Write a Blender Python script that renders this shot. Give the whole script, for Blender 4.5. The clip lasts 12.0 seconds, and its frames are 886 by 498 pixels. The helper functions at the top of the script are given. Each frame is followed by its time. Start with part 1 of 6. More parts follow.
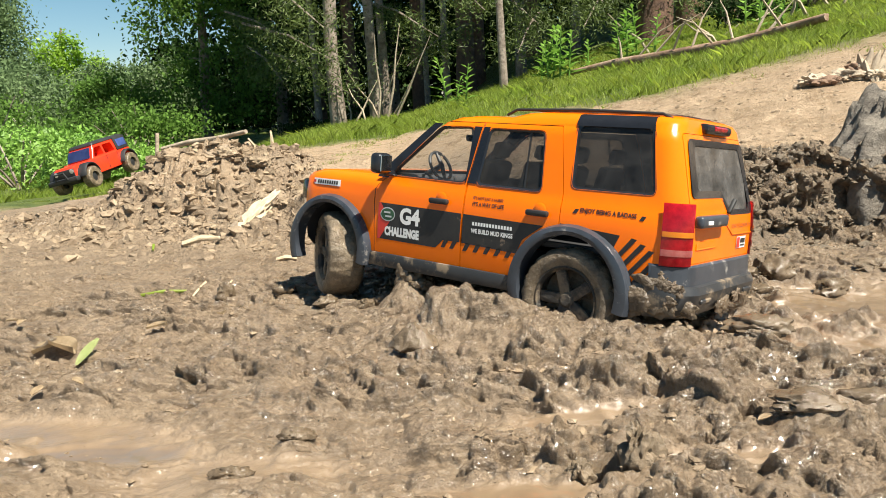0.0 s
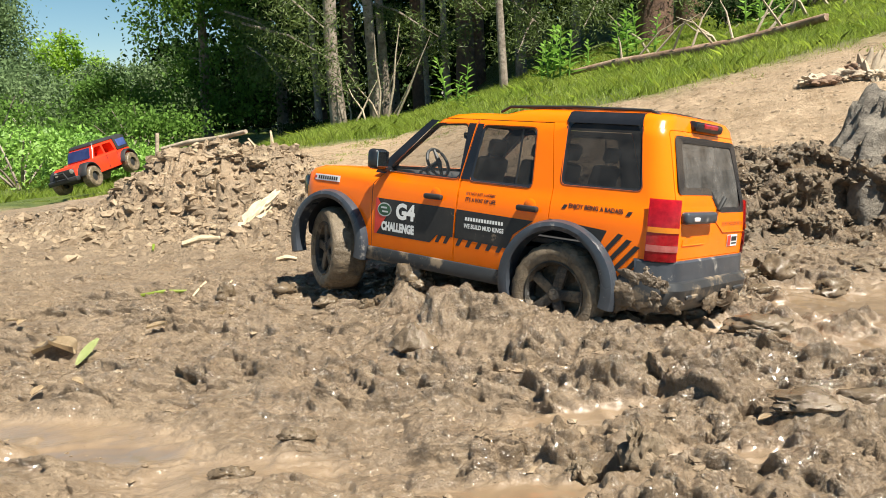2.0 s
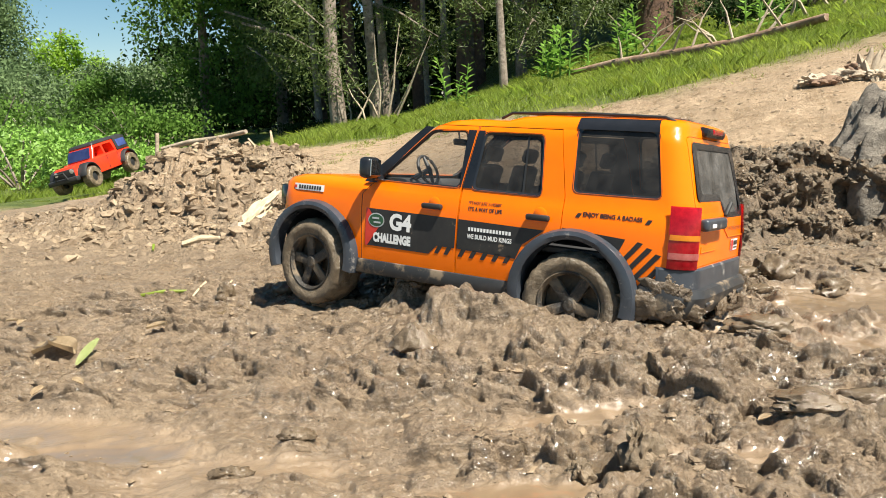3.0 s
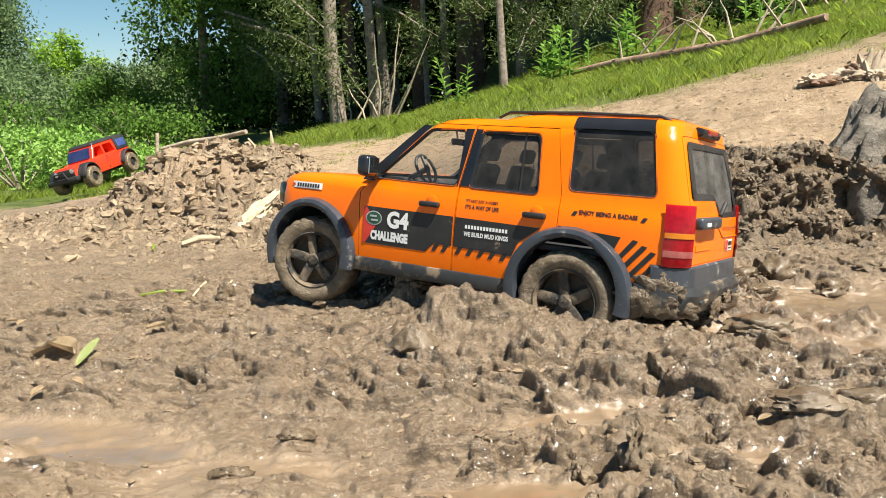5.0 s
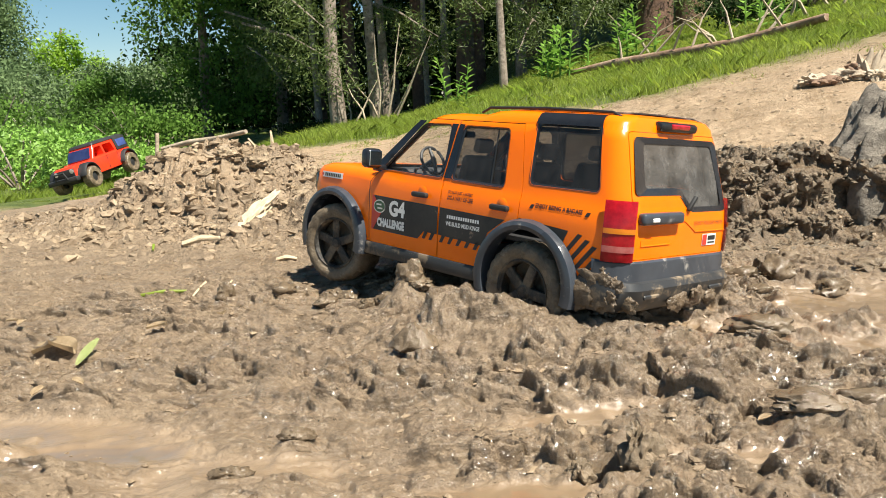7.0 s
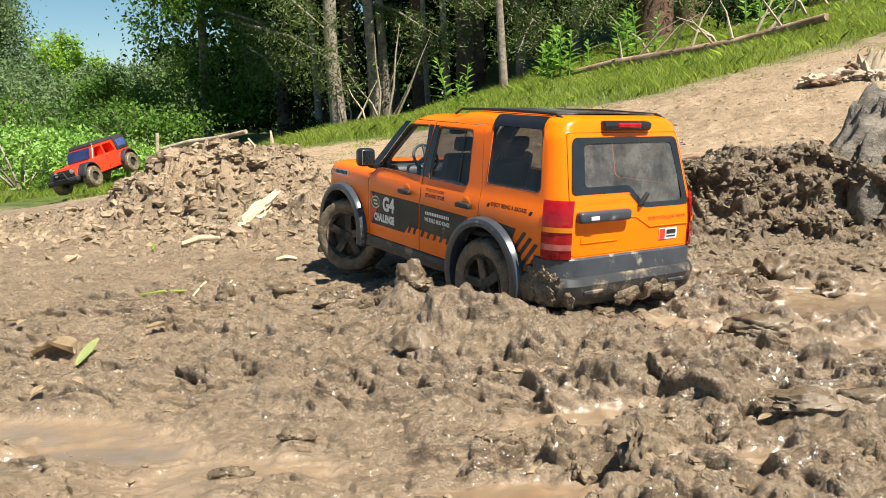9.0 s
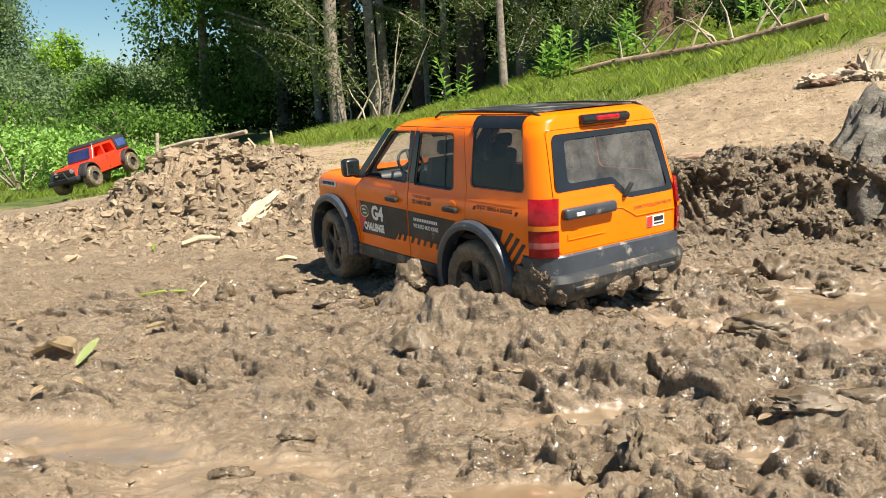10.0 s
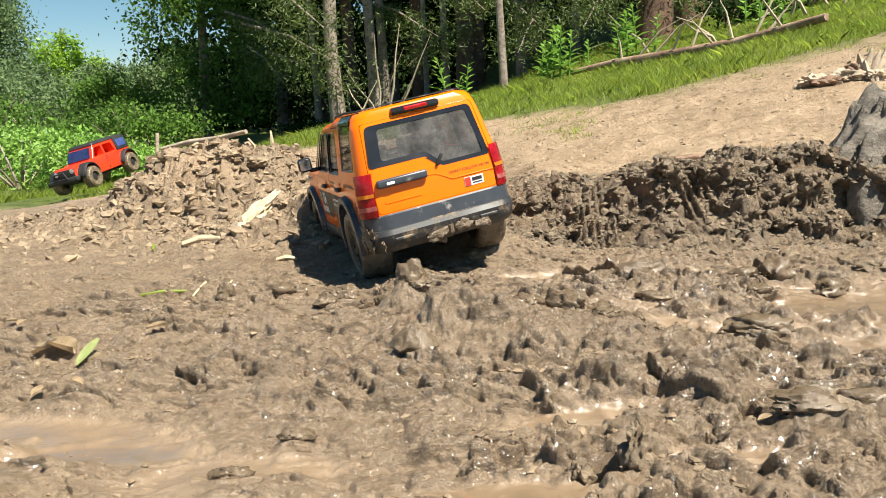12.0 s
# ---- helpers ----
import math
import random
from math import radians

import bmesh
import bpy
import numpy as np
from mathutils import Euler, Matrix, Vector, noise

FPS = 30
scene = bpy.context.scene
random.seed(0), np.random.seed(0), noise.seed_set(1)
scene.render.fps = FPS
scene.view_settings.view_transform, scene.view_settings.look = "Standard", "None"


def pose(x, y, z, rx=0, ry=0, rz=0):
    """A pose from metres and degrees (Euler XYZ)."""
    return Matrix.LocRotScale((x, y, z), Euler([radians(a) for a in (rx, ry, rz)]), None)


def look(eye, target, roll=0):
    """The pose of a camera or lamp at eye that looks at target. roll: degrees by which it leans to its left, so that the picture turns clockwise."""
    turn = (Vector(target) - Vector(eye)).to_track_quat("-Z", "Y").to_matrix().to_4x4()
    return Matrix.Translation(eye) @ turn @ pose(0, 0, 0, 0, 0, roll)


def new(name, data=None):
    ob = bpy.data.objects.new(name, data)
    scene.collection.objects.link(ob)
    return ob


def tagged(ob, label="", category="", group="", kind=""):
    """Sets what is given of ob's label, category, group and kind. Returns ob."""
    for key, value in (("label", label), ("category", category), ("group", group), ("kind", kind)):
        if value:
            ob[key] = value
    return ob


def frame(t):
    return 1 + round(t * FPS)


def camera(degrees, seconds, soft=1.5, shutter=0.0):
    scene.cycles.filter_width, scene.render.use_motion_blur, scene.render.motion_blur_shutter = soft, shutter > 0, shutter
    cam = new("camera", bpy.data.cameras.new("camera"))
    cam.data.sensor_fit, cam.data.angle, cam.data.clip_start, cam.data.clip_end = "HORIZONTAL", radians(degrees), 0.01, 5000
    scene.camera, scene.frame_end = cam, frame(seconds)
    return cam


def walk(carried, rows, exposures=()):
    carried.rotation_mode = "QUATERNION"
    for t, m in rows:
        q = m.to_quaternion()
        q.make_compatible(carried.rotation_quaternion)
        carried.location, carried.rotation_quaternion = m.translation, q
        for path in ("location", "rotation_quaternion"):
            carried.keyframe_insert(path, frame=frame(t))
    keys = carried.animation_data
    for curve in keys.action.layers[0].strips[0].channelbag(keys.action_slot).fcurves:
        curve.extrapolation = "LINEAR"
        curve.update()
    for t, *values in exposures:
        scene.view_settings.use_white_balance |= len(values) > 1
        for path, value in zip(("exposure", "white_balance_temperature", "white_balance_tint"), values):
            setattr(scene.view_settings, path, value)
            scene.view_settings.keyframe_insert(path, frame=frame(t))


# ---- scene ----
# camera, held still
cam = camera(58.2, 12.0, soft=0.95)
EYE = 0.22
walk(cam, [(0.0, pose(0, 0, EYE, 79.479, 2.298, -0.427)), (12.0, pose(0, 0, EYE, 79.479, 2.298, -0.427))], exposures=[(0.0, 1.22), (12.0, 1.22)])

# light: clear summer sky, high sun behind the camera to its right
SUN = Vector((0.42, -0.38, 1.0)).normalized()
world = bpy.data.worlds.new("world")
scene.world = world
world.use_nodes = True
wn = world.node_tree.nodes
sky = wn.new("ShaderNodeTexSky")
sky.sky_type, sky.sun_disc = "NISHITA", False
sky.sun_elevation = math.asin(SUN.z)
sky.sun_rotation = math.atan2(SUN.x, SUN.y)
sky.air_density, sky.dust_density, sky.ozone_density = 1.0, 0.0, 1.2
sky.altitude = 1500
vivid = wn.new("ShaderNodeHueSaturation")
vivid.inputs["Saturation"].default_value = 1.15
vivid.inputs["Hue"].default_value = 0.48
world.node_tree.links.new(sky.outputs[0], vivid.inputs["Color"])
world.node_tree.links.new(vivid.outputs[0], wn["Background"].inputs[0])
wn["Background"].inputs[1].default_value = 0.044
sun = new("sun", bpy.data.lights.new("sun", "SUN"))
sun.data.energy, sun.data.angle, sun.data.color = 5.0, radians(0.5), (1.0, 0.95, 0.83)
sun.matrix_world = look(SUN * 30, (0, 0, 0))


# ---- materials ----
def material(name, stops, rough=(0.5, 0.7), metal=0.0, scale=40.0, detail=6.0, bump=0.0, bump_scale=None, spec=0.5, per_object=0.0, per_island=0.0, transmit=0.0, coat=0.0, emit=None, translucent=0.0, mud=None):
    """Noise-mottled surface. stops: colours spread over the noise; scale: noise per metre; mud: colour, amount and scale of dried splashes over it."""
    m = bpy.data.materials.new(name)
    m.use_nodes = True
    nt = m.node_tree
    n, l = nt.nodes, nt.links
    p = n["Principled BSDF"]
    geo = n.new("ShaderNodeTexCoord")
    tex = n.new("ShaderNodeTexNoise")
    tex.inputs["Scale"].default_value, tex.inputs["Detail"].default_value, tex.inputs["Roughness"].default_value = scale, detail, 0.65
    l.new(geo.outputs["Object"], tex.inputs["Vector"])
    ramp = n.new("ShaderNodeValToRGB")
    ramp.color_ramp.elements[0].position, ramp.color_ramp.elements[1].position = 0.3, 0.7
    for k, c in enumerate(stops):
        e = ramp.color_ramp.elements
        if k >= 2:
            e.new(0.3 + 0.4 * k / len(stops))
    for k, e in enumerate(ramp.color_ramp.elements):
        e.position = 0.3 + 0.4 * k / max(1, len(ramp.color_ramp.elements) - 1)
        e.color = (*stops[min(k, len(stops) - 1)], 1)
    l.new(tex.outputs["Fac"], ramp.inputs[0])
    colour = ramp.outputs[0]
    if per_object or per_island:
        src = n.new("ShaderNodeObjectInfo").outputs["Random"] if per_object else n.new("ShaderNodeNewGeometry").outputs["Random Per Island"]
        amount = per_object or per_island
        mr = n.new("ShaderNodeMapRange")
        mr.inputs["To Min"].default_value, mr.inputs["To Max"].default_value = 1 - amount, 1 + amount
        l.new(src, mr.inputs["Value"])
        hsv = n.new("ShaderNodeHueSaturation")
        l.new(mr.outputs[0], hsv.inputs["Value"])
        l.new(colour, hsv.inputs["Color"])
        colour = hsv.outputs[0]
    rr = n.new("ShaderNodeMapRange")
    rr.inputs["From Min"].default_value, rr.inputs["From Max"].default_value = 0.35, 0.65
    rr.inputs["To Min"].default_value, rr.inputs["To Max"].default_value = rough
    tex2 = n.new("ShaderNodeTexNoise")
    tex2.inputs["Scale"].default_value, tex2.inputs["Detail"].default_value = scale * 0.37, 4
    l.new(geo.outputs["Object"], tex2.inputs["Vector"])
    l.new(tex2.outputs["Fac"], rr.inputs["Value"])
    roughness = rr.outputs[0]
    if mud:
        mc, amount, ms = mud
        t3 = n.new("ShaderNodeTexNoise")
        t3.inputs["Scale"].default_value, t3.inputs["Detail"].default_value, t3.inputs["Roughness"].default_value = ms, 8, 0.7
        l.new(geo.outputs["Object"], t3.inputs["Vector"])
        mk = n.new("ShaderNodeMapRange")
        mk.inputs["From Min"].default_value, mk.inputs["From Max"].default_value = 0.78 - amount * 0.5, 0.83 - amount * 0.42
        l.new(t3.outputs["Fac"], mk.inputs["Value"])
        mx = n.new("ShaderNodeMix")
        mx.data_type = "RGBA"
        l.new(mk.outputs[0], mx.inputs["Factor"])
        l.new(colour, mx.inputs[6])
        mx.inputs[7].default_value = (*mc, 1)
        colour = mx.outputs[2]
        mr2 = n.new("ShaderNodeMix")
        l.new(mk.outputs[0], mr2.inputs["Factor"])
        l.new(roughness, mr2.inputs[2])
        mr2.inputs[3].default_value = 0.75
        roughness = mr2.outputs[0]
    l.new(colour, p.inputs["Base Color"])
    l.new(roughness, p.inputs["Roughness"])
    p.inputs["Metallic"].default_value = metal
    p.inputs["Specular IOR Level"].default_value = spec
    p.inputs["Transmission Weight"].default_value = transmit
    p.inputs["Coat Weight"].default_value = coat
    p.inputs["Coat Roughness"].default_value = 0.08
    if bump:
        t4 = n.new("ShaderNodeTexNoise")
        t4.inputs["Scale"].default_value, t4.inputs["Detail"].default_value, t4.inputs["Roughness"].default_value = bump_scale or scale * 2, 8, 0.7
        l.new(geo.outputs["Object"], t4.inputs["Vector"])
        b = n.new("ShaderNodeBump")
        b.inputs["Strength"].default_value, b.inputs["Distance"].default_value = 1.0, bump
        l.new(t4.outputs["Fac"], b.inputs["Height"])
        l.new(b.outputs[0], p.inputs["Normal"])
    if translucent:
        tr = n.new("ShaderNodeBsdfTranslucent")
        l.new(colour, tr.inputs["Color"])
        mixs = n.new("ShaderNodeMixShader")
        mixs.inputs[0].default_value = translucent
        l.new(p.outputs[0], mixs.inputs[1])
        l.new(tr.outputs[0], mixs.inputs[2])
        l.new(mixs.outputs[0], n["Material Output"].inputs[0])
    return m


MUD = (0.24, 0.17, 0.11)


def ground_material():
    """Mud, dry clay, sand and turf soil by the sheet's own cover weights."""
    m = bpy.data.materials.new("mud_ground")
    m.use_nodes = True
    n, l = m.node_tree.nodes, m.node_tree.links
    p = n["Principled BSDF"]
    at = n.new("ShaderNodeAttribute")
    at.attribute_name = "cover"
    sep = n.new("ShaderNodeSeparateColor")
    l.new(at.outputs["Color"], sep.inputs[0])
    geo = n.new("ShaderNodeTexCoord")

    def noise_tex(scale, detail=8, rough=0.65):
        t = n.new("ShaderNodeTexNoise")
        t.inputs["Scale"].default_value, t.inputs["Detail"].default_value, t.inputs["Roughness"].default_value = scale, detail, rough
        l.new(geo.outputs["Object"], t.inputs["Vector"])
        return t.outputs["Fac"]

    def ramp(fac, *stops):
        r = n.new("ShaderNodeValToRGB")
        e = r.color_ramp.elements
        e[0].position, e[1].position = stops[0][0], stops[-1][0]
        e[0].color, e[1].color = (*stops[0][1], 1), (*stops[-1][1], 1)
        for pos, c in stops[1:-1]:
            e.new(pos).color = (*c, 1)
        l.new(fac, r.inputs[0])
        return r.outputs[0]

    def mix(fac, a, b):
        x = n.new("ShaderNodeMix")
        x.data_type = "RGBA"
        l.new(fac, x.inputs["Factor"])
        l.new(a, x.inputs[6])
        l.new(b, x.inputs[7])
        return x.outputs[2]

    mud = ramp(noise_tex(22), (0.3, (0.25, 0.174, 0.108)), (0.5, (0.35, 0.249, 0.157)), (0.68, (0.44, 0.320, 0.206)))
    fine = ramp(noise_tex(160, 6, 0.75), (0.36, (0.16, 0.110, 0.071)), (0.6, (0.50, 0.365, 0.243)))
    half = n.new("ShaderNodeValue")
    half.outputs[0].default_value = 0.4
    mud = mix(half.outputs[0], mud, fine)
    sand = ramp(noise_tex(60, 8, 0.75), (0.3, (0.39, 0.262, 0.158)), (0.5, (0.54, 0.382, 0.243)), (0.7, (0.66, 0.495, 0.33)))
    turf = ramp(noise_tex(12), (0.3, (0.06, 0.10, 0.015)), (0.7, (0.18, 0.21, 0.04)))
    wetmud = ramp(noise_tex(30, 5), (0.3, (0.165, 0.113, 0.068)), (0.7, (0.225, 0.157, 0.097)))
    soaked = ramp(noise_tex(40, 8, 0.7), (0.34, (0.10, 0.070, 0.045)), (0.5, (0.20, 0.143, 0.092)), (0.66, (0.33, 0.242, 0.158)))
    moist = n.new("ShaderNodeAttribute")
    moist.attribute_name = "moist"
    mud = mix(moist.outputs["Fac"], mud, soaked)
    col = mix(sep.outputs["Red"], mud, sand)
    col = mix(sep.outputs["Green"], col, turf)
    col = mix(sep.outputs["Blue"], col, wetmud)
    l.new(col, p.inputs["Base Color"])
    # damp patches
    damp = n.new("ShaderNodeMapRange")
    damp.inputs["From Min"].default_value, damp.inputs["From Max"].default_value = 0.42, 0.6
    damp.inputs["To Min"].default_value, damp.inputs["To Max"].default_value = 0.24, 0.8
    l.new(noise_tex(14, 6), damp.inputs["Value"])
    r1 = n.new("ShaderNodeMix")
    l.new(sep.outputs["Blue"], r1.inputs["Factor"])
    l.new(damp.outputs[0], r1.inputs[2])
    r1.inputs[3].default_value = 0.32
    r2 = n.new("ShaderNodeMix")
    l.new(at.outputs["Alpha"], r2.inputs["Factor"])
    l.new(r1.outputs[0], r2.inputs[2])
    r2.inputs[3].default_value = 0.3
    l.new(r2.outputs[0], p.inputs["Roughness"])
    p.inputs["Specular IOR Level"].default_value = 0.6
    film = n.new("ShaderNodeMath")
    film.operation = "MAXIMUM"
    l.new(at.outputs["Alpha"], film.inputs[0])
    l.new(sep.outputs["Blue"], film.inputs[1])
    l.new(film.outputs[0], p.inputs["Coat Weight"])
    p.inputs["Coat Roughness"].default_value = 0.10
    p.inputs["Coat IOR"].default_value = 1.5
    b = n.new("ShaderNodeBump")
    b.inputs["Strength"].default_value, b.inputs["Distance"].default_value = 0.9, 0.016
    dry = n.new("ShaderNodeMath")
    dry.operation = "SUBTRACT"
    dry.inputs[0].default_value = 1.0
    l.new(sep.outputs["Blue"], dry.inputs[1])
    l.new(dry.outputs[0], b.inputs["Strength"])
    l.new(noise_tex(85, 8, 0.7), b.inputs["Height"])
    b2 = n.new("ShaderNodeBump")
    b2.inputs["Distance"].default_value = 0.007
    l.new(dry.outputs[0], b2.inputs["Strength"])
    l.new(noise_tex(260, 5, 0.7), b2.inputs["Height"])
    l.new(b.outputs[0], b2.inputs["Normal"])
    l.new(b2.outputs[0], p.inputs["Normal"])
    b3 = n.new("ShaderNodeBump")
    b3.inputs["Strength"].default_value, b3.inputs["Distance"].default_value = 0.8, 0.022
    l.new(dry.outputs[0], b3.inputs["Strength"])
    l.new(noise_tex(75, 3, 0.55), b3.inputs["Height"])
    l.new(b3.outputs[0], p.inputs["Coat Normal"])
    return m


M_GROUND = ground_material()
M_CLOD = material("mud_clod", [(0.15, 0.105, 0.064), (0.25, 0.18, 0.113), (0.35, 0.26, 0.168)], (0.25, 0.7), scale=45, bump=0.003, bump_scale=150, per_island=0.2)
M_CLAY = material("dry_clay", [(0.19, 0.134, 0.084), (0.34, 0.252, 0.164), (0.50, 0.385, 0.258)], (0.75, 0.95), scale=60, bump=0.008, bump_scale=150, per_island=0.13)
M_DAMP = material("damp_mud", [(0.08, 0.06, 0.04), (0.155, 0.117, 0.076), (0.25, 0.19, 0.125)], (0.35, 0.8), scale=45, bump=0.004, bump_scale=150, per_island=0.18)
M_WETCLOD = material("wet_mud", [(0.085, 0.060, 0.037), (0.165, 0.119, 0.075)], (0.05, 0.22), scale=40, bump=0.0025, bump_scale=70, spec=0.6)


# ---- ground ----
def lattice(seed):
    return np.random.RandomState(seed).rand(256, 256)


def vnoise(x, y, seed):
    """Smooth value noise on the plane, 0 to 1."""
    g = lattice(seed)
    xi, yi = np.floor(x).astype(int), np.floor(y).astype(int)
    u, v = x - xi, y - yi
    u, v = u * u * (3 - 2 * u), v * v * (3 - 2 * v)
    a, b = g[xi % 256, yi % 256], g[(xi + 1) % 256, yi % 256]
    c, d = g[xi % 256, (yi + 1) % 256], g[(xi + 1) % 256, (yi + 1) % 256]
    return (a * (1 - u) + b * u) * (1 - v) + (c * (1 - u) + d * u) * v


def fbm(x, y, scale, octaves, seed, gain=0.5):
    out, amp, tot = 0.0, 1.0, 0.0
    for k in range(octaves):
        s = scale * 2.03**k
        out = out + amp * vnoise(x * s + 17.3 * k + 100, y * s + 9.1 * k + 100, seed + k)
        tot += amp
        amp *= gain
    return out / tot


def ridged(x, y, scale, octaves, seed):
    out, amp, tot = 0.0, 1.0, 0.0
    for k in range(octaves):
        s = scale * 2.1**k
        out = out + amp * (1 - np.abs(2 * vnoise(x * s + 31.7 * k + 100, y * s + 5.3 * k + 100, seed + k) - 1))
        tot += amp
        amp *= 0.5
    return out / tot


def smooth(a, b, x):
    t = np.clip((x - a) / (b - a), 0, 1)
    return t * t * (3 - 2 * t)


def bell(x, y, cx, cy, rx, ry, turn=0.0, sharp=1.0):
    c, s = math.cos(radians(turn)), math.sin(radians(turn))
    u, v = ((x - cx) * c + (y - cy) * s) / rx, (-(x - cx) * s + (y - cy) * c) / ry
    return np.exp(-((u * u + v * v) ** sharp))


def bank_line(x):
    return 1.12 - 0.07 * (x - 0.15) + 0.02 * np.sin(x * 14)


def ledge(x, y, line, high, deep):
    """A torn lip of mud along a line, steep towards the open side and sloping off behind it."""
    lx, ly = [p[0] for p in line], [p[1] for p in line]
    out = np.zeros(np.shape(x))
    at = (x > lx[0] - 0.013) & (x < lx[-1] + 0.013) & (y > min(ly) - 0.02) & (y < max(ly) + 6 * deep)
    if not at.any():
        return out
    x, y = x[at], y[at]
    d = y - np.interp(x, lx, ly) - 0.010 * (fbm(x, y * 0.3, 70, 3, 240) - 0.5)
    ends = smooth(lx[0] - 0.012, lx[0] + 0.008, x) * smooth(lx[-1] + 0.012, lx[-1] - 0.008, x)
    out[at] = 0.75 * high * (0.5 + fbm(x, y, 50, 2, 245)) * ends * smooth(-0.002, 0.0055, d) * np.exp(-np.clip(d, 0, 9) / deep)
    return out


LEDGES = (
    ([(0.070, 0.590), (0.122, 0.573), (0.157, 0.584), (0.170, 0.552), (0.202, 0.516), (0.240, 0.521)], 0.013, 0.035),
    ([(0.020, 0.606), (0.050, 0.613), (0.082, 0.626)], 0.011, 0.025),
    ([(0.150, 0.965), (0.195, 0.945), (0.255, 0.925)], 0.030, 0.020),
    ([(0.355, 0.945), (0.400, 0.935), (0.450, 0.945)], 0.026, 0.022),
    ([(0.250, 0.880), (0.290, 0.870), (0.320, 0.875)], 0.012, 0.02),
    ([(-0.020, 0.490), (0.020, 0.482), (0.060, 0.488)], 0.010, 0.025),
    ([(-0.115, 0.505), (-0.090, 0.500), (-0.060, 0.512)], 0.009, 0.02),
    ([(-0.150, 0.590), (-0.110, 0.580), (-0.070, 0.585)], 0.008, 0.025),
    ([(-0.330, 0.600), (-0.290, 0.590), (-0.250, 0.600)], 0.007, 0.03),
    ([(0.245, 0.615), (0.290, 0.600), (0.380, 0.605)], 0.012, 0.03),
    ([(0.300, 0.545), (0.340, 0.535), (0.400, 0.545)], 0.012, 0.03),
)


def ragged(x, y):
    """Torn crusts of mud, drawn out across the track, between smooth slicks."""
    wx, wy = x + 0.03 * fbm(x, y, 18, 3, 200), y + 0.03 * fbm(x, y, 18, 3, 205)
    body = fbm(wx * 0.55, wy * 1.35, 13, 3, 210) + 0.16 * bell(x, y, 0.16, 0.60, 0.34, 0.06, -8) + 0.12 * bell(x, y, 0.24, 0.47, 0.3, 0.07) + 0.10 * bell(x, y, -0.30, 0.68, 0.3, 0.06) - 0.10 * bell(x, y, 0.02, 0.56, 0.16, 0.03) + 0.13 * bell(x, y, 0.04, 0.70, 0.16, 0.06, -25)
    crust = smooth(0.495, 0.522, body)
    flake = smooth(0.54, 0.565, fbm(wx * 0.7, wy * 1.2, 36, 3, 230))
    upper = smooth(0.61, 0.635, body + 0.25 * (fbm(x, y, 45, 3, 215) - 0.5))
    crumb = fbm(x, y, 105, 3, 220, 0.65) - 0.5
    pitted = np.clip(ridged(wx, wy * 1.2, 40, 3, 226) - 0.62, 0, 1)
    rough = 0.55 + 0.45 * crust
    h = 0.0030 * crust + 0.0032 * flake + 0.0048 * upper + rough * (0.0075 * crumb - 0.011 * pitted + 0.0040 * smooth(0.50, 0.60, fbm(x * 0.7, y, 60, 2, 225)) + 0.0022 * fbm(x, y, 210, 2, 228))
    h = h * smooth(1.25, 0.95, y) * (1.0 + 0.1 * smooth(-0.12, 0.1, x)) * smooth(0.9, 0.6, np.abs(x))
    lips = sum(ledge(x, y, *spec) for spec in LEDGES)
    return h + lips, np.maximum(crust, 0.8 * flake)


def bank_push(x, y, h):
    """How far the cut face stands out towards the open side: clods, hollows and tyre marks on it."""
    d = y - bank_line(x)
    face = smooth(-0.015, 0.03, d) * (1 - smooth(0.13, 0.22, d)) * smooth(0.04, 0.12, x) * smooth(1.5, 1.1, x)
    out = 0.075 * (fbm(x, h * 1.3, 13, 3, 300) - 0.45) + 0.045 * (0.55 - ridged(x, h * 1.4, 24, 3, 310)) + 0.016 * (fbm(x, h, 85, 2, 320) - 0.5) + 0.030 * smooth(0.05, 0.11, d) * smooth(0.40, 0.60, fbm(x, h * 0.2, 12, 2, 330))
    tread = 0.005 * np.sin(x * 2 * math.pi / 0.0105) * bell(x, h, 0.235, 0.04, 0.030, 0.05, 0, 3) + 0.006 * np.sin((x + 0.35 * h) * 2 * math.pi / 0.014) * bell(x, h, 0.375, 0.07, 0.028, 0.035, 0, 3)
    flat_here = np.clip(bell(x, h, 0.235, 0.04, 0.034, 0.05, 0, 3) + bell(x, h, 0.375, 0.07, 0.03, 0.035, 0, 3), 0, 1)
    return face * (out * (1 - 0.8 * flat_here) + tread)


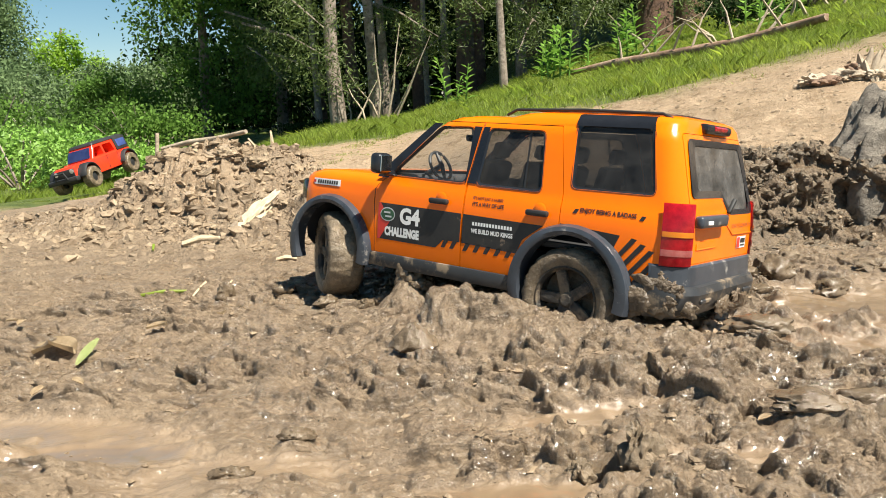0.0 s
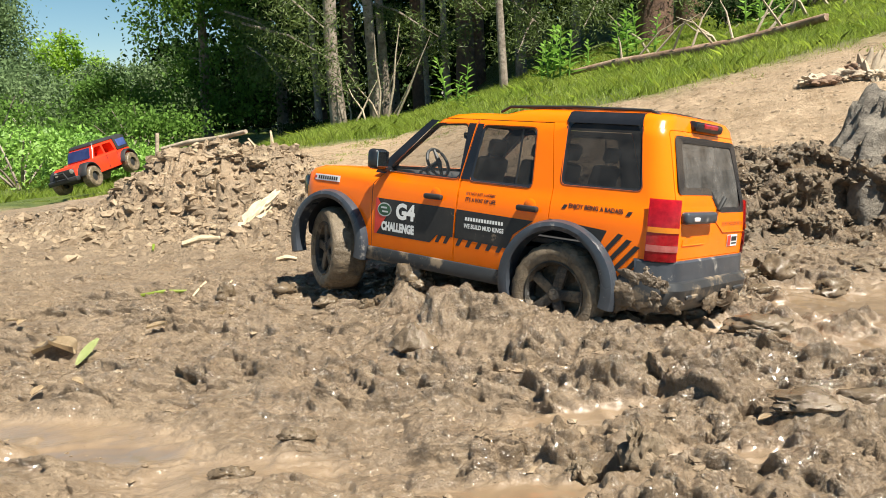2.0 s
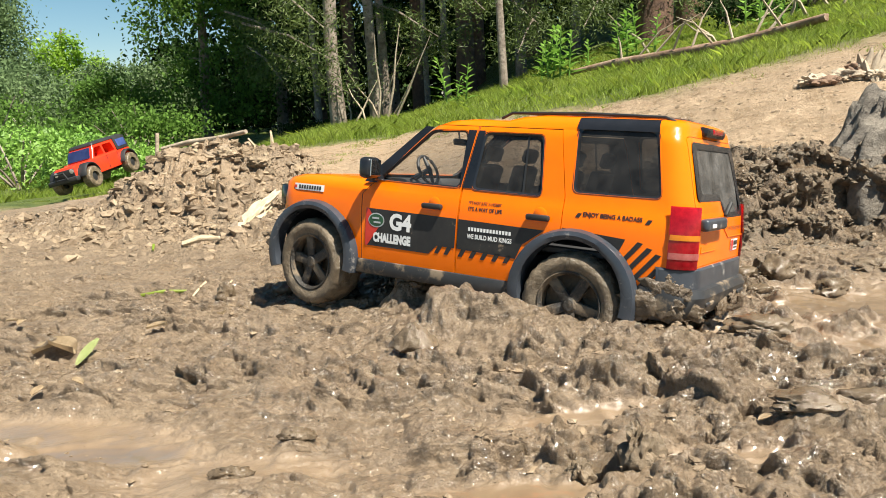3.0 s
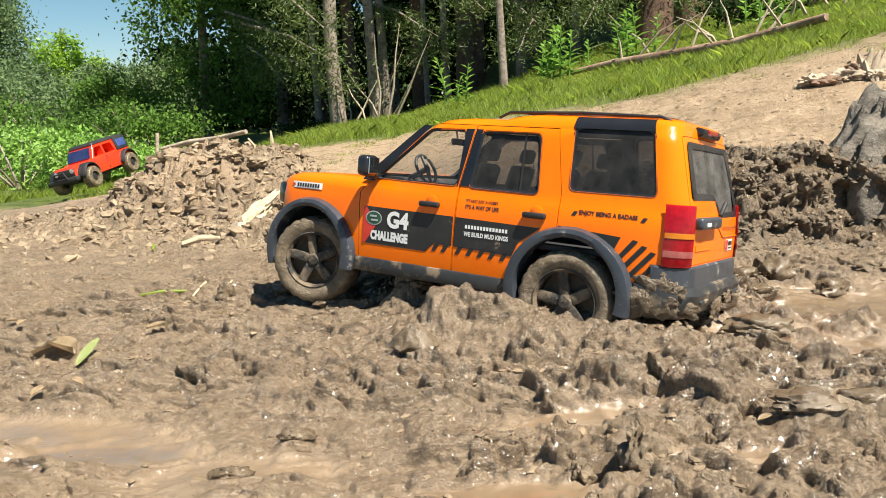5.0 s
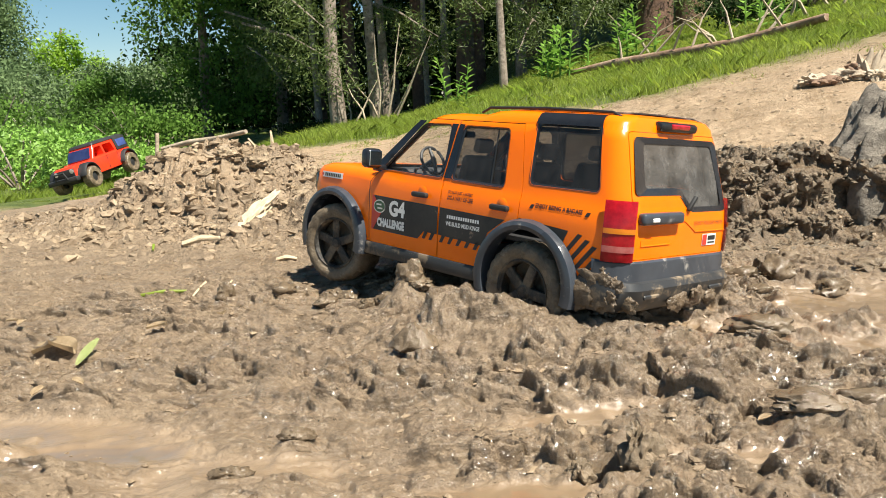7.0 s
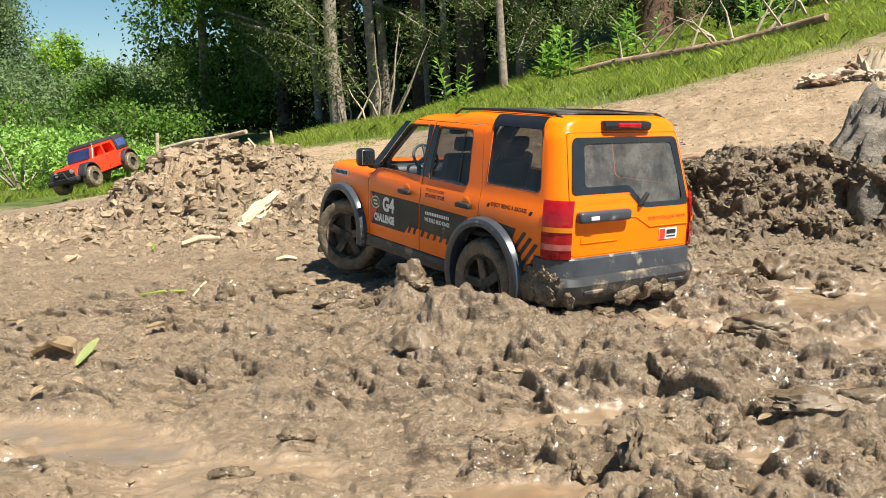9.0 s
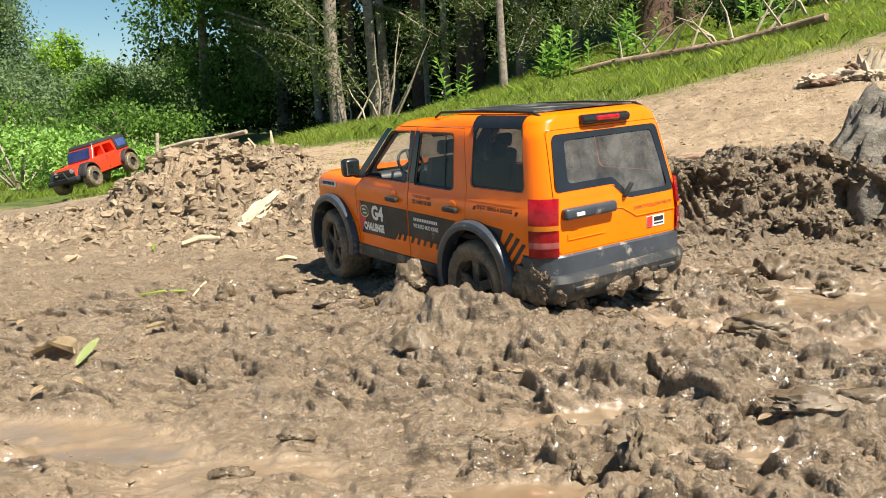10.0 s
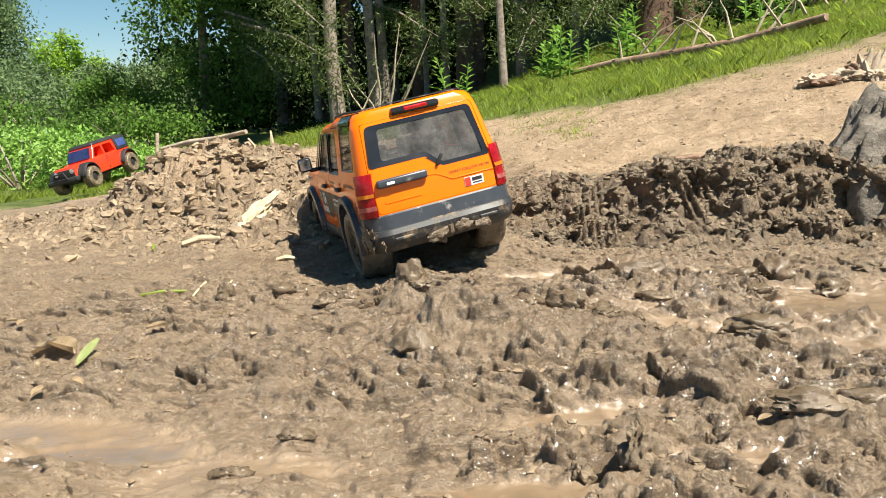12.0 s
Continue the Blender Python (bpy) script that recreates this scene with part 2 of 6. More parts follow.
def terrain(x, y, relief=True):
    """Height of the ground and its cover: sand, turf, wet pool."""
    x, y = np.asarray(x, float), np.asarray(y, float)
    far = np.clip(y - 1.2, 0, 4.2)
    rise = 0.22 * np.clip(x + 0.2, 0, 9) * (0.58 + 0.42 * smooth(1.2, 2.3, y)) + 0.03 * far * smooth(-1.3, 0.2, x)
    rise = rise + 0.10 * np.clip(y - 5.4, 0, 8) * smooth(0.2, 1.5, x)
    rise = np.minimum(rise, 1.3 + 0.02 * y)
    yb = bank_line(x)
    face = smooth(0, 0.12, y - yb)
    right = smooth(0.06, 0.2, x)
    h = rise * (1 - right) * smooth(1.25, 2.0, y) + rise * right * face
    # brow of the cut bank
    h = h + (0.016 + 0.026 * smooth(0.16, 0.36, x) * smooth(0.62, 0.46, x)) * right * np.exp(-(((y - yb - 0.14) / 0.09) ** 2))
    # toe of the bank, up which the track climbs
    h = h + 0.075 * bell(x, y, 0.03, 1.42, 0.20, 0.22, 20)
    h = h + 0.034 * bell(x, y, 0.068, 1.135, 0.05, 0.05)
    # heap of dug clay
    crest = bell(x, y, -0.445, 1.74, 0.215, 0.22, -8, 1.7)
    h = h + 0.128 * crest + 0.026 * bell(x, y, -0.64, 1.62, 0.30, 0.15, 8) + 0.04 * bell(x, y, -0.28, 1.45, 0.16, 0.14)
    h = h - 0.11 * smooth(-0.8, -1.45, x) * smooth(1.7, 2.8, y)
    heap = np.clip(1.4 * crest + 0.9 * bell(x, y, -0.75, 1.66, 0.4, 0.2, 8) + bell(x, y, -0.28, 1.45, 0.2, 0.16), 0, 1)
    # far ground on the open side falls away a little
    h = h - 0.02 * np.clip(y - 3, 0, 6) * smooth(-0.6, -2.5, x)
    pool = np.clip(bell(x, y, 0.42, 0.79, 0.26, 0.085, 6, 2) + bell(x, y, 0.30, 0.93, 0.20, 0.05, -10, 2) + 0.9 * bell(x, y, -0.29, 0.55, 0.12, 0.03, -10, 2) + 0.8 * bell(x, y, -0.13, 0.47, 0.09, 0.03, 5, 2) + bell(x, y, 0.30, 0.675, 0.16, 0.045, -8, 2) + bell(x, y, 0.155, 0.463, 0.06, 0.020, 0, 2) + bell(x, y, 0.045, 0.435, 0.07, 0.016, 0, 2) + bell(x, y, 0.10, 0.54, 0.06, 0.020, 0, 2) + bell(x, y, -0.25, 0.505, 0.09, 0.020, 0, 2) + 0.9 * bell(x, y, 0.17, 0.99, 0.12, 0.04, 0, 2), 0, 1) * smooth(0.30, 0.5, fbm(x, y, 20, 3, 160))
    near = smooth(6.0, 2.0, y) * smooth(3.0, 1.6, np.abs(x))
    cut = right * smooth(-0.03, 0.02, y - yb) * (1 - smooth(0.17, 0.28, y - yb))
    sand = np.clip(smooth(0.17, 0.30, y - yb + 0.10 * (fbm(x, y, 14, 3, 44) - 0.5)) * right + smooth(1.9, 2.4, y) * (1 - right), 0, 1)
    sand = np.maximum(sand, 0.85 * heap * smooth(0.35, 0.6, fbm(x, y, 9, 3, 40)) * smooth(0.03, 0.1, h))
    edge = 1.95 + 0.35 * fbm(x, y, 3.0, 3, 60) + 1.7 * smooth(0.7, -0.4, x)
    turf = smooth(0, 0.35, y - edge) * smooth(-1.2, -0.6, x) + smooth(0.0, 0.4, y - 2.55 + 0.2 * (x + 1.2)) * smooth(-0.75, -1.0, x)
    turf = np.clip(turf, 0, 1)
    if relief:
        churn = fbm(x, y, 5.0, 3, 70)
        rut = smooth(0.45, 0.7, churn)
        wild = np.clip(0.85 + 0.8 * bell(x, y, 0.08, 0.74, 0.42, 0.13, -4) + 0.75 * bell(x, y, 0.18, 0.53, 0.30, 0.12) + 0.35 * rut, 0, 1.3)
        wild = wild * (1 - 0.92 * pool)
        wx, wy = x + 0.02 * fbm(x, y, 14, 2, 84), y + 0.02 * fbm(x, y, 14, 2, 85)
        lumps = 0.011 * (0.45 - ridged(wx * 0.75, wy * 1.5, 10, 2, 80)) + 0.008 * (0.45 - ridged(wx * 0.8, wy * 1.2, 27, 3, 86)) + 0.004 * (fbm(x, y, 60, 3, 90, 0.6) - 0.5)
        lumps = lumps + ragged(x, y)[0]
        chunky = 0.050 * (0.5 - ridged(x, y, 9, 5, 110)) + 0.034 * (fbm(x, y, 34, 4, 120, 0.65) - 0.5) + 0.010 * smooth(0.52, 0.6, fbm(x, y, 55, 2, 125))
        h = h + near * (1 - 0.8 * turf) * (lumps * wild * (1 - cut) * (1 - 0.6 * sand) + chunky * np.clip(0.9 * cut + 1.25 * heap, 0, 1.25))
        h = h + near * 0.018 * (fbm(x, y, 2.2, 3, 130) - 0.5) * (1 - pool)
        h = h - 0.010 * pool + near * (0.024 * (fbm(x, y, 7, 4, 180) - 0.5) + 0.012 * (fbm(x, y, 30, 3, 185) - 0.5)) * sand
        # mud thrown up beside the dug-in wheels
        h = h + 0.030 * bell(x, y, 0.095, 0.690, 0.17, 0.055, -30, 1.6) + 0.012 * bell(x, y, 0.22, 0.74, 0.10, 0.07) + 0.010 * bell(x, y, 0.10, 0.86, 0.20, 0.12)
        h = h + 0.030 * bell(x, y, -0.040, 0.825, 0.024, 0.020) + 0.024 * bell(x, y, 0.00, 0.725, 0.05, 0.03)
        # slabs turned over by the wheels
        h = h + 0.010 * bell(x, y, 0.155, 0.575, 0.14, 0.020, -9, 1.2) - 0.024 * bell(x, y, 0.094, 0.462, 0.017, 0.016, 0, 2.5) - 0.014 * bell(x, y, 0.036, 0.476, 0.010, 0.010, 0, 2)
        # treads pressed into the thrown-up mud
        h = h + 0.0022 * np.sin((x + 0.5 * y) * 2 * math.pi / 0.0075) * bell(x, y, 0.105, 0.655, 0.045, 0.03, 0, 3)
        h = h + 0.018 * bell(x, y, 0.26, 0.49, 0.06, 0.018, -14, 2) + 0.014 * bell(x, y, 0.30, 0.655, 0.05, 0.02, -6)
        h = h + 0.3 * (fbm(x, y, 0.3, 3, 140) - 0.5) * smooth(5, 14, y) + 0.03 * (fbm(x, y, 1.5, 3, 141) - 0.5) * smooth(1.8, 3, y)
    return h, sand, turf, pool


def wetness(x, y):
    """Freshly churned mud round the wheels and pools shines."""
    w = 1.3 * bell(x, y, 0.12, 0.70, 0.45, 0.22, -4, 1.5) + 0.9 * bell(x, y, 0.22, 0.52, 0.26, 0.14) + 0.6 * bell(x, y, 0.4, 0.9, 0.3, 0.12)
    crust = ragged(x, y)[1] * smooth(1.25, 0.95, y) * smooth(0.42, 0.52, fbm(x, y, 30, 2, 158))
    w = np.clip(w, 0, 1)
    return 0.3 * w + 0.7 * crust * (1 - 0.3 * w) + (1 - 0.75 * crust) * 0.7 * w * smooth(0.40, 0.58, fbm(x, y, 24, 3, 150)) + 0.25 * smooth(0.56, 0.66, fbm(x, y, 15, 3, 155)) * smooth(1.3, 0.9, y)


def height(x, y):
    return float(terrain(np.array([x]), np.array([y]))[0][0])


def spaced(lo, hi, step, reach, growth):
    """Even steps from lo to hi, then widening ones out to -reach and +reach."""
    mid = list(np.arange(lo, hi, step))
    up, s = [mid[-1]], step
    while up[-1] < reach:
        s = min(s * growth, 8)
        up.append(up[-1] + s)
    down, s = [mid[0]], step
    while down[-1] > -reach:
        s = min(s * growth, 8)
        down.append(down[-1] - s)
    return np.array(down[:0:-1] + mid + up[1:])


def make_ground():
    xs, ys = spaced(-0.66, 0.74, 0.0021, 90, 1.07), spaced(0.40, 1.46, 0.0021, 120, 1.055)
    gx, gy = np.meshgrid(xs, ys)
    h, sand, turf, pool = terrain(gx, gy)
    nx, ny = len(xs), len(ys)
    torn, crust = ragged(gx, gy)
    torn = torn * (1 - pool)
    wet = wetness(gx, gy)
    verts = np.stack([gx - 0.35 * torn, gy - 0.75 * torn - bank_push(gx, gy, h), h], -1).reshape(-1, 3)
    i = (np.arange(ny - 1)[:, None] * nx + np.arange(nx - 1)[None]).ravel()
    faces = np.stack([i, i + 1, i + nx + 1, i + nx], 1)
    me = bpy.data.meshes.new("ground")
    me.vertices.add(len(verts))
    me.vertices.foreach_set("co", verts.ravel())
    me.loops.add(len(faces) * 4)
    me.loops.foreach_set("vertex_index", faces.ravel())
    me.polygons.add(len(faces))
    me.polygons.foreach_set("loop_start", np.arange(len(faces)) * 4)
    me.polygons.foreach_set("use_smooth", np.ones(len(faces), bool))
    me.update()
    at = me.attributes.new("cover", "FLOAT_COLOR", "POINT")
    at.data.foreach_set("color", np.stack([sand, turf, pool, wet], -1).astype(np.float32).ravel())
    d = gy - bank_line(gx)
    soaked = smooth(-0.02, 0.03, d) * (1 - smooth(0.15, 0.24, d + 0.10 * (fbm(gx, gy, 14, 3, 44) - 0.5))) * smooth(0.05, 0.16, gx) * 0.62 + 0.05 * crust * smooth(1.25, 0.95, gy) + 0.06 * wet + 0.14 * smooth(0.5, 0.62, fbm(gx, gy, 13, 4, 170)) * smooth(1.5, 1.1, gy)
    at = me.attributes.new("moist", "FLOAT", "POINT")
    at.data.foreach_set("value", np.clip(soaked, 0, 1).astype(np.float32).ravel())
    me.materials.append(M_GROUND)
    return tagged(new("ground", me), "churned wet brown mud rising to sand and grass", "ground", kind="structure")


make_ground()


# ---- mesh tools ----
def finish(bm, name, mat_, sharp=35.0):
    bmesh.ops.recalc_face_normals(bm, faces=bm.faces)
    for f in bm.faces:
        f.smooth = True
    for e in bm.edges:
        e.smooth = len(e.link_faces) != 2 or e.calc_face_angle(0) < radians(sharp)
    me = bpy.data.meshes.new(name)
    bm.to_mesh(me)
    bm.free()
    if mat_:
        me.materials.append(mat_)
    return me


def part(name, bm, mat_, parent, label="", sharp=35.0):
    """Links a bmesh (or a mesh) as one mesh object under a thing or a part."""
    me = bm if isinstance(bm, bpy.types.Mesh) else finish(bm, name, mat_, sharp)
    if isinstance(bm, bpy.types.Mesh) and mat_ and len(me.materials) < 2:
        me.materials.clear()
        me.materials.append(mat_)
    ob = new(name, me)
    ob.parent = parent
    return tagged(ob, label)


def thing(name, bm, mat_, label, category, group="", kind="", sharp=35.0):
    me = bm if isinstance(bm, bpy.types.Mesh) else finish(bm, name, mat_, sharp)
    return tagged(new(name, me), label, category, group, kind)


def root(name, label, category, group=""):
    return tagged(new(name), label, category, group)


def rounded_box(bm, size, m=Matrix(), r=0.002, seg=2):
    g = bmesh.ops.create_cube(bm, size=1.0, matrix=m @ Matrix.Diagonal((*size, 1)))
    if r > 0:
        edges = {e for v in g["verts"] for e in v.link_edges}
        bmesh.ops.bevel(bm, geom=list(edges), offset=r, segments=seg, affect="EDGES", profile=0.5, clamp_overlap=True)
    return bm


def rod(bm, points, radii, sides=8, wobble=0.0, rnd=random):
    """A tapered tube along points, closed at its ends."""
    rings = []
    pts = [Vector(p) for p in points]
    for k, p in enumerate(pts):
        d = (pts[min(k + 1, len(pts) - 1)] - pts[max(k - 1, 0)]).normalized()
        side = d.cross(Vector((0.31, 0.77, 0.55))).normalized()
        other = d.cross(side)
        ring = []
        for s in range(sides):
            a = 2 * math.pi * s / sides
            rr = radii[k] * (1 + wobble * rnd.uniform(-1, 1))
            ring.append(bm.verts.new(p + side * rr * math.cos(a) + other * rr * math.sin(a)))
        rings.append(ring)
    for a, b in zip(rings, rings[1:]):
        for s in range(sides):
            bm.faces.new((a[s], a[(s + 1) % sides], b[(s + 1) % sides], b[s]))
    bm.faces.new(rings[0][::-1])
    bm.faces.new(rings[-1])
    return bm


def lathe(bm, profile, segs, axis="Y"):
    """Turns (radius, offset) points round the axis."""
    rings = []
    for r, o in profile:
        rings.append([bm.verts.new((r * math.cos(a), o, r * math.sin(a))) for a in (2 * math.pi * k / segs for k in range(segs))])
    for a, b in zip(rings, rings[1:]):
        for k in range(segs):
            bm.faces.new((a[k], a[(k + 1) % segs], b[(k + 1) % segs], b[k]))
    for ring in (rings[0], rings[-1]):
        if len(ring) > 2:
            bm.faces.new(ring)
    return bm


def round_rect(x0, x1, w, r0, r1, n=6):
    """Plan outline from x0 (rear) to x1 (front), half width w, corner radii."""
    out = []
    for cx, cy, r, a0 in ((x1 - r1, w - r1, r1, 0), (x0 + r0, w - r0, r0, 90), (x0 + r0, -w + r0, r0, 180), (x1 - r1, -w + r1, r1, 270)):
        out += [(cx + r * math.cos(radians(a0 + 90 * k / n)), cy + r * math.sin(radians(a0 + 90 * k / n))) for k in range(n + 1)]
    return out


def loft(levels):
    """levels: z, x_rear, x_front, half width, rear radius, front radius."""
    bm = bmesh.new()
    rings = [[bm.verts.new((x, y, z + (lift * (xf - x) / (xf - xr) if lift else 0))) for x, y in round_rect(xr, xf, w, r0, r1)] for z, xr, xf, w, r0, r1, lift in [(*lv, 0)[:7] for lv in levels]]
    n = len(rings[0])
    for a, b in zip(rings, rings[1:]):
        for k in range(n):
            bm.faces.new((a[k], a[(k + 1) % n], b[(k + 1) % n], b[k]))
    bm.faces.new(rings[0][::-1])
    bm.faces.new(rings[-1])
    bmesh.ops.recalc_face_normals(bm, faces=bm.faces)
    return bm


def prism(outline, lo, hi, axis="y"):
    """Extrudes an outline: (x, z) along y, (y, z) along x or (x, y) along z."""
    bm = bmesh.new()
    place = {"y": lambda p, o: (p[0], o, p[1]), "x": lambda p, o: (o, p[0], p[1]), "z": lambda p, o: (p[0], p[1], o)}[axis]
    a = [bm.verts.new(place(p, lo)) for p in outline]
    b = [bm.verts.new(place(p, hi)) for p in outline]
    n = len(a)
    for k in range(n):
        bm.faces.new((a[k], a[(k + 1) % n], b[(k + 1) % n], b[k]))
    bm.faces.new(a[::-1])
    bm.faces.new(b)
    bmesh.ops.recalc_face_normals(bm, faces=bm.faces)
    return bm


def rounded(outline, r, n=4):
    """Rounds the corners of an outline."""
    out = []
    m = len(outline)
    for k in range(m):
        p, a, b = Vector(outline[k]), Vector(outline[k - 1]), Vector(outline[(k + 1) % m])
        u, v = (a - p), (b - p)
        d = min(r, u.length * 0.45, v.length * 0.45)
        s, e = p + u.normalized() * d, p + v.normalized() * d
        for j in range(n + 1):
            t = j / n
            q = s * (1 - t) ** 2 + p * 2 * t * (1 - t) + e * t * t
            out.append((q.x, q.y))
    return out


def as_mesh(bm):
    me = bpy.data.meshes.new("tmp")
    bm.to_mesh(me)
    bm.free()
    return me


def carve(base, tool, operation="DIFFERENCE"):
    """A new mesh: base cut by, met with or joined to tool (meshes)."""
    a, b = new("a", base), new("b", tool)
    mod = a.modifiers.new("cut", "BOOLEAN")
    mod.object, mod.operation, mod.solver = b, operation, "EXACT"
    dg = bpy.context.evaluated_depsgraph_get()
    dg.update()
    me = bpy.data.meshes.new_from_object(a.evaluated_get(dg))
    bpy.data.objects.remove(a)
    bpy.data.objects.remove(b)
    return me


def soften(me, mat_, sharp=35.0, bevel=0.0, lining=None):
    bm = bmesh.new()
    bm.from_mesh(me)
    bmesh.ops.remove_doubles(bm, verts=bm.verts, dist=0.00005)
    if bevel:
        edges = [e for e in bm.edges if len(e.link_faces) == 2 and e.calc_face_angle(0) > radians(50) and e.calc_length() > 0.001]
        bmesh.ops.bevel(bm, geom=edges, offset=bevel, segments=1, affect="EDGES", clamp_overlap=True)
    for f in bm.faces:
        f.smooth = True
        c = f.calc_center_median()
        away = c - Vector((min(max(c.x, -0.20), 0.03), 0, 0.125))
        in_arch = any(abs(math.hypot(c.x - ax, c.z - WHEEL_Z - 0.010) - 0.0505) < 0.0012 for ax in AXLES) or (abs(c.y) < 0.046 and c.z < 0.09 and -0.20 < c.x < 0.218)
        f.material_index = int(bool(lining) and (in_arch or c.z > 0.078 and -0.241 < c.x < 0.111 and f.normal.dot(away) < 0))
    for e in bm.edges:
        e.smooth = len(e.link_faces) != 2 or e.calc_face_angle(0) < radians(sharp)
    out = bpy.data.meshes.new("part")
    bm.to_mesh(out)
    bm.free()
    out.materials.append(mat_)
    if lining:
        out.materials.append(lining)
    return out


def sheet(outline, bend, cuts=(), axis=1):
    """A filled outline, cut at the given second coordinates, laid on a curved side by bend(u, v)."""
    bm = bmesh.new()
    vs = [bm.verts.new((u, v, 0)) for u, v in outline]
    bm.faces.new(vs)
    for c in cuts:
        bmesh.ops.bisect_plane(bm, geom=bm.verts[:] + bm.edges[:] + bm.faces[:], plane_co=(0, c, 0), plane_no=(0, 1, 0))
    bmesh.ops.triangulate(bm, faces=bm.faces)
    for v in bm.verts:
        v.co = bend(v.co.x, v.co.y)
    return bm


def lettering(text, size, width=None, bold=0.0):
    """Built-in font as a flat mesh in the xy plane, its lower left corner at the origin."""
    cu = bpy.data.curves.new("letters", "FONT")
    cu.body, cu.size, cu.offset, cu.resolution_u = text, size, bold, 3
    ob = new("letters", cu)
    dg = bpy.context.evaluated_depsgraph_get()
    dg.update()
    me = bpy.data.meshes.new_from_object(ob.evaluated_get(dg))
    bpy.data.objects.remove(ob)
    bm = bmesh.new()
    bm.from_mesh(me)
    xs, ys = [v.co.x for v in bm.verts], [v.co.y for v in bm.verts]
    for v in bm.verts:
        v.co.x = (v.co.x - min(xs)) * (width / (max(xs) - min(xs)) if width else 1)
        v.co.y -= min(ys)
    return bm


def lump(bm, centre, size, seed, stretch=(1, 1, 0.7), rough=0.35, level=2, turn=0.0):
    """An uneven clod."""
    g = bmesh.ops.create_icosphere(bm, subdivisions=level, radius=1.0)
    off = Vector((seed * 3.7, seed * 1.9, seed * 5.3))
    rot = Euler((0, 0, turn)).to_matrix()
    for v in g["verts"]:
        d = 1 + rough * (noise.noise(v.co * 1.3 + off) + 0.55 * noise.noise(v.co * 3.1 + off) + 0.4 * noise.noise(v.co * 7.3 + off))
        v.co = rot @ Vector((v.co.x * stretch[0], v.co.y * stretch[1], v.co.z * stretch[2])) * d * size + Vector(centre)
    return bm


# ---- radio-controlled off-road model ----
DUST = (0.30, 0.22, 0.15)
M_ORANGE = material("orange_paint", [(0.95, 0.160, 0.001), (0.99, 0.19, 0.001)], (0.2, 0.28), scale=12, coat=0.10, spec=0.30, mud=(DUST, 0.09, 55))
M_TRIM = material("grey_plastic", [(0.030, 0.035, 0.044), (0.055, 0.062, 0.076)], (0.22, 0.4), scale=30, mud=((0.26, 0.24, 0.22), 0.40, 45))
M_SILL = material("muddy_plastic", [(0.02, 0.021, 0.023), (0.035, 0.035, 0.036)], (0.35, 0.55), scale=30, mud=((0.2, 0.15, 0.1), 0.5, 35))
M_BLACK = material("black_gloss", [(0.012, 0.013, 0.016), (0.02, 0.021, 0.025)], (0.12, 0.25), scale=30, mud=(DUST, 0.14, 60))
M_DECAL = material("black_sticker", [(0.014, 0.014, 0.015), (0.03, 0.028, 0.026)], (0.4, 0.6), scale=60, mud=(DUST, 0.3, 60))
M_MATT = material("matt_black", [(0.012, 0.012, 0.013), (0.025, 0.025, 0.025)], (0.5, 0.7), scale=40)
M_ROOF = material("dark_roof_glass", [(0.02, 0.022, 0.026), (0.035, 0.038, 0.042)], (0.25, 0.4), scale=25, mud=((0.13, 0.12, 0.11), 0.55, 30))
M_WHITE = material("white_sticker", [(0.74, 0.74, 0.72), (0.82, 0.82, 0.8)], (0.4, 0.5), scale=50)
M_REDSTICK = material("red_sticker", [(0.55, 0.03, 0.02), (0.65, 0.045, 0.025)], (0.35, 0.5), scale=50)
M_GREEN = material("green_badge", [(0.02, 0.07, 0.03), (0.03, 0.10, 0.045)], (0.3, 0.4), scale=60)
M_SILVER = material("silver_trim", [(0.55, 0.56, 0.56), (0.66, 0.66, 0.66)], (0.25, 0.4), metal=0.6, scale=60)
M_MIRROR = material("mirror_face", [(0.55, 0.57, 0.6), (0.6, 0.62, 0.65)], (0.05, 0.1), metal=1.0, scale=60)
M_TAIL = material("red_lens", [(0.34, 0.004, 0.010), (0.62, 0.012, 0.022)], (0.08, 0.16), scale=160, coat=0.8)
M_AMBER = material("amber_lens", [(0.85, 0.28, 0.02), (0.95, 0.36, 0.03)], (0.12, 0.2), scale=90, coat=0.6)
M_CLEAR = material("clear_lens", [(0.50, 0.10, 0.09), (0.62, 0.22, 0.20)], (0.12, 0.2), scale=120, coat=0.6)
M_TYRE = material("muddy_tyre", [(0.07, 0.053, 0.036), (0.16, 0.12, 0.078), (0.27, 0.205, 0.136)], (0.12, 0.5), scale=60, bump=0.004, bump_scale=90)
M_RIM = material("muddy_rim", [(0.022, 0.020, 0.018), (0.045, 0.038, 0.03)], (0.3, 0.6), scale=60, bump=0.004, bump_scale=90, mud=((0.19, 0.14, 0.092), 0.58, 38))
M_SEAT = material("tan_seat", [(0.20, 0.16, 0.10), (0.28, 0.22, 0.14)], (0.6, 0.8), scale=60)
M_DASH = material("dark_interior", [(0.02, 0.02, 0.022), (0.04, 0.04, 0.042)], (0.5, 0.7), scale=50)
M_CAKED = material("caked_mud", [(0.085, 0.06, 0.038), (0.175, 0.125, 0.08)], (0.1, 0.5), scale=60, bump=0.003, bump_scale=120)


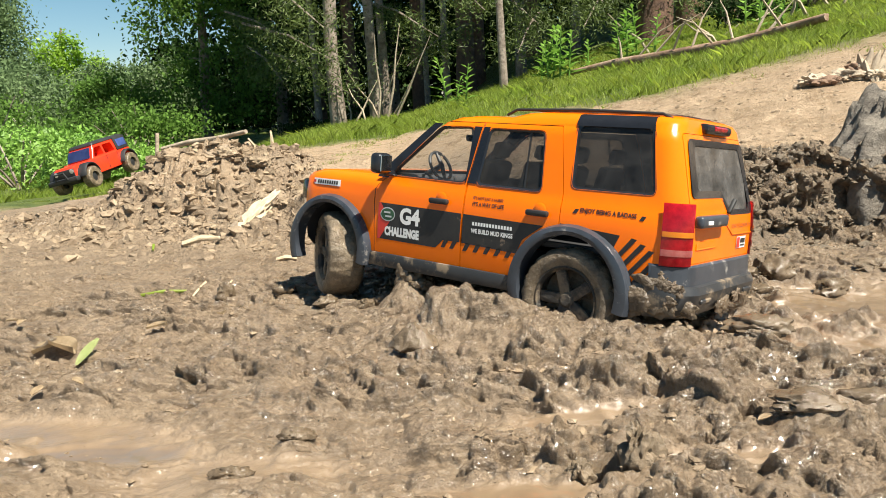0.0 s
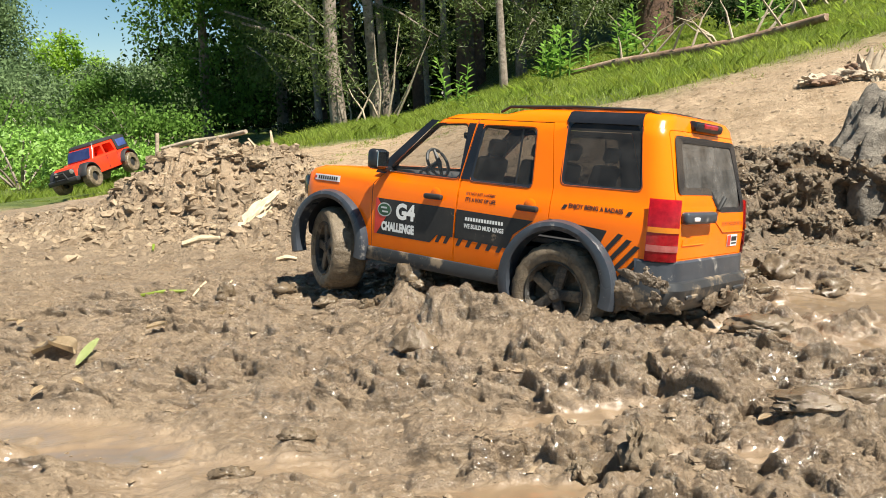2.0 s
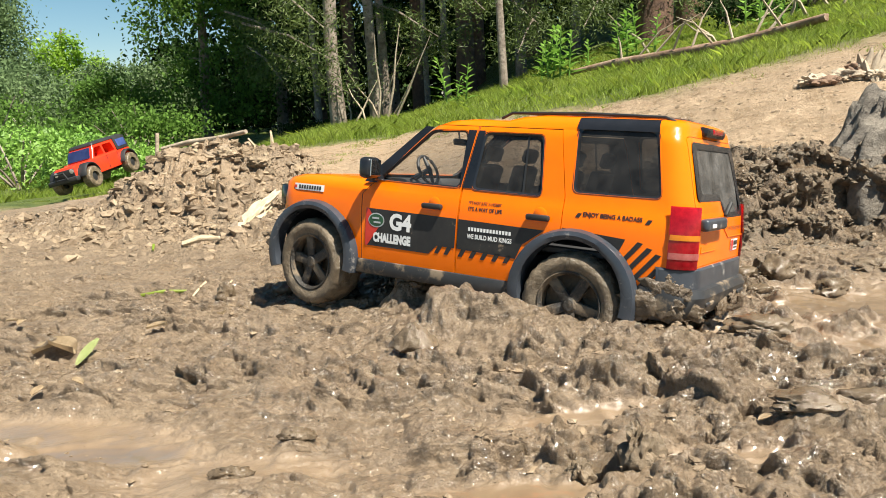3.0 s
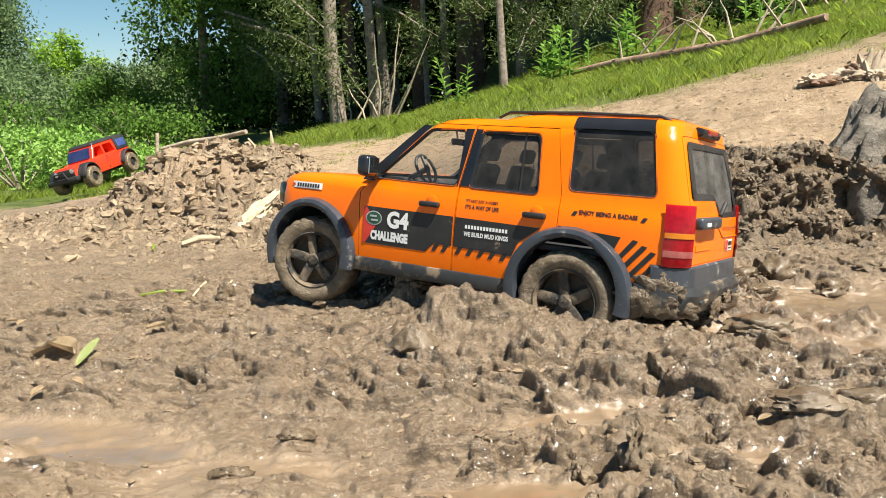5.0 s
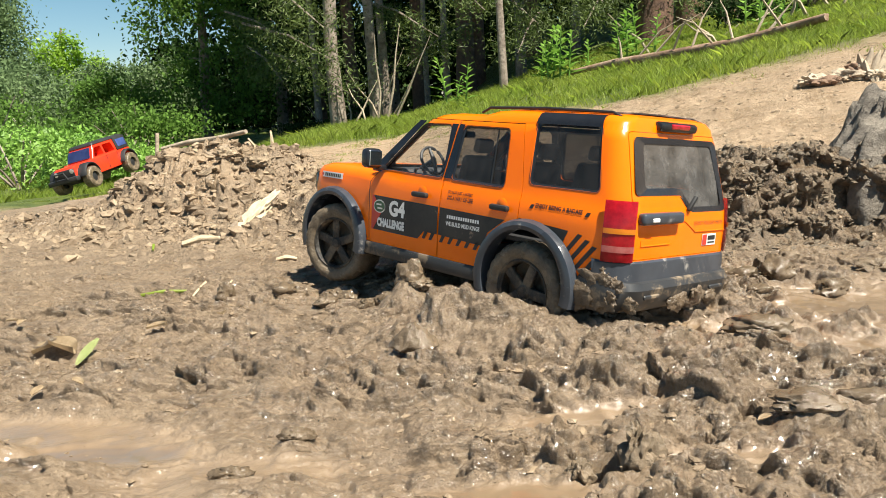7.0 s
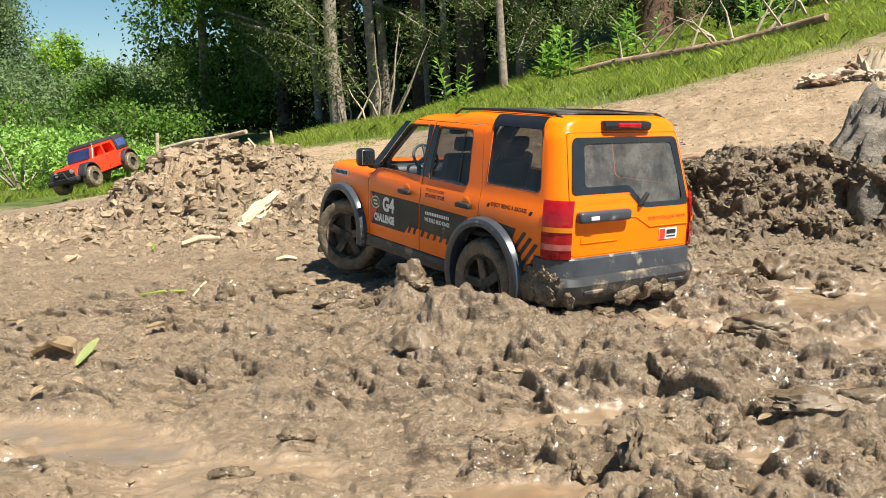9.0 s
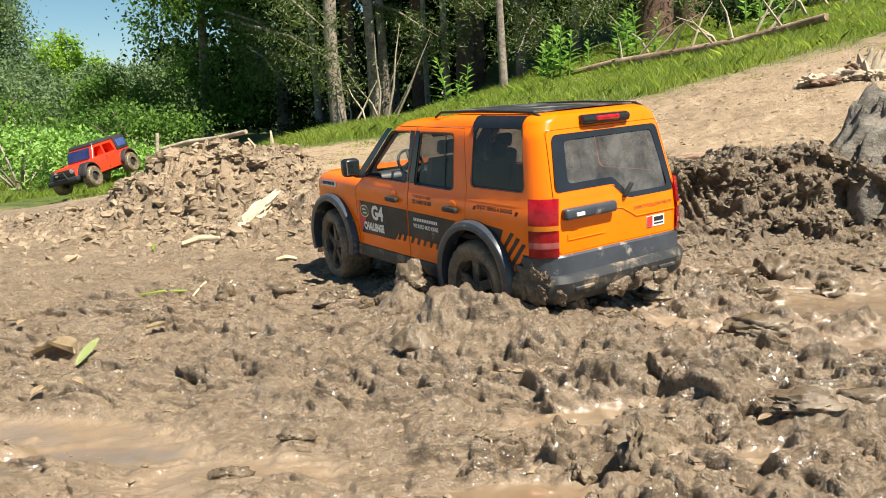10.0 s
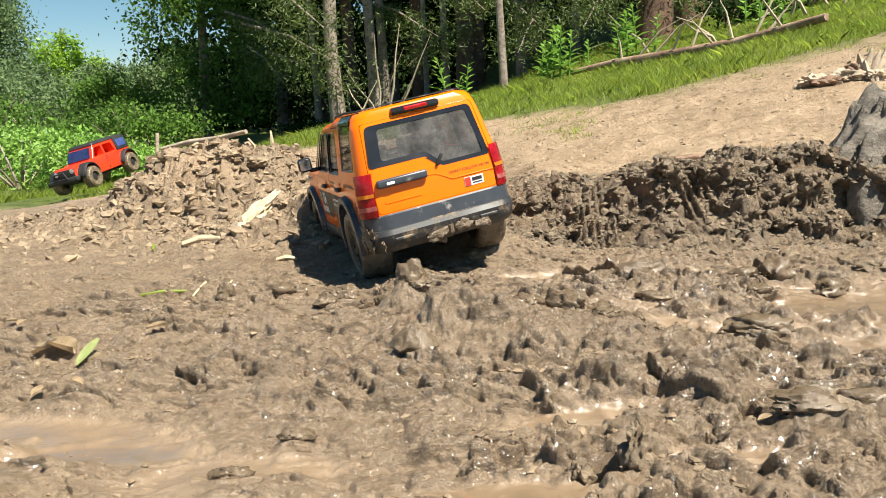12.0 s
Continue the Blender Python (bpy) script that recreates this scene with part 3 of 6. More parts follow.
def glass_material(name, tint, dust, dirt_scale):
    """Clear pane with tint and a film of dried dust."""
    m = bpy.data.materials.new(name)
    m.use_nodes = True
    n, l = m.node_tree.nodes, m.node_tree.links
    p = n["Principled BSDF"]
    p.inputs["Base Color"].default_value = (*tint, 1)
    p.inputs["Transmission Weight"].default_value = 1.0
    p.inputs["Roughness"].default_value = 0.03
    p.inputs["IOR"].default_value = 1.0
    p.inputs["Specular IOR Level"].default_value = 0.5
    p.inputs["Coat Weight"].default_value = 0.5
    p.inputs["Coat Roughness"].default_value = 0.04
    d = n.new("ShaderNodeBsdfDiffuse")
    d.inputs[0].default_value = (0.42, 0.40, 0.38, 1)
    tc, t = n.new("ShaderNodeTexCoord"), n.new("ShaderNodeTexNoise")
    t.inputs["Scale"].default_value, t.inputs["Detail"].default_value, t.inputs["Roughness"].default_value = dirt_scale, 8, 0.7
    l.new(tc.outputs["Object"], t.inputs["Vector"])
    mr = n.new("ShaderNodeMapRange")
    mr.inputs["From Min"].default_value, mr.inputs["From Max"].default_value = 0.35, 0.75
    mr.inputs["To Min"].default_value, mr.inputs["To Max"].default_value = dust * 0.3, dust * 1.6
    l.new(t.outputs["Fac"], mr.inputs["Value"])
    mx = n.new("ShaderNodeMixShader")
    l.new(mr.outputs[0], mx.inputs[0])
    l.new(p.outputs[0], mx.inputs[1])
    l.new(d.outputs[0], mx.inputs[2])
    l.new(mx.outputs[0], n["Material Output"].inputs[0])
    return m


M_PANE = glass_material("side_glass", (0.86, 0.86, 0.84), 0.05, 40)
M_TINT = glass_material("tinted_glass", (0.06, 0.06, 0.06), 0.07, 35)
# heavier film here: dust, and mottled bright reflections painted with it
M_REARPANE = glass_material("dusty_reflection_rear_glass", (0.06, 0.06, 0.065), 0.20, 30)

Z_SIDE = np.array([0.02, 0.045, 0.075, 0.100, 0.120, 0.128, 0.178, 0.1865, 0.193, 0.1985, 0.2012])
W_SIDE = np.array([0.090, 0.0935, 0.0945, 0.0945, 0.0925, 0.0905, 0.0825, 0.0803, 0.0780, 0.0730, 0.0600])


def side_y(z):
    return float(np.interp(z, Z_SIDE, W_SIDE))


def on_side(s, lift):
    """Lays (x, z) on the flank, s = 1 left or -1 right."""
    return lambda x, z: Vector((x, s * (side_y(z) + lift), z))


REAR_Z = np.array([0.03, 0.07, 0.10, 0.128, 0.178, 0.196])
REAR_X = np.array([-0.240, -0.2455, -0.2455, -0.2430, -0.2300, -0.2245])


def rear_x(y, z):
    return float(np.interp(z, REAR_Z, REAR_X))


def on_rear(lift):
    return lambda y, z: Vector((rear_x(y, z) - lift, y, z))


SIDE_CUTS = (0.045, 0.075, 0.1, 0.12, 0.128, 0.145, 0.16, 0.178)
WIN_FRONT = [(0.083, 0.128), (0.024, 0.1815), (-0.0175, 0.1825), (-0.0165, 0.127)]
WIN_REAR = [(-0.0295, 0.1265), (-0.0355, 0.182), (-0.0995, 0.182), (-0.1050, 0.126)]
WIN_QUARTER = [(-0.1350, 0.132), (-0.1315, 0.190), (-0.205, 0.190), (-0.2155, 0.1325)]
REAR_GLASS = [(0.074, 0.1325), (0.0665, 0.1815), (-0.0665, 0.1815), (-0.0745, 0.1165), (-0.0125, 0.1165), (0.006, 0.1335)]
AXLES = (0.1655, -0.1425)
TRACK, WHEEL_R, WHEEL_Z = 0.080, 0.0485, 0.0315


def grown(outline, d):
    c = Vector((sum(p[0] for p in outline) / len(outline), sum(p[1] for p in outline) / len(outline)))
    return [tuple(Vector(p) + (Vector(p) - c).normalized() * d) for p in outline]


def shell():
    lower = as_mesh(loft([(0.030, -0.236, 0.216, 0.0905, 0.03, 0.035), (0.045, -0.243, 0.226, 0.0935, 0.028, 0.035), (0.075, -0.2455, 0.2285, 0.0945, 0.024, 0.032), (0.100, -0.2455, 0.2275, 0.0945, 0.022, 0.03), (0.1165, -0.2445, 0.224, 0.093, 0.022, 0.028), (0.122, -0.2435, 0.219, 0.0905, 0.022, 0.028), (0.126, -0.2425, 0.208, 0.086, 0.022, 0.03, 0.006), (0.1275, -0.2, 0.19, 0.07, 0.02, 0.03, 0.007)]))
    upper = as_mesh(loft([(0.1155, -0.2440, 0.116, 0.0925, 0.022, 0.03), (0.128, -0.2430, 0.102, 0.0905, 0.022, 0.03), (0.153, -0.2365, 0.073, 0.0865, 0.02, 0.028), (0.178, -0.2300, 0.043, 0.0825, 0.018, 0.026), (0.1865, -0.2275, 0.032, 0.0802, 0.018, 0.026), (0.192, -0.2245, 0.018, 0.0755, 0.02, 0.026), (0.1945, -0.220, 0.0, 0.068, 0.02, 0.026)]))
    pod = as_mesh(loft([(0.186, -0.2275, -0.030, 0.0800, 0.018, 0.03), (0.193, -0.2265, -0.040, 0.0775, 0.018, 0.03), (0.1985, -0.2235, -0.058, 0.0725, 0.02, 0.03), (0.2010, -0.217, -0.075, 0.064, 0.02, 0.03)]))
    body = carve(carve(lower, upper, "UNION"), pod, "UNION")
    cabin = as_mesh(loft([(0.070, -0.239, 0.098, 0.0885, 0.02, 0.02), (0.100, -0.239, 0.110, 0.0885, 0.02, 0.02), (0.1165, -0.239, 0.108, 0.0885, 0.02, 0.02), (0.128, -0.238, 0.096, 0.0865, 0.02, 0.02), (0.178, -0.225, 0.037, 0.0785, 0.015, 0.02), (0.1895, -0.221, 0.022, 0.073, 0.015, 0.02)]))
    body = carve(body, cabin)
    for x in AXLES:
        ring = [(x + 0.0505 * math.cos(radians(a)), WHEEL_Z + 0.010 + 0.0505 * math.sin(radians(a))) for a in range(0, 360, 12)]
        for s in (1, -1):
            body = carve(body, as_mesh(prism(ring, s * 0.045, s * 0.12)))
    for win in (WIN_FRONT, WIN_REAR, WIN_QUARTER):
        body = carve(body, as_mesh(prism(rounded(win, 0.006), -0.13, 0.13)))
    body = carve(body, as_mesh(prism(rounded([(0.071, 0.1335), (0.064, 0.1835), (-0.064, 0.1835), (-0.071, 0.1335)], 0.006), 0.02, 0.16, "x")))
    body = carve(body, as_mesh(prism(rounded(REAR_GLASS, 0.006), -0.3, -0.2, "x")))
    return body


DOOR_FRONT = [(0.1010, 0.112), (0.0980, 0.042), (-0.0180, 0.042), (-0.0190, 0.128), (-0.0285, 0.1875), (0.020, 0.1875), (0.089, 0.1255)]
DOOR_REAR = [(-0.0190, 0.042), (-0.0200, 0.128), (-0.0295, 0.1875), (-0.116, 0.1875), (-0.128, 0.128), (-0.128, 0.095), (-0.112, 0.085), (-0.098, 0.072), (-0.090, 0.055), (-0.088, 0.042)]
TAILGATE = [(0.0765, 0.0775), (0.0775, 0.128), (0.0715, 0.186), (-0.0715, 0.186), (-0.0775, 0.128), (-0.0765, 0.0775)]


def ribbon(outline_in, outline_out, lo, hi):
    """A closed arched strip between two open outlines in (x, z), from y lo to hi, rounded outside."""
    bm = bmesh.new()
    rows = []
    for (ix, iz), (ox, oz) in zip(outline_in, outline_out):
        d = hi - lo
        sec = [(ix, iz, lo), (ox, oz, lo), (ox, oz, lo + 0.55 * d), (ox * 0.8 + ix * 0.2, oz * 0.8 + iz * 0.2, lo + 0.9 * d), (ox * 0.4 + ix * 0.6, oz * 0.4 + iz * 0.6, hi), (ix, iz, hi - 0.001 * (1 if hi > lo else -1))]
        rows.append([bm.verts.new((x, y, z)) for x, z, y in sec])
    for a, b in zip(rows, rows[1:]):
        for k in range(6):
            bm.faces.new((a[k], a[(k + 1) % 6], b[(k + 1) % 6], b[k]))
    bm.faces.new(rows[0])
    bm.faces.new(rows[-1][::-1])
    return bm


def flare(x, s):
    ang = list(range(-22, 203, 9))
    zc = WHEEL_Z + 0.010
    inner = [(x + 0.0500 * math.cos(radians(a)), zc + 0.0495 * math.sin(radians(a))) for a in ang]
    outer = [(x + 0.0605 * math.cos(radians(a)) * (1 + 0.04 * abs(math.cos(radians(a)))), zc + 0.0590 * math.sin(radians(a))) for a in ang]
    return ribbon(inner, outer, s * 0.088, s * 0.1035)


def make_wheel(parent, x, y):
    s = 1 if y > 0 else -1
    bm = bmesh.new()
    R, w = WHEEL_R, 0.0205
    prof = [(0.031, -w * 0.86), (0.036, -w * 0.98), (0.0425, -w), (R - 0.0022, -w * 0.86), (R - 0.0004, -w * 0.6), (R, -w * 0.2), (R, w * 0.2), (R - 0.0004, w * 0.6), (R - 0.0022, w * 0.86), (0.0425, w), (0.036, w * 0.98), (0.031, w * 0.86), (0.031, -w * 0.86)]
    rings = []
    segs = 72
    for r, o in prof:
        rings.append([bm.verts.new(((r - (0.0012 if r > 0.046 and (k + (1 if o > 0 else 0)) % 3 == 0 else 0)) * math.cos(2 * math.pi * k / segs), o, (r - (0.0012 if r > 0.046 and (k + (1 if o > 0 else 0)) % 3 == 0 else 0)) * math.sin(2 * math.pi * k / segs))) for k in range(segs)])
    for a, b in zip(rings, rings[1:]):
        for k in range(segs):
            bm.faces.new((a[k], a[(k + 1) % segs], b[(k + 1) % segs], b[k]))
    wheel = part("wheel", bm, M_TYRE, parent, "muddy rubber tyre on a five-spoke rim", 50)
    wheel.location = (x, y, WHEEL_Z)
    bm = bmesh.new()
    lathe(bm, [(0.0312, s * w * 0.9), (0.0312, s * w * 0.3), (0.0285, s * w * 0.25), (0.0275, s * w * 0.75), (0.0300, s * w * 0.92), (0.0312, s * w * 0.9)], 48)
    for f in [f for f in bm.faces if len(f.verts) > 6]:
        bm.faces.remove(f)
    part("rim", bm, M_RIM, wheel)
    for k in range(5):
        bm = bmesh.new()
        a = 2 * math.pi * k / 5
        m = Matrix.Rotation(a, 4, "Y") @ Matrix.Translation((0.0175, s * w * 0.62, 0))
        rounded_box(bm, (0.024, 0.005, 0.0105), m, 0.0015)
        part("spoke", bm, M_RIM, wheel)
    bm = bmesh.new()
    lathe(bm, [(0.0001, s * w * 0.82), (0.005, s * w * 0.82), (0.0095, s * w * 0.66), (0.0095, s * w * 0.3), (0.0001, s * w * 0.3)], 20)
    part("hub", bm, M_RIM, wheel)
    bm = bmesh.new()
    lathe(bm, [(0.0001, s * w * 0.12), (0.029, s * w * 0.12), (0.029, s * w * 0.02), (0.0001, s * w * 0.02)], 24)
    part("brake_disc", bm, M_CAKED, wheel)
    return wheel


def flat(name, outline, bend, mat_, parent, label="", cuts=SIDE_CUTS):
    return part(name, sheet(outline, bend, cuts), mat_, parent, label)


def write(text, x, z, size, width, lift, mat_, parent, label, bold=0.0, slope=0.0, s=1):
    """Lettering on the left flank, reading from front to rear."""
    bm = lettering(text, size, width, bold)
    for v in bm.verts:
        px, pz = x - s * v.co.x, z + v.co.y + slope * v.co.x
        v.co = on_side(s, lift)(px, pz)
    return part("lettering", bm, mat_, parent, label)


def make_car():
    car = root("model_car", "muddy orange radio-controlled off-road wagon stuck in mud", "model car")
    body = shell()
    # doors and tailgate are lifted out of the shell, with an open joint round each
    doors = []
    for s in (1, -1):
        for name, line in (("front_door", DOOR_FRONT), ("rear_door", DOOR_REAR)):
            doors.append((s, name, carve(body.copy(), as_mesh(prism(grown(line, -0.0005), s * 0.07, s * 0.13)), "INTERSECT")))
    gate = carve(body.copy(), as_mesh(prism(rounded(TAILGATE, 0.005), -0.30, -0.215, "x")), "INTERSECT")
    for s in (1, -1):
        for line in (DOOR_FRONT, DOOR_REAR):
            body = carve(body, as_mesh(prism(grown(line, 0.0004), s * 0.07, s * 0.13)))
    body = carve(body, as_mesh(prism(rounded(grown(TAILGATE, 0.0008), 0.005), -0.30, -0.215, "x")))
    hull = part("body", soften(body, M_ORANGE, lining=M_DASH), M_ORANGE, car)
    door = {}
    for s, name, me in doors:
        door[s, name] = part(name, soften(me, M_ORANGE, lining=M_DASH), M_ORANGE, car)
    tail = part("tailgate", soften(gate, M_ORANGE, lining=M_DASH), M_ORANGE, car)

    for s in (1, -1):
        fd, rd = door[s, "front_door"], door[s, "rear_door"]
        flat("window_pane", rounded(grown(WIN_FRONT, 0.0008), 0.006), on_side(s, -0.0035), M_PANE, fd, "clear side glass").visible_shadow = False
        flat("window_pane", rounded(grown(WIN_REAR, 0.0008), 0.006), on_side(s, -0.0030), M_TINT, rd, "smoked side glass").visible_shadow = False
        flat("window_pane", rounded(grown(WIN_QUARTER, 0.001), 0.006), on_side(s, -0.0010), M_TINT, hull, "smoked side glass").visible_shadow = False
        # dark pillars between the panes
        flat("pillar_cover", [(-0.0165, 0.1275), (-0.0175, 0.1835), (-0.0270, 0.1835), (-0.0180, 0.1275)], on_side(s, 0.0006), M_BLACK, fd, "glossy black pillar", (0.145, 0.16, 0.178))
        flat("pillar_cover", [(-0.0200, 0.1275), (-0.0290, 0.1835), (-0.0365, 0.1835), (-0.0305, 0.1275)], on_side(s, 0.0006), M_BLACK, rd, "glossy black pillar", (0.145, 0.16, 0.178))
        flat("pillar_cover", [(0.100, 0.1250), (0.0965, 0.1310), (0.0330, 0.1855), (0.0225, 0.1850), (0.083, 0.1280), (0.084, 0.1250)], on_side(s, 0.0008), M_BLACK, hull, "black windscreen pillar", (0.145, 0.16, 0.178))
        flat("window_bar", [(-0.0860, 0.1265), (-0.0835, 0.182), (-0.0815, 0.182), (-0.0838, 0.1265)], on_side(s, -0.0020), M_MATT, rd, "", (0.145, 0.16))
        # rubber round the panes
        for owner, win, t in ((fd, WIN_FRONT, 0.0022), (rd, WIN_REAR, 0.0030), (hull, WIN_QUARTER, 0.0034)):
            bm = bmesh.new()
            a = [bm.verts.new(on_side(s, 0.0003)(*p)) for p in rounded(grown(win, 0.0012), 0.0065)]
            b = [bm.verts.new(on_side(s, -0.0016)(*p)) for p in rounded(grown(win, -t), 0.006)]
            for k in range(len(a)):
                bm.faces.new((a[k], a[(k + 1) % len(a)], b[(k + 1) % len(a)], b[k]))
            part("window_seal", bm, M_BLACK, owner)
        flat("roof_band", [(-0.1305, 0.1885), (-0.1295, 0.2012), (-0.203, 0.2012), (-0.2058, 0.1885)], on_side(s, 0.0010), M_BLACK, hull, "glossy black band above the rear side glass", (0.19, 0.193, 0.196, 0.1985, 0.2))
        # handles
        for owner, hx in ((fd, 0.0105), (rd, -0.1055)):
            bm = bmesh.new()
            rounded_box(bm, (0.0235, 0.0060, 0.0056), pose(hx, s * (side_y(0.107) + 0.003), 0.1068), 0.002)
            handle = part("door_handle", bm, M_MATT, owner, "black door handle")
            bm = bmesh.new()
            lathe(bm, [(0.0001, 0.0008), (0.0055, 0.0008), (0.0070, 0), (0.0001, 0)], 20)
            bmesh.ops.transform(bm, matrix=pose(hx - 0.001, s * side_y(0.108), 0.1095) @ Matrix.Diagonal((1, s, 1, 1)), verts=bm.verts)
            part("handle_cup", bm, M_ORANGE, owner)
        # mirror
        bm = bmesh.new()
        rounded_box(bm, (0.015, 0.021, 0.0215), pose(0.0815, s * 0.1085, 0.1400), 0.005, 3)
        rounded_box(bm, (0.010, 0.018, 0.006), pose(0.0825, s * 0.0945, 0.1300), 0.002)
        mir = part("wing_mirror", bm, M_BLACK, fd, "black door mirror")
        bm = bmesh.new()
        rounded_box(bm, (0.0012, 0.0165, 0.0165), pose(0.0736, s * 0.1088, 0.1402), 0.0004, 1)
        part("mirror_glass", bm, M_MIRROR, mir, "small reflecting mirror face")
        # sill, flares
        bm = bmesh.new()
        rounded_box(bm, (0.200, 0.012, 0.0155), pose(0.012, s * 0.0895, 0.0365), 0.003)
        part("sill", bm, M_SILL, car, "mud-splashed dark plastic sill")
        for x in AXLES:
            part("wheel_arch", flare(x, s), M_TRIM, car, "dark grey flared wheel arch")
        # rear lamp, wrapped round the corner
        bm = bmesh.new()
        cols = [(-0.2262, 0.0958), (-0.2275, 0.0956)] + [(-0.2235 - 0.0237 * math.sin(radians(a)), 0.0725 + 0.0237 * math.cos(radians(a))) for a in (22, 40, 60, 78)]
        zs = [0.0755, 0.0765, 0.088, 0.0885, 0.0985, 0.099, 0.1035, 0.104, 0.1265, 0.128]
        grid = [[bm.verts.new((x - 0.0004 * (0 < j < 9) + max(0, z - 0.105) * 0.06, s * (y + 0.0004 * (0 < j < 9) - max(0, z - 0.105) * 0.10), z)) for j, z in enumerate(zs)] for x, y in cols]
        for a, b in zip(grid, grid[1:]):
            for j in range(len(zs) - 1):
                bm.faces.new((a[j], b[j], b[j + 1], a[j + 1]))
        bmesh.ops.solidify(bm, geom=bm.faces[:], thickness=0.003)
        lamp = part("tail_light", bm, M_TAIL, car, "red rear lamp with an amber band")
        for lo, hi, mt, lab in ((0.1000, 0.1045, M_AMBER, "amber indicator band"), (0.0840, 0.0895, M_CLEAR, "pale reversing lens")):
            bm = bmesh.new()
            g2 = [[bm.verts.new((x - 0.0010 * (x < -0.226), s * (y + 0.0009), z)) for z in (lo, hi)] for x, y in cols]
            for a, b in zip(g2, g2[1:]):
                bm.faces.new((a[0], b[0], b[1], a[1]))
            bmesh.ops.solidify(bm, geom=bm.faces[:], thickness=0.001)
            part("lens_band", bm, mt, lamp, lab)
        # roof rail
        bm = bmesh.new()
        rod(bm, [(-0.045, s * 0.0665, 0.1965), (-0.056, s * 0.0665, 0.2018), (-0.13, s * 0.0665, 0.2034), (-0.205, s * 0.0665, 0.2020), (-0.214, s * 0.0665, 0.1985)], [0.0014] * 5, 8)
        part("roof_rail", bm, M_MATT, car, "thin black roof rail")

    # roof glass
    bm = sheet(rounded([(-0.062, 0.060), (-0.062, -0.060), (-0.207, -0.0625), (-0.207, 0.0625)], 0.006), lambda x, y: Vector((x, y, 0.2014 + 0.0012 * (1 - (y / 0.06) ** 2))), (-0.04, -0.02, 0.0, 0.02, 0.04))
    bmesh.ops.solidify(bm, geom=bm.faces[:], thickness=0.0012)
    part("roof_panel", bm, M_ROOF, car, "dusty black roof glass")
    # windscreen
    bm = bmesh.new()
    vs = [bm.verts.new(p) for p in ((0.0935, 0.076, 0.1315), (0.0935, -0.076, 0.1315), (0.0350, -0.068, 0.1835), (0.0350, 0.068, 0.1835))]
    bm.faces.new(vs)
    part("windscreen", bm, M_PANE, car, "raked clear windscreen").visible_shadow = False
    # tailgate glass with its black border
    pane = flat("rear_pane", rounded(grown(REAR_GLASS, 0.001), 0.006), on_rear(-0.0012), M_REARPANE, tail, "dusty stepped rear glass, its film also painting pale reflections", (0.145, 0.16))
    pane.visible_shadow = False
    inner = [(0.0585, 0.1385), (0.0535, 0.1765), (-0.0605, 0.1770), (-0.0685, 0.1215), (-0.0145, 0.1215), (0.0030, 0.1385)]
    bm = bmesh.new()
    a = [bm.verts.new(on_rear(0.0004)(*p)) for p in rounded(grown(REAR_GLASS, 0.0015), 0.0065)]
    b = [bm.verts.new(on_rear(-0.0006)(*p)) for p in rounded(inner, 0.005)]
    for k in range(len(a)):
        bm.faces.new((a[k], a[(k + 1) % len(a)], b[(k + 1) % len(a)], b[k]))
    part("glass_border", bm, M_BLACK, pane, "black border of the rear glass")
    bm = bmesh.new()
    rounded_box(bm, (0.004, 0.004, 0.016), pose(-0.2465, -0.0105, 0.1250, 0, -8, 0) @ pose(0, 0, 0, 35, 0, 0), 0.0015)
    part("wiper", bm, M_MATT, tail, "short black rear wiper")
    # tailgate grip with lamp
    bm = bmesh.new()
    rounded_box(bm, (0.0085, 0.0640, 0.0105), pose(-0.2480, 0.0405, 0.1130), 0.003, 3)
    grip = part("tailgate_grip", bm, M_TRIM, tail, "dark plastic tailgate grip")
    bm = bmesh.new()
    rounded_box(bm, (0.002, 0.010, 0.0035), pose(-0.2524, 0.0560, 0.1122), 0.0006, 1)
    part("plate_lamp", bm, M_WHITE, grip, "small white lamp")
    for z0, y0, y1 in ((0.0935, 0.066, 0.018),):
        for y_a, z_a, y_b, z_b in ((0.066, 0.089, 0.066, 0.094), (0.066, 0.089, 0.020, 0.089)):
            bm = bmesh.new()
            rod(bm, [on_rear(0.0003)(y_a, z_a), on_rear(0.0003)(y_b, z_b)], [0.0005] * 2, 6)
            part("pressed_line", bm, M_ORANGE, tail)
    # step in the tailgate skin below the glass
    bm = bmesh.new()
    rod(bm, [on_rear(0.0004)(*p) for p in ((0.010, 0.1105), (-0.004, 0.1085), (-0.022, 0.0985), (-0.076, 0.0985))], [0.0006] * 4, 6)
    part("pressed_line", bm, M_ORANGE, tail)
    # sticker and words on the tailgate
    stick = flat("number_sticker", [(-0.036, 0.0845), (-0.036, 0.0955), (-0.061, 0.0955), (-0.061, 0.0845)], on_rear(0.0006), M_WHITE, tail, "small white and red sticker with dark bars", ())
    flat("sticker_block", [(-0.0365, 0.085), (-0.0365, 0.095), (-0.044, 0.095), (-0.044, 0.085)], on_rear(0.0010), M_REDSTICK, stick, "", ())
    for y0, z0, w, hh in ((-0.046, 0.0895, 0.013, 0.0042), (-0.046, 0.0865, 0.013, 0.0014)):
        flat("sticker_bar", [(y0, z0), (y0, z0 + hh), (y0 - w, z0 + hh), (y0 - w, z0)], on_rear(0.0010), M_MATT, stick, "", ())
    bm = lettering("DON'T FOLLOW ME I'M", 0.0062, 0.052)
    for v in bm.verts:
        v.co = on_rear(0.0006)(-0.020 - v.co.x, 0.1045 + v.co.y * 0.8)
    part("lettering", bm, M_DECAL, tail, "small dark slogan")
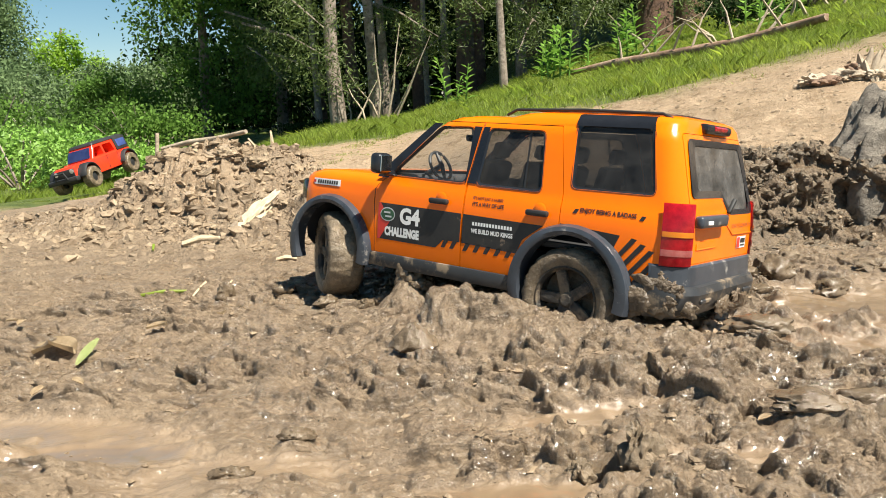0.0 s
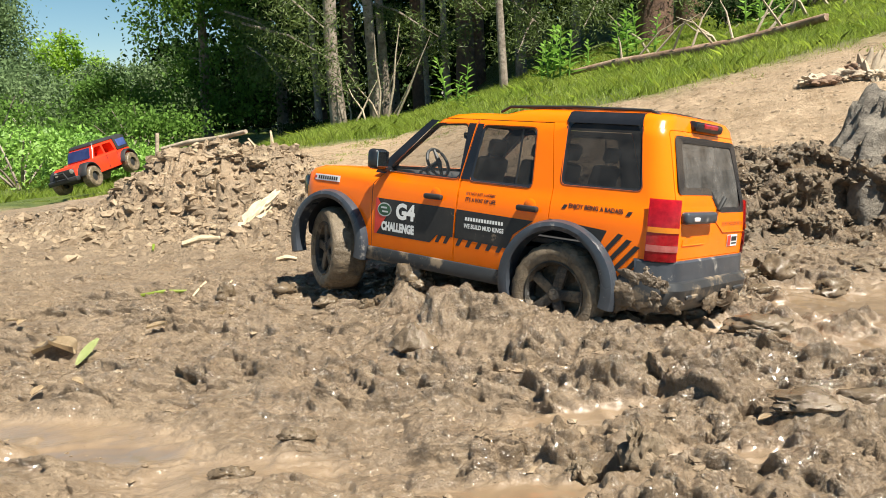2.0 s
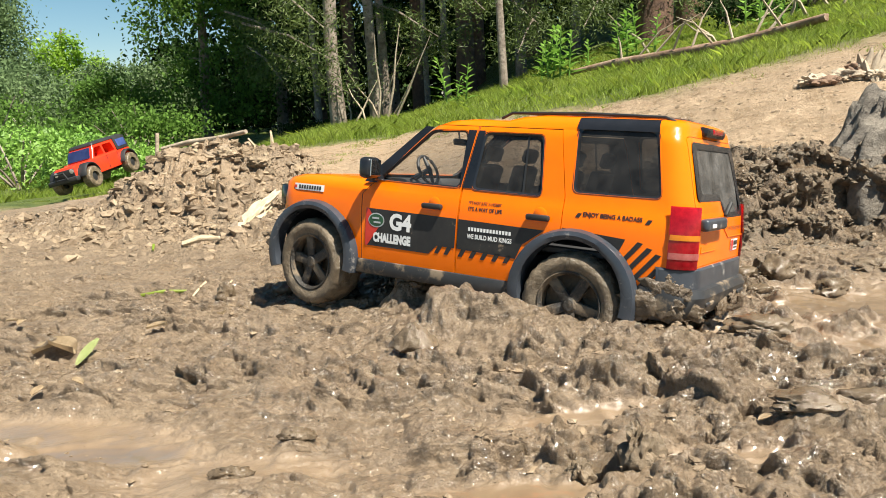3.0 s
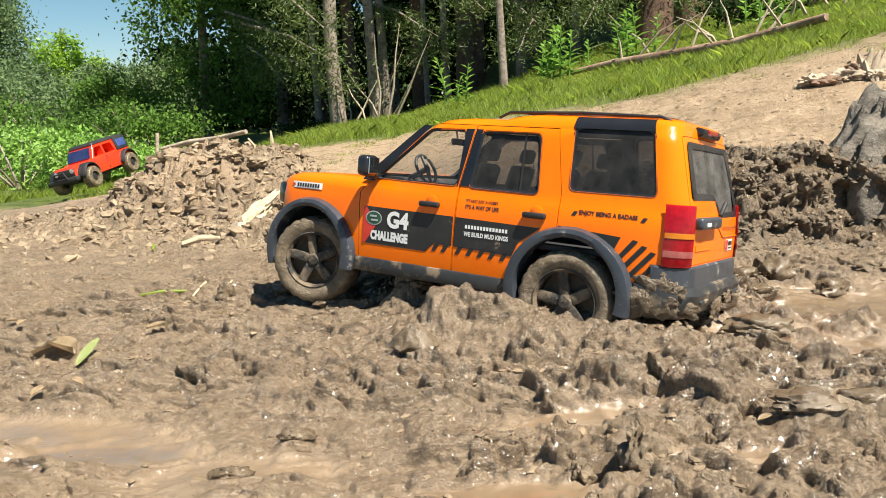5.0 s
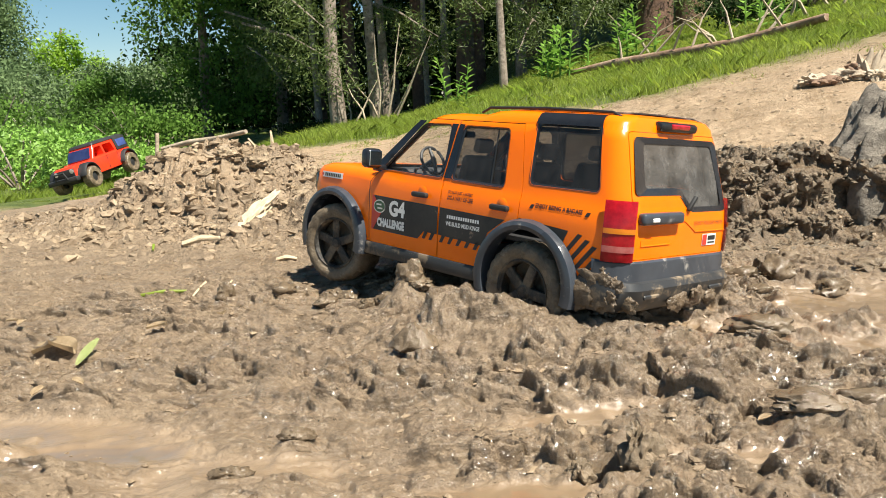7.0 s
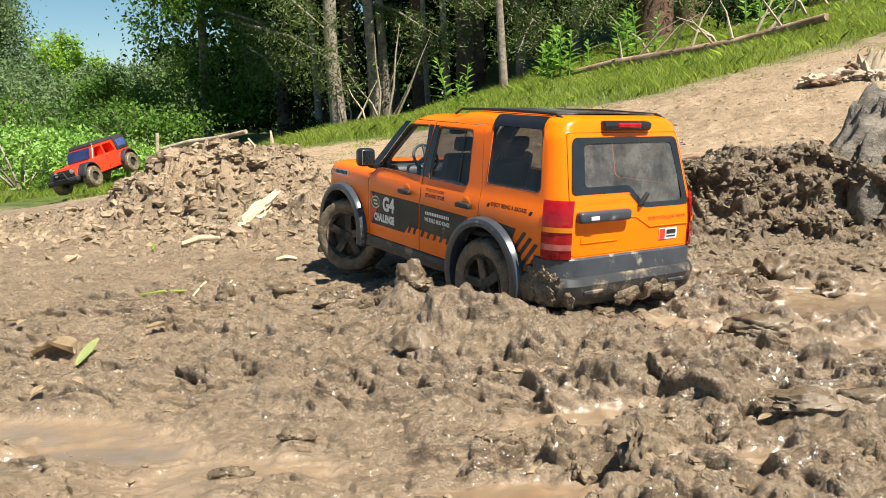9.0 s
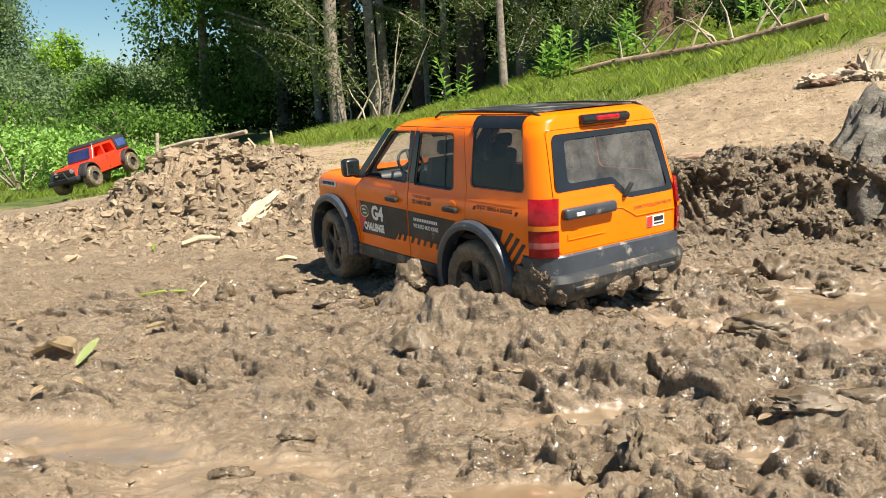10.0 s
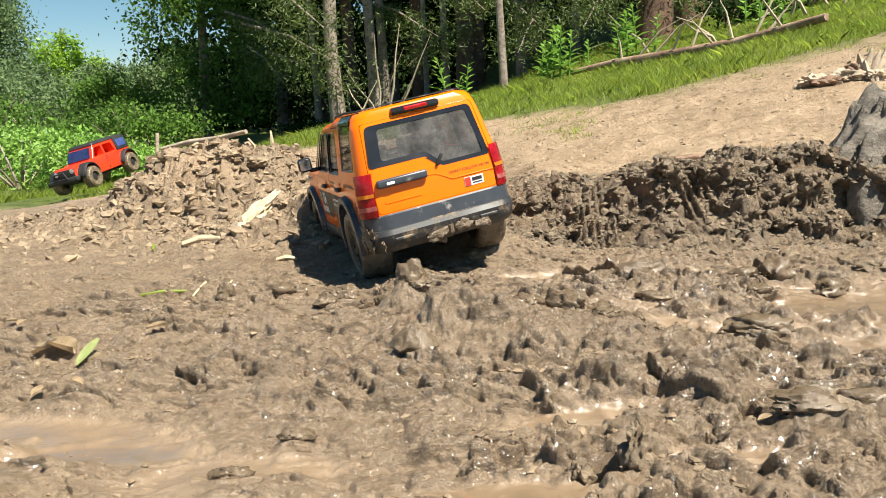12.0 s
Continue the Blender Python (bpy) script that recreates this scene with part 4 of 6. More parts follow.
    # high brake lamp
    bm = bmesh.new()
    rounded_box(bm, (0.010, 0.062, 0.0085), pose(-0.2275, 0, 0.1925, 0, -12, 0), 0.003)
    brake = part("high_brake_lamp", bm, M_BLACK, tail, "dark high brake lamp housing")
    bm = bmesh.new()
    rounded_box(bm, (0.003, 0.030, 0.0045), pose(-0.2322, 0, 0.1930, 0, -12, 0), 0.001, 1)
    part("brake_lens", bm, M_TAIL, brake, "red brake lens")
    # lower tailgate apron and bumper
    bm = as_mesh(loft([(0.0565, -0.2490, -0.2185, 0.0966, 0.03, 0.002), (0.0660, -0.2488, -0.2185, 0.0967, 0.03, 0.002), (0.0745, -0.2484, -0.2185, 0.0966, 0.03, 0.002), (0.0762, -0.2470, -0.2190, 0.0955, 0.03, 0.002)]))
    part("rear_apron", soften(bm, M_TRIM), M_TRIM, car, "dark grey plastic apron")
    bm = as_mesh(loft([(0.0305, -0.244, -0.205, 0.0925, 0.028, 0.004), (0.036, -0.2505, -0.204, 0.0955, 0.028, 0.004), (0.041, -0.2535, -0.203, 0.0965, 0.03, 0.004), (0.052, -0.2555, -0.203, 0.0975, 0.03, 0.004), (0.058, -0.2525, -0.203, 0.0965, 0.03, 0.004), (0.060, -0.244, -0.205, 0.094, 0.03, 0.004)]))
    part("rear_bumper", soften(bm, M_SILL), M_SILL, car, "mud-caked dark plastic bumper")
    for y in (0.055, -0.055):
        bm = bmesh.new()
        rounded_box(bm, (0.003, 0.024, 0.004), pose(-0.2545, y, 0.0455), 0.001, 1)
        part("reflector", bm, M_SILL, car, "mud-covered bumper reflector")
    bm = as_mesh(loft([(0.034, 0.190, 0.226, 0.090, 0.004, 0.035), (0.042, 0.188, 0.236, 0.0955, 0.004, 0.04), (0.062, 0.186, 0.2385, 0.0965, 0.004, 0.04), (0.082, 0.190, 0.2335, 0.0945, 0.004, 0.035)]))
    ring = [(AXLES[0] + 0.0505 * math.cos(radians(a)), WHEEL_Z + 0.010 + 0.0505 * math.sin(radians(a))) for a in range(0, 360, 12)]
    for s in (1, -1):
        bm = carve(bm, as_mesh(prism(ring, s * 0.045, s * 0.12)))
    part("front_bumper", soften(bm, M_SILL), M_SILL, car, "dark plastic front bumper")
    bm = bmesh.new()
    rounded_box(bm, (0.004, 0.110, 0.026), pose(0.2280, 0, 0.099), 0.0015)
    part("grille", bm, M_MATT, car, "black grille")
    for s in (1, -1):
        bm = bmesh.new()
        rounded_box(bm, (0.020, 0.026, 0.024), pose(0.2165, s * 0.074, 0.1015, 0, 0, -s * 25), 0.004)
        part("headlight", bm, M_BLACK, car, "dark glassy headlight")
    # chassis under the body
    bm = bmesh.new()
    rounded_box(bm, (0.42, 0.075, 0.030), pose(0.0, 0, 0.042), 0.004)
    chassis = part("chassis", bm, M_MATT, car, "dark muddy chassis")
    for x in AXLES:
        bm = bmesh.new()
        rod(bm, [(x, -0.07, WHEEL_Z), (x, -0.02, WHEEL_Z), (x, 0.0, WHEEL_Z), (x, 0.02, WHEEL_Z), (x, 0.07, WHEEL_Z)], [0.006, 0.007, 0.014, 0.007, 0.006], 12)
        part("axle", bm, M_CAKED, car)
    bm = bmesh.new()
    rod(bm, [(-0.235, 0, 0.036), (-0.262, 0, 0.036), (-0.268, 0, 0.040), (-0.268, 0, 0.048)], [0.0035] * 4, 8)
    part("tow_hitch", bm, M_CAKED, car, "muddy tow hitch")

    # inside
    for s in (1, -1):
        for x, lab in ((0.012, "tan seat"), (-0.078, "tan seat")):
            bm = bmesh.new()
            rounded_box(bm, (0.046, 0.046, 0.016), pose(x, s * 0.040, 0.096), 0.005)
            rounded_box(bm, (0.013, 0.044, 0.052), pose(x - 0.026, s * 0.040, 0.126, 0, -14, 0), 0.005)
            rounded_box(bm, (0.010, 0.024, 0.016), pose(x - 0.036, s * 0.040, 0.162, 0, -14, 0), 0.004)
            part("seat", bm, M_SEAT if x > 0 else M_DASH, car, lab if x > 0 else "dark rear seat")
    bm = bmesh.new()
    rounded_box(bm, (0.036, 0.160, 0.028), pose(0.086, 0, 0.1160), 0.008, 3)
    part("dashboard", bm, M_DASH, car)
    bm = bmesh.new()
    t0 = pose(0.056, 0.040, 0.1400, 0, -62, 0)
    pts = [t0 @ Vector((0.0165 * math.cos(a), 0.0165 * math.sin(a), 0)) for a in (2 * math.pi * k / 24 for k in range(25))]
    rod(bm, pts, [0.0018] * 25, 6)
    rod(bm, [t0 @ Vector((-0.0165, 0, 0)), t0 @ Vector((0, 0, 0.002)), t0 @ Vector((0.0165, 0, 0))], [0.0015, 0.003, 0.0015], 6)
    rod(bm, [t0 @ Vector((0, 0, 0)), t0 @ Vector((0, 0, -0.022))], [0.003, 0.003], 6)
    part("steering_wheel", bm, M_MATT, car, "black steering wheel")
    bm = bmesh.new()
    rounded_box(bm, (0.004, 0.026, 0.0075), pose(0.040, 0.004, 0.1725, 0, 10, 0), 0.002)
    rod(bm, [(0.041, 0.004, 0.174), (0.043, 0.004, 0.184)], [0.001, 0.001], 6)
    part("inside_mirror", bm, M_MATT, car)
    bm = bmesh.new()
    rounded_box(bm, (0.30, 0.165, 0.006), pose(-0.07, 0, 0.078), 0.001, 1)
    part("cabin_floor", bm, M_DASH, car)

    # graphics along the left flank
    for s in (1, -1):
        fd, rd = door[s, "front_door"], door[s, "rear_door"]
        lift = 0.0004
        banner = flat("banner", [(0.0935, 0.0980), (0.0935, 0.0590), (0.0130, 0.0590), (0.0035, 0.0680), (-0.0175, 0.0680), (-0.0175, 0.0970)], on_side(s, lift), M_DECAL, fd, "black sponsor banner with white lettering")
        flat("banner_corner", [(0.0935, 0.0980), (0.0935, 0.0590), (0.0905, 0.0590), (0.0755, 0.0800), (0.0905, 0.0980)], on_side(s, lift + 0.0003), M_REDSTICK, fd, "red corner of the banner")
        flat("banner", [(-0.0200, 0.0970), (-0.0200, 0.0680), (-0.0845, 0.0660), (-0.0905, 0.0800), (-0.1120, 0.0955)], on_side(s, lift), M_DECAL, rd, "black sponsor banner with small white lettering")
        flat("banner", [(-0.1295, 0.1000), (-0.1295, 0.0955), (-0.182, 0.0805), (-0.1890, 0.0960)], on_side(s, lift), M_DECAL, hull, "black end of the banner")
        for k in range(5):
            x0 = -0.0255 - 0.0125 * k
            flat("hazard_stripe", [(x0, 0.0685), (x0 - 0.0055, 0.0685), (x0 - 0.0005, 0.0605), (x0 + 0.0040, 0.0605)], on_side(s, lift), M_DECAL, rd, "", ())
        for k in range(2):
            x0 = 0.002 - 0.011 * k
            flat("hazard_stripe", [(x0, 0.0685), (x0 - 0.0055, 0.0685), (x0 - 0.0005, 0.0605), (x0 + 0.0040, 0.0605)], on_side(s, lift), M_DECAL, fd, "", ())
        for k in range(4):
            x0, z0 = -0.1960 - 0.0085 * k, 0.0945 - 0.0015 * k
            w = 0.0050
            lo = (-0.1880 - 0.0025 * k, 0.0800 - 0.0105 * k)
            hi = (min(-0.2000 - 0.0085 * k, -0.200), 0.0950 - 0.004 * k)
            if hi[0] < -0.2165:
                hi = (-0.2165, hi[1] - (-0.2165 - hi[0]) * 1.0)
            flat("hazard_stripe", [lo, hi, (hi[0] - w, hi[1] - 0.0010), (lo[0] - 0.0010, lo[1] - w)], on_side(s, lift), M_DECAL, hull, "diagonal black hazard stripe")
        # oval badge, drawn plain
        oval = [(0.0795 + 0.0105 * math.cos(a), 0.0862 + 0.0075 * math.sin(a)) for a in (2 * math.pi * k / 28 for k in range(28))]
        badge = flat("badge", oval, on_side(s, lift + 0.0005), M_SILVER, fd, "oval green badge with a silver rim", ())
        flat("badge_field", [(0.0795 + 0.0093 * math.cos(a), 0.0862 + 0.0063 * math.sin(a)) for a in (2 * math.pi * k / 28 for k in range(28))], on_side(s, lift + 0.0008), M_GREEN, badge, "", ())
        for z0, x0, w in ((0.0874, 0.0845, 0.009), (0.0832, 0.0825, 0.009)):
            flat("badge_bar", [(x0, z0), (x0, z0 + 0.0018), (x0 - w, z0 + 0.0018), (x0 - w, z0)], on_side(s, lift + 0.0011), M_SILVER, badge, "", ())
        start = (lambda x, w: x) if s == 1 else (lambda x, w: x - w)
        write("G4", start(0.0625, 0.0275), 0.0775, 0.0225, 0.0275, lift + 0.0005, M_WHITE, fd, "white letters on the banner", 0.0010, 0.0, s)
        write("CHALLENGE", start(0.0830, 0.0500), 0.0635, 0.0122, 0.0480, lift + 0.0005, M_WHITE, fd, "white letters on the banner", 0.0008, 0.0, s)
        write("IT'S NOT JUST A HOBBY", start(-0.0300, 0.040), 0.1115, 0.0042, 0.0360, lift, M_DECAL, rd, "small black slogan", 0.0001, 0.0, s)
        write("IT'S A WAY OF LIFE", start(-0.0300, 0.040), 0.1060, 0.0055, 0.0370, lift, M_DECAL, rd, "small black slogan", 0.0002, 0.0, s)
        write("WE BUILD MUD KINGS", start(-0.0310, 0.048), 0.0795, 0.0060, 0.0490, lift + 0.0005, M_WHITE, rd, "small white slogan", 0.0002, 0.0, s)
        write("ENJOY BEING A BADASS", start(-0.1480, 0.052), 0.1105, 0.0056, 0.0540, lift, M_DECAL, hull, "small black slogan", 0.0002, 0.0, s)
        for x0 in (-0.1405, -0.2045):
            flat("hazard_stripe", [(x0, 0.1105), (x0 - 0.004, 0.1105), (x0 - 0.0065, 0.1145), (x0 - 0.0025, 0.1145)], on_side(s, lift), M_DECAL, hull, "", ())
        for k in range(14):
            x0 = -0.0320 - 0.0034 * k
            flat("slogan_bar", [(x0, 0.0870), (x0 - 0.0024, 0.0870), (x0 - 0.0024, 0.0905), (x0, 0.0905)], on_side(s, lift + 0.0005), M_WHITE, rd, "", ())
        # name sticker on the wing, as bars
        wing = lambda x, z: Vector((x, s * (float(np.interp(z, [0.1, 0.1165, 0.122], [0.0945, 0.0930, 0.0905])) + 0.0007 - max(0, x - 0.192) ** 2 * 22), z))
        plate = flat("name_sticker", [(0.2010, 0.1095), (0.2010, 0.1165), (0.1950, 0.1165), (0.1540, 0.1165), (0.1540, 0.1095), (0.1950, 0.1095)], wing, M_WHITE, hull, "white name sticker with dark bars", ())
        for k in range(9):
            x0 = 0.1905 - 0.0037 * k
            bar = sheet([(x0, 0.1110), (x0, 0.1150), (x0 - 0.0027, 0.1150), (x0 - 0.0027, 0.1110)], lambda x, z: wing(x, z) + Vector((0, s * 0.0004, 0)))
            part("sticker_bar", bar, M_MATT, plate)
        flag = sheet([(0.1985, 0.1115), (0.1985, 0.1145), (0.1935, 0.1145), (0.1935, 0.1115)], lambda x, z: wing(x, z) + Vector((0, s * 0.0004, 0)))
        part("sticker_block", flag, M_REDSTICK, plate)

    # mud caked round the rear corner
    rnd = random.Random(5)
    for k, (x, y, z, d) in enumerate(((-0.222, 0.094, 0.058, 0.011), (-0.210, 0.095, 0.046, 0.012), (-0.228, 0.092, 0.044, 0.012), (-0.236, 0.090, 0.056, 0.008), (-0.224, 0.093, 0.068, 0.006), (-0.203, 0.094, 0.038, 0.010), (-0.245, 0.082, 0.040, 0.009), (-0.256, -0.020, 0.042, 0.008), (-0.254, 0.010, 0.036, 0.010), (-0.255, -0.045, 0.037, 0.008), (0.232, 0.085, 0.045, 0.008), (0.226, 0.092, 0.055, 0.007))):
        bm = bmesh.new()
        lump(bm, (x, y, z), d * 1.05, k + 3, (1.35, 0.30, 0.8) if abs(y) > 0.08 else (0.4, 1.3, 0.8), 0.55, 4)
        part("caked_mud", bm, M_CAKED, car, "clod of caked mud", 80)
    wheels = [make_wheel(car, x, y) for x in AXLES for y in (TRACK, -TRACK)]
    return car, wheels


CAR, WHEELS = make_car()


# ---- plants ----
M_BARK = material("pine_bark", [(0.10, 0.074, 0.056), (0.24, 0.19, 0.15), (0.38, 0.32, 0.265)], (0.8, 0.95), scale=22, bump=0.01, bump_scale=40)
# reddish bark, darkened in colour for the shade inside the wood
M_SHADED_REDBARK = material("shaded_red_pine_bark", [(0.08, 0.045, 0.03), (0.20, 0.11, 0.07)], (0.8, 0.95), scale=20, bump=0.012, bump_scale=35)
# near-black green: the wood's canopy shade is put into this leaf colour
M_LEAF_SHADED = material("shaded_leaf", [(0.010, 0.024, 0.006), (0.030, 0.060, 0.013)], (0.7, 0.9), scale=3, per_island=0.45, translucent=0.15, spec=0.15)
M_LEAF = material("green_leaf", [(0.07, 0.14, 0.025), (0.14, 0.25, 0.04)], (0.65, 0.85), scale=2, per_island=0.4, translucent=0.42, spec=0.2)
M_LEAF_BRIGHT = material("bright_leaf", [(0.17, 0.32, 0.025), (0.30, 0.46, 0.045)], (0.45, 0.65), scale=2, per_island=0.35, translucent=0.45)
M_WILLOW = material("willow_leaf", [(0.10, 0.16, 0.065), (0.19, 0.26, 0.12)], (0.7, 0.9), scale=1.5, per_island=0.25, translucent=0.4, spec=0.15)
M_NEEDLE = material("pine_needles", [(0.05, 0.08, 0.017), (0.12, 0.165, 0.035)], (0.5, 0.7), scale=2, per_island=0.45, translucent=0.25)
M_GRASS = material("grass_blade", [(0.17, 0.265, 0.024), (0.36, 0.42, 0.07)], (0.5, 0.7), scale=4, per_island=0.4, translucent=0.5)
M_WEED = material("broad_weed", [(0.14, 0.28, 0.04), (0.24, 0.40, 0.07)], (0.45, 0.6), scale=4, per_island=0.3, translucent=0.3)
M_WOOD = material("weathered_wood", [(0.22, 0.17, 0.12), (0.40, 0.32, 0.23), (0.52, 0.43, 0.31)], (0.7, 0.9), scale=30, bump=0.004, bump_scale=90)
M_PALE = material("pale_bare_wood", [(0.42, 0.32, 0.20), (0.62, 0.50, 0.34)], (0.7, 0.9), scale=40, bump=0.003, bump_scale=120)
M_LOGBARK = material("fallen_log_bark", [(0.10, 0.06, 0.038), (0.25, 0.155, 0.10), (0.42, 0.31, 0.22)], (0.75, 0.95), scale=11, bump=0.006, bump_scale=60)


def quads_mesh(name, corners, mat_):
    """corners: (n, k, 3) points of n leaves with k corners each."""
    n, k, _ = corners.shape
    me = bpy.data.meshes.new(name)
    me.vertices.add(n * k)
    me.vertices.foreach_set("co", corners.ravel())
    me.loops.add(n * k)
    me.loops.foreach_set("vertex_index", np.arange(n * k))
    me.polygons.add(n)
    me.polygons.foreach_set("loop_start", np.arange(n) * k)
    me.update()
    me.materials.append(mat_)
    return me


def leaves(name, centres, size, mat_, rs, slim=0.5, droop=0.0, up=0.35):
    """Diamond leaves, each folded a little out of level, at the centres."""
    n = len(centres)
    d = rs.normal(size=(n, 3))
    d[:, 2] -= droop
    d /= np.linalg.norm(d, axis=1)[:, None]
    nrm = rs.normal(size=(n, 3)) + [0.15, -0.2, up]
    s = np.cross(d, nrm)
    s /= np.linalg.norm(s, axis=1)[:, None] + 1e-9
    L = size * rs.uniform(0.6, 1.4, (n, 1))
    c = np.stack([centres - d * L * 0.5, centres + s * L * slim * 0.5, centres + d * L * 0.5, centres - s * L * slim * 0.5], 1)
    return quads_mesh(name, c, mat_)


def in_clumps(rs, n, blobs, clumps=26, spread=0.28):
    """Points gathered in clumps on the outer part of ellipsoids: (x, y, z, rx, ry, rz)."""
    out = []
    share = np.array([b[3] * b[5] for b in blobs])
    for b, m in zip(blobs, (n * share / share.sum()).astype(int)):
        k = max(6, int(clumps * (b[3] * b[5]) ** 0.5))
        d = rs.normal(size=(k, 3))
        d /= np.linalg.norm(d, axis=1)[:, None]
        cl = d * rs.uniform(0.45, 1.0, (k, 1)) ** 0.6
        pick = rs.randint(0, k, m)
        p = cl[pick] + rs.normal(size=(m, 3)) * spread * rs.uniform(0.5, 1.1, k)[pick][:, None]
        out.append(p * [b[3], b[4], b[5]] + [b[0], b[1], b[2]])
    return np.concatenate(out)


def trunk_mesh(base, top, d0, d1, bark_seed, limbs=5, limb_from=0.35, limb_len=0.8, sides=12):
    rnd = random.Random(bark_seed)
    bm = bmesh.new()
    a, b = Vector(base), Vector(top)
    n = 9
    pts = [a.lerp(b, k / n) + Vector((rnd.uniform(-1, 1), rnd.uniform(-1, 1), 0)) * d0 * 0.18 * (0 < k < n) for k in range(n + 1)]
    pts[0].z -= 0.15
    rad = [(d0 * (1 - k / n) + d1 * k / n) / 2 * (1.25 if k == 0 else 1) for k in range(n + 1)]
    rod(bm, pts, rad, sides, 0.07, rnd)
    for k in range(limbs):
        f = limb_from + (0.95 - limb_from) * k / max(1, limbs)
        p = a.lerp(b, f)
        an = rnd.uniform(0, 6.28)
        L = limb_len * rnd.uniform(0.5, 1.1)
        q = p + Vector((math.cos(an), math.sin(an), rnd.uniform(0.0, 0.5))) * L
        r = (d0 * (1 - f) + d1 * f) * 0.18
        rod(bm, [p, p.lerp(q, 0.5) + Vector((0, 0, 0.03)), q], [r, r * 0.7, r * 0.25], 6)
    return bm


def tree(name, label, base, top, d0, d1, blobs, n, size, leafmat, bark, seed, slim=0.5, limbs=5, limb_from=0.3, limb_len=0.8, category="tree", group="", spread=0.28, droop=0.0):
    t = root(name, label, category, group)
    t.location = base
    off = Vector(base)
    bm = trunk_mesh((0, 0, 0), Vector(top) - off, d0, d1, seed, limbs, limb_from, limb_len)
    part("trunk", bm, bark, t, "", 60)
    rs = np.random.RandomState(seed)
    pts = in_clumps(rs, n, blobs, spread=spread) - np.array(base)
    part("crown", leaves("crown", pts, size, leafmat, rs, slim, droop), None, t)
    return t


def zt(x, y):
    return height(x, y)


# pines at the wood's edge: bare lower trunks, crowns high above
PINES = [(-0.724, 6.0, -0.789, 0.90, 0.105), (-0.47, 6.3, -0.53, 0.80, 0.085), (-0.40, 6.45, -0.45, 0.80, 0.075), (0.463, 5.5, 0.42, 0.6, 0.05), (1.60, 6.0, 1.60, 0.5, 0.24), (2.05, 6.6, 2.05, 0.5, 0.20), (2.35, 6.5, 2.36, 0.5, 0.19), (0.30, 8.2, 0.28, 0.7, 0.19), (0.78, 7.4, 0.77, 0.7, 0.09), (-0.95, 9.5, -1.0, 0.7, 0.16), (-0.2, 9.8, -0.22, 0.7, 0.15), (1.1, 9.2, 1.1, 0.7, 0.2), (3.2, 8.0, 3.2, 0.7, 0.22), (-1.5, 10.5, -1.55, 0.7, 0.15), (2.7, 10.0, 2.7, 0.7, 0.2), (0.1, 7.0, 0.08, 0.7, 0.06), (-0.08, 7.6, -0.1, 0.7, 0.05), (1.25, 7.2, 1.22, 0.7, 0.07), (-0.6, 7.9, -0.64, 0.7, 0.06), (0.55, 10.5, 0.55, 0.7, 0.16), (-1.25, 8.6, -1.3, 0.7, 0.07), (3.9, 6.8, 3.9, 0.7, 0.2), (5.0, 8.5, 5.0, 0.7, 0.24), (4.4, 11.0, 4.4, 0.7, 0.22)]
for k, (x, y, x1, dz, d) in enumerate(PINES):
    z = zt(x, y)
    H = 5.2 + (k * 37 % 17) / 10
    lean = (x1 - x) / dz
    top = (x + lean * H * 0.4, y + 0.1, z + H)
    cx = (x + top[0]) / 2
    # crowns stand out of view, widened to keep sun off the wood below
    r = 1.25 if d > 0.14 else min(1.0, max(0.6, d * 7))
    blobs = [(cx + 0.1 * r, y + 0.3 * r, z + H * 0.60, 0.95 * r, 1.0 * r, 0.6), (cx, y + 0.2, z + H * 0.76, 0.8 * r, 0.8 * r, 0.7), (top[0], y, z + H * 0.95, 0.5 * r, 0.5 * r, 0.5)]
    # thick trunks take the red bark with shade in its colour
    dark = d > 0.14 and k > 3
    tree("pine_tree", "tall pine with a bare " + ("reddish shade-darkened" if dark else "grey sunlit") + " trunk", (x, y, z), top, d, d * 0.35, blobs, 5200 if d > 0.14 else 3600, 0.22, M_NEEDLE, M_SHADED_REDBARK if dark else M_BARK, 300 + k, 0.45, 7, 0.32, 0.8, "tree", "pines at the wood's edge")

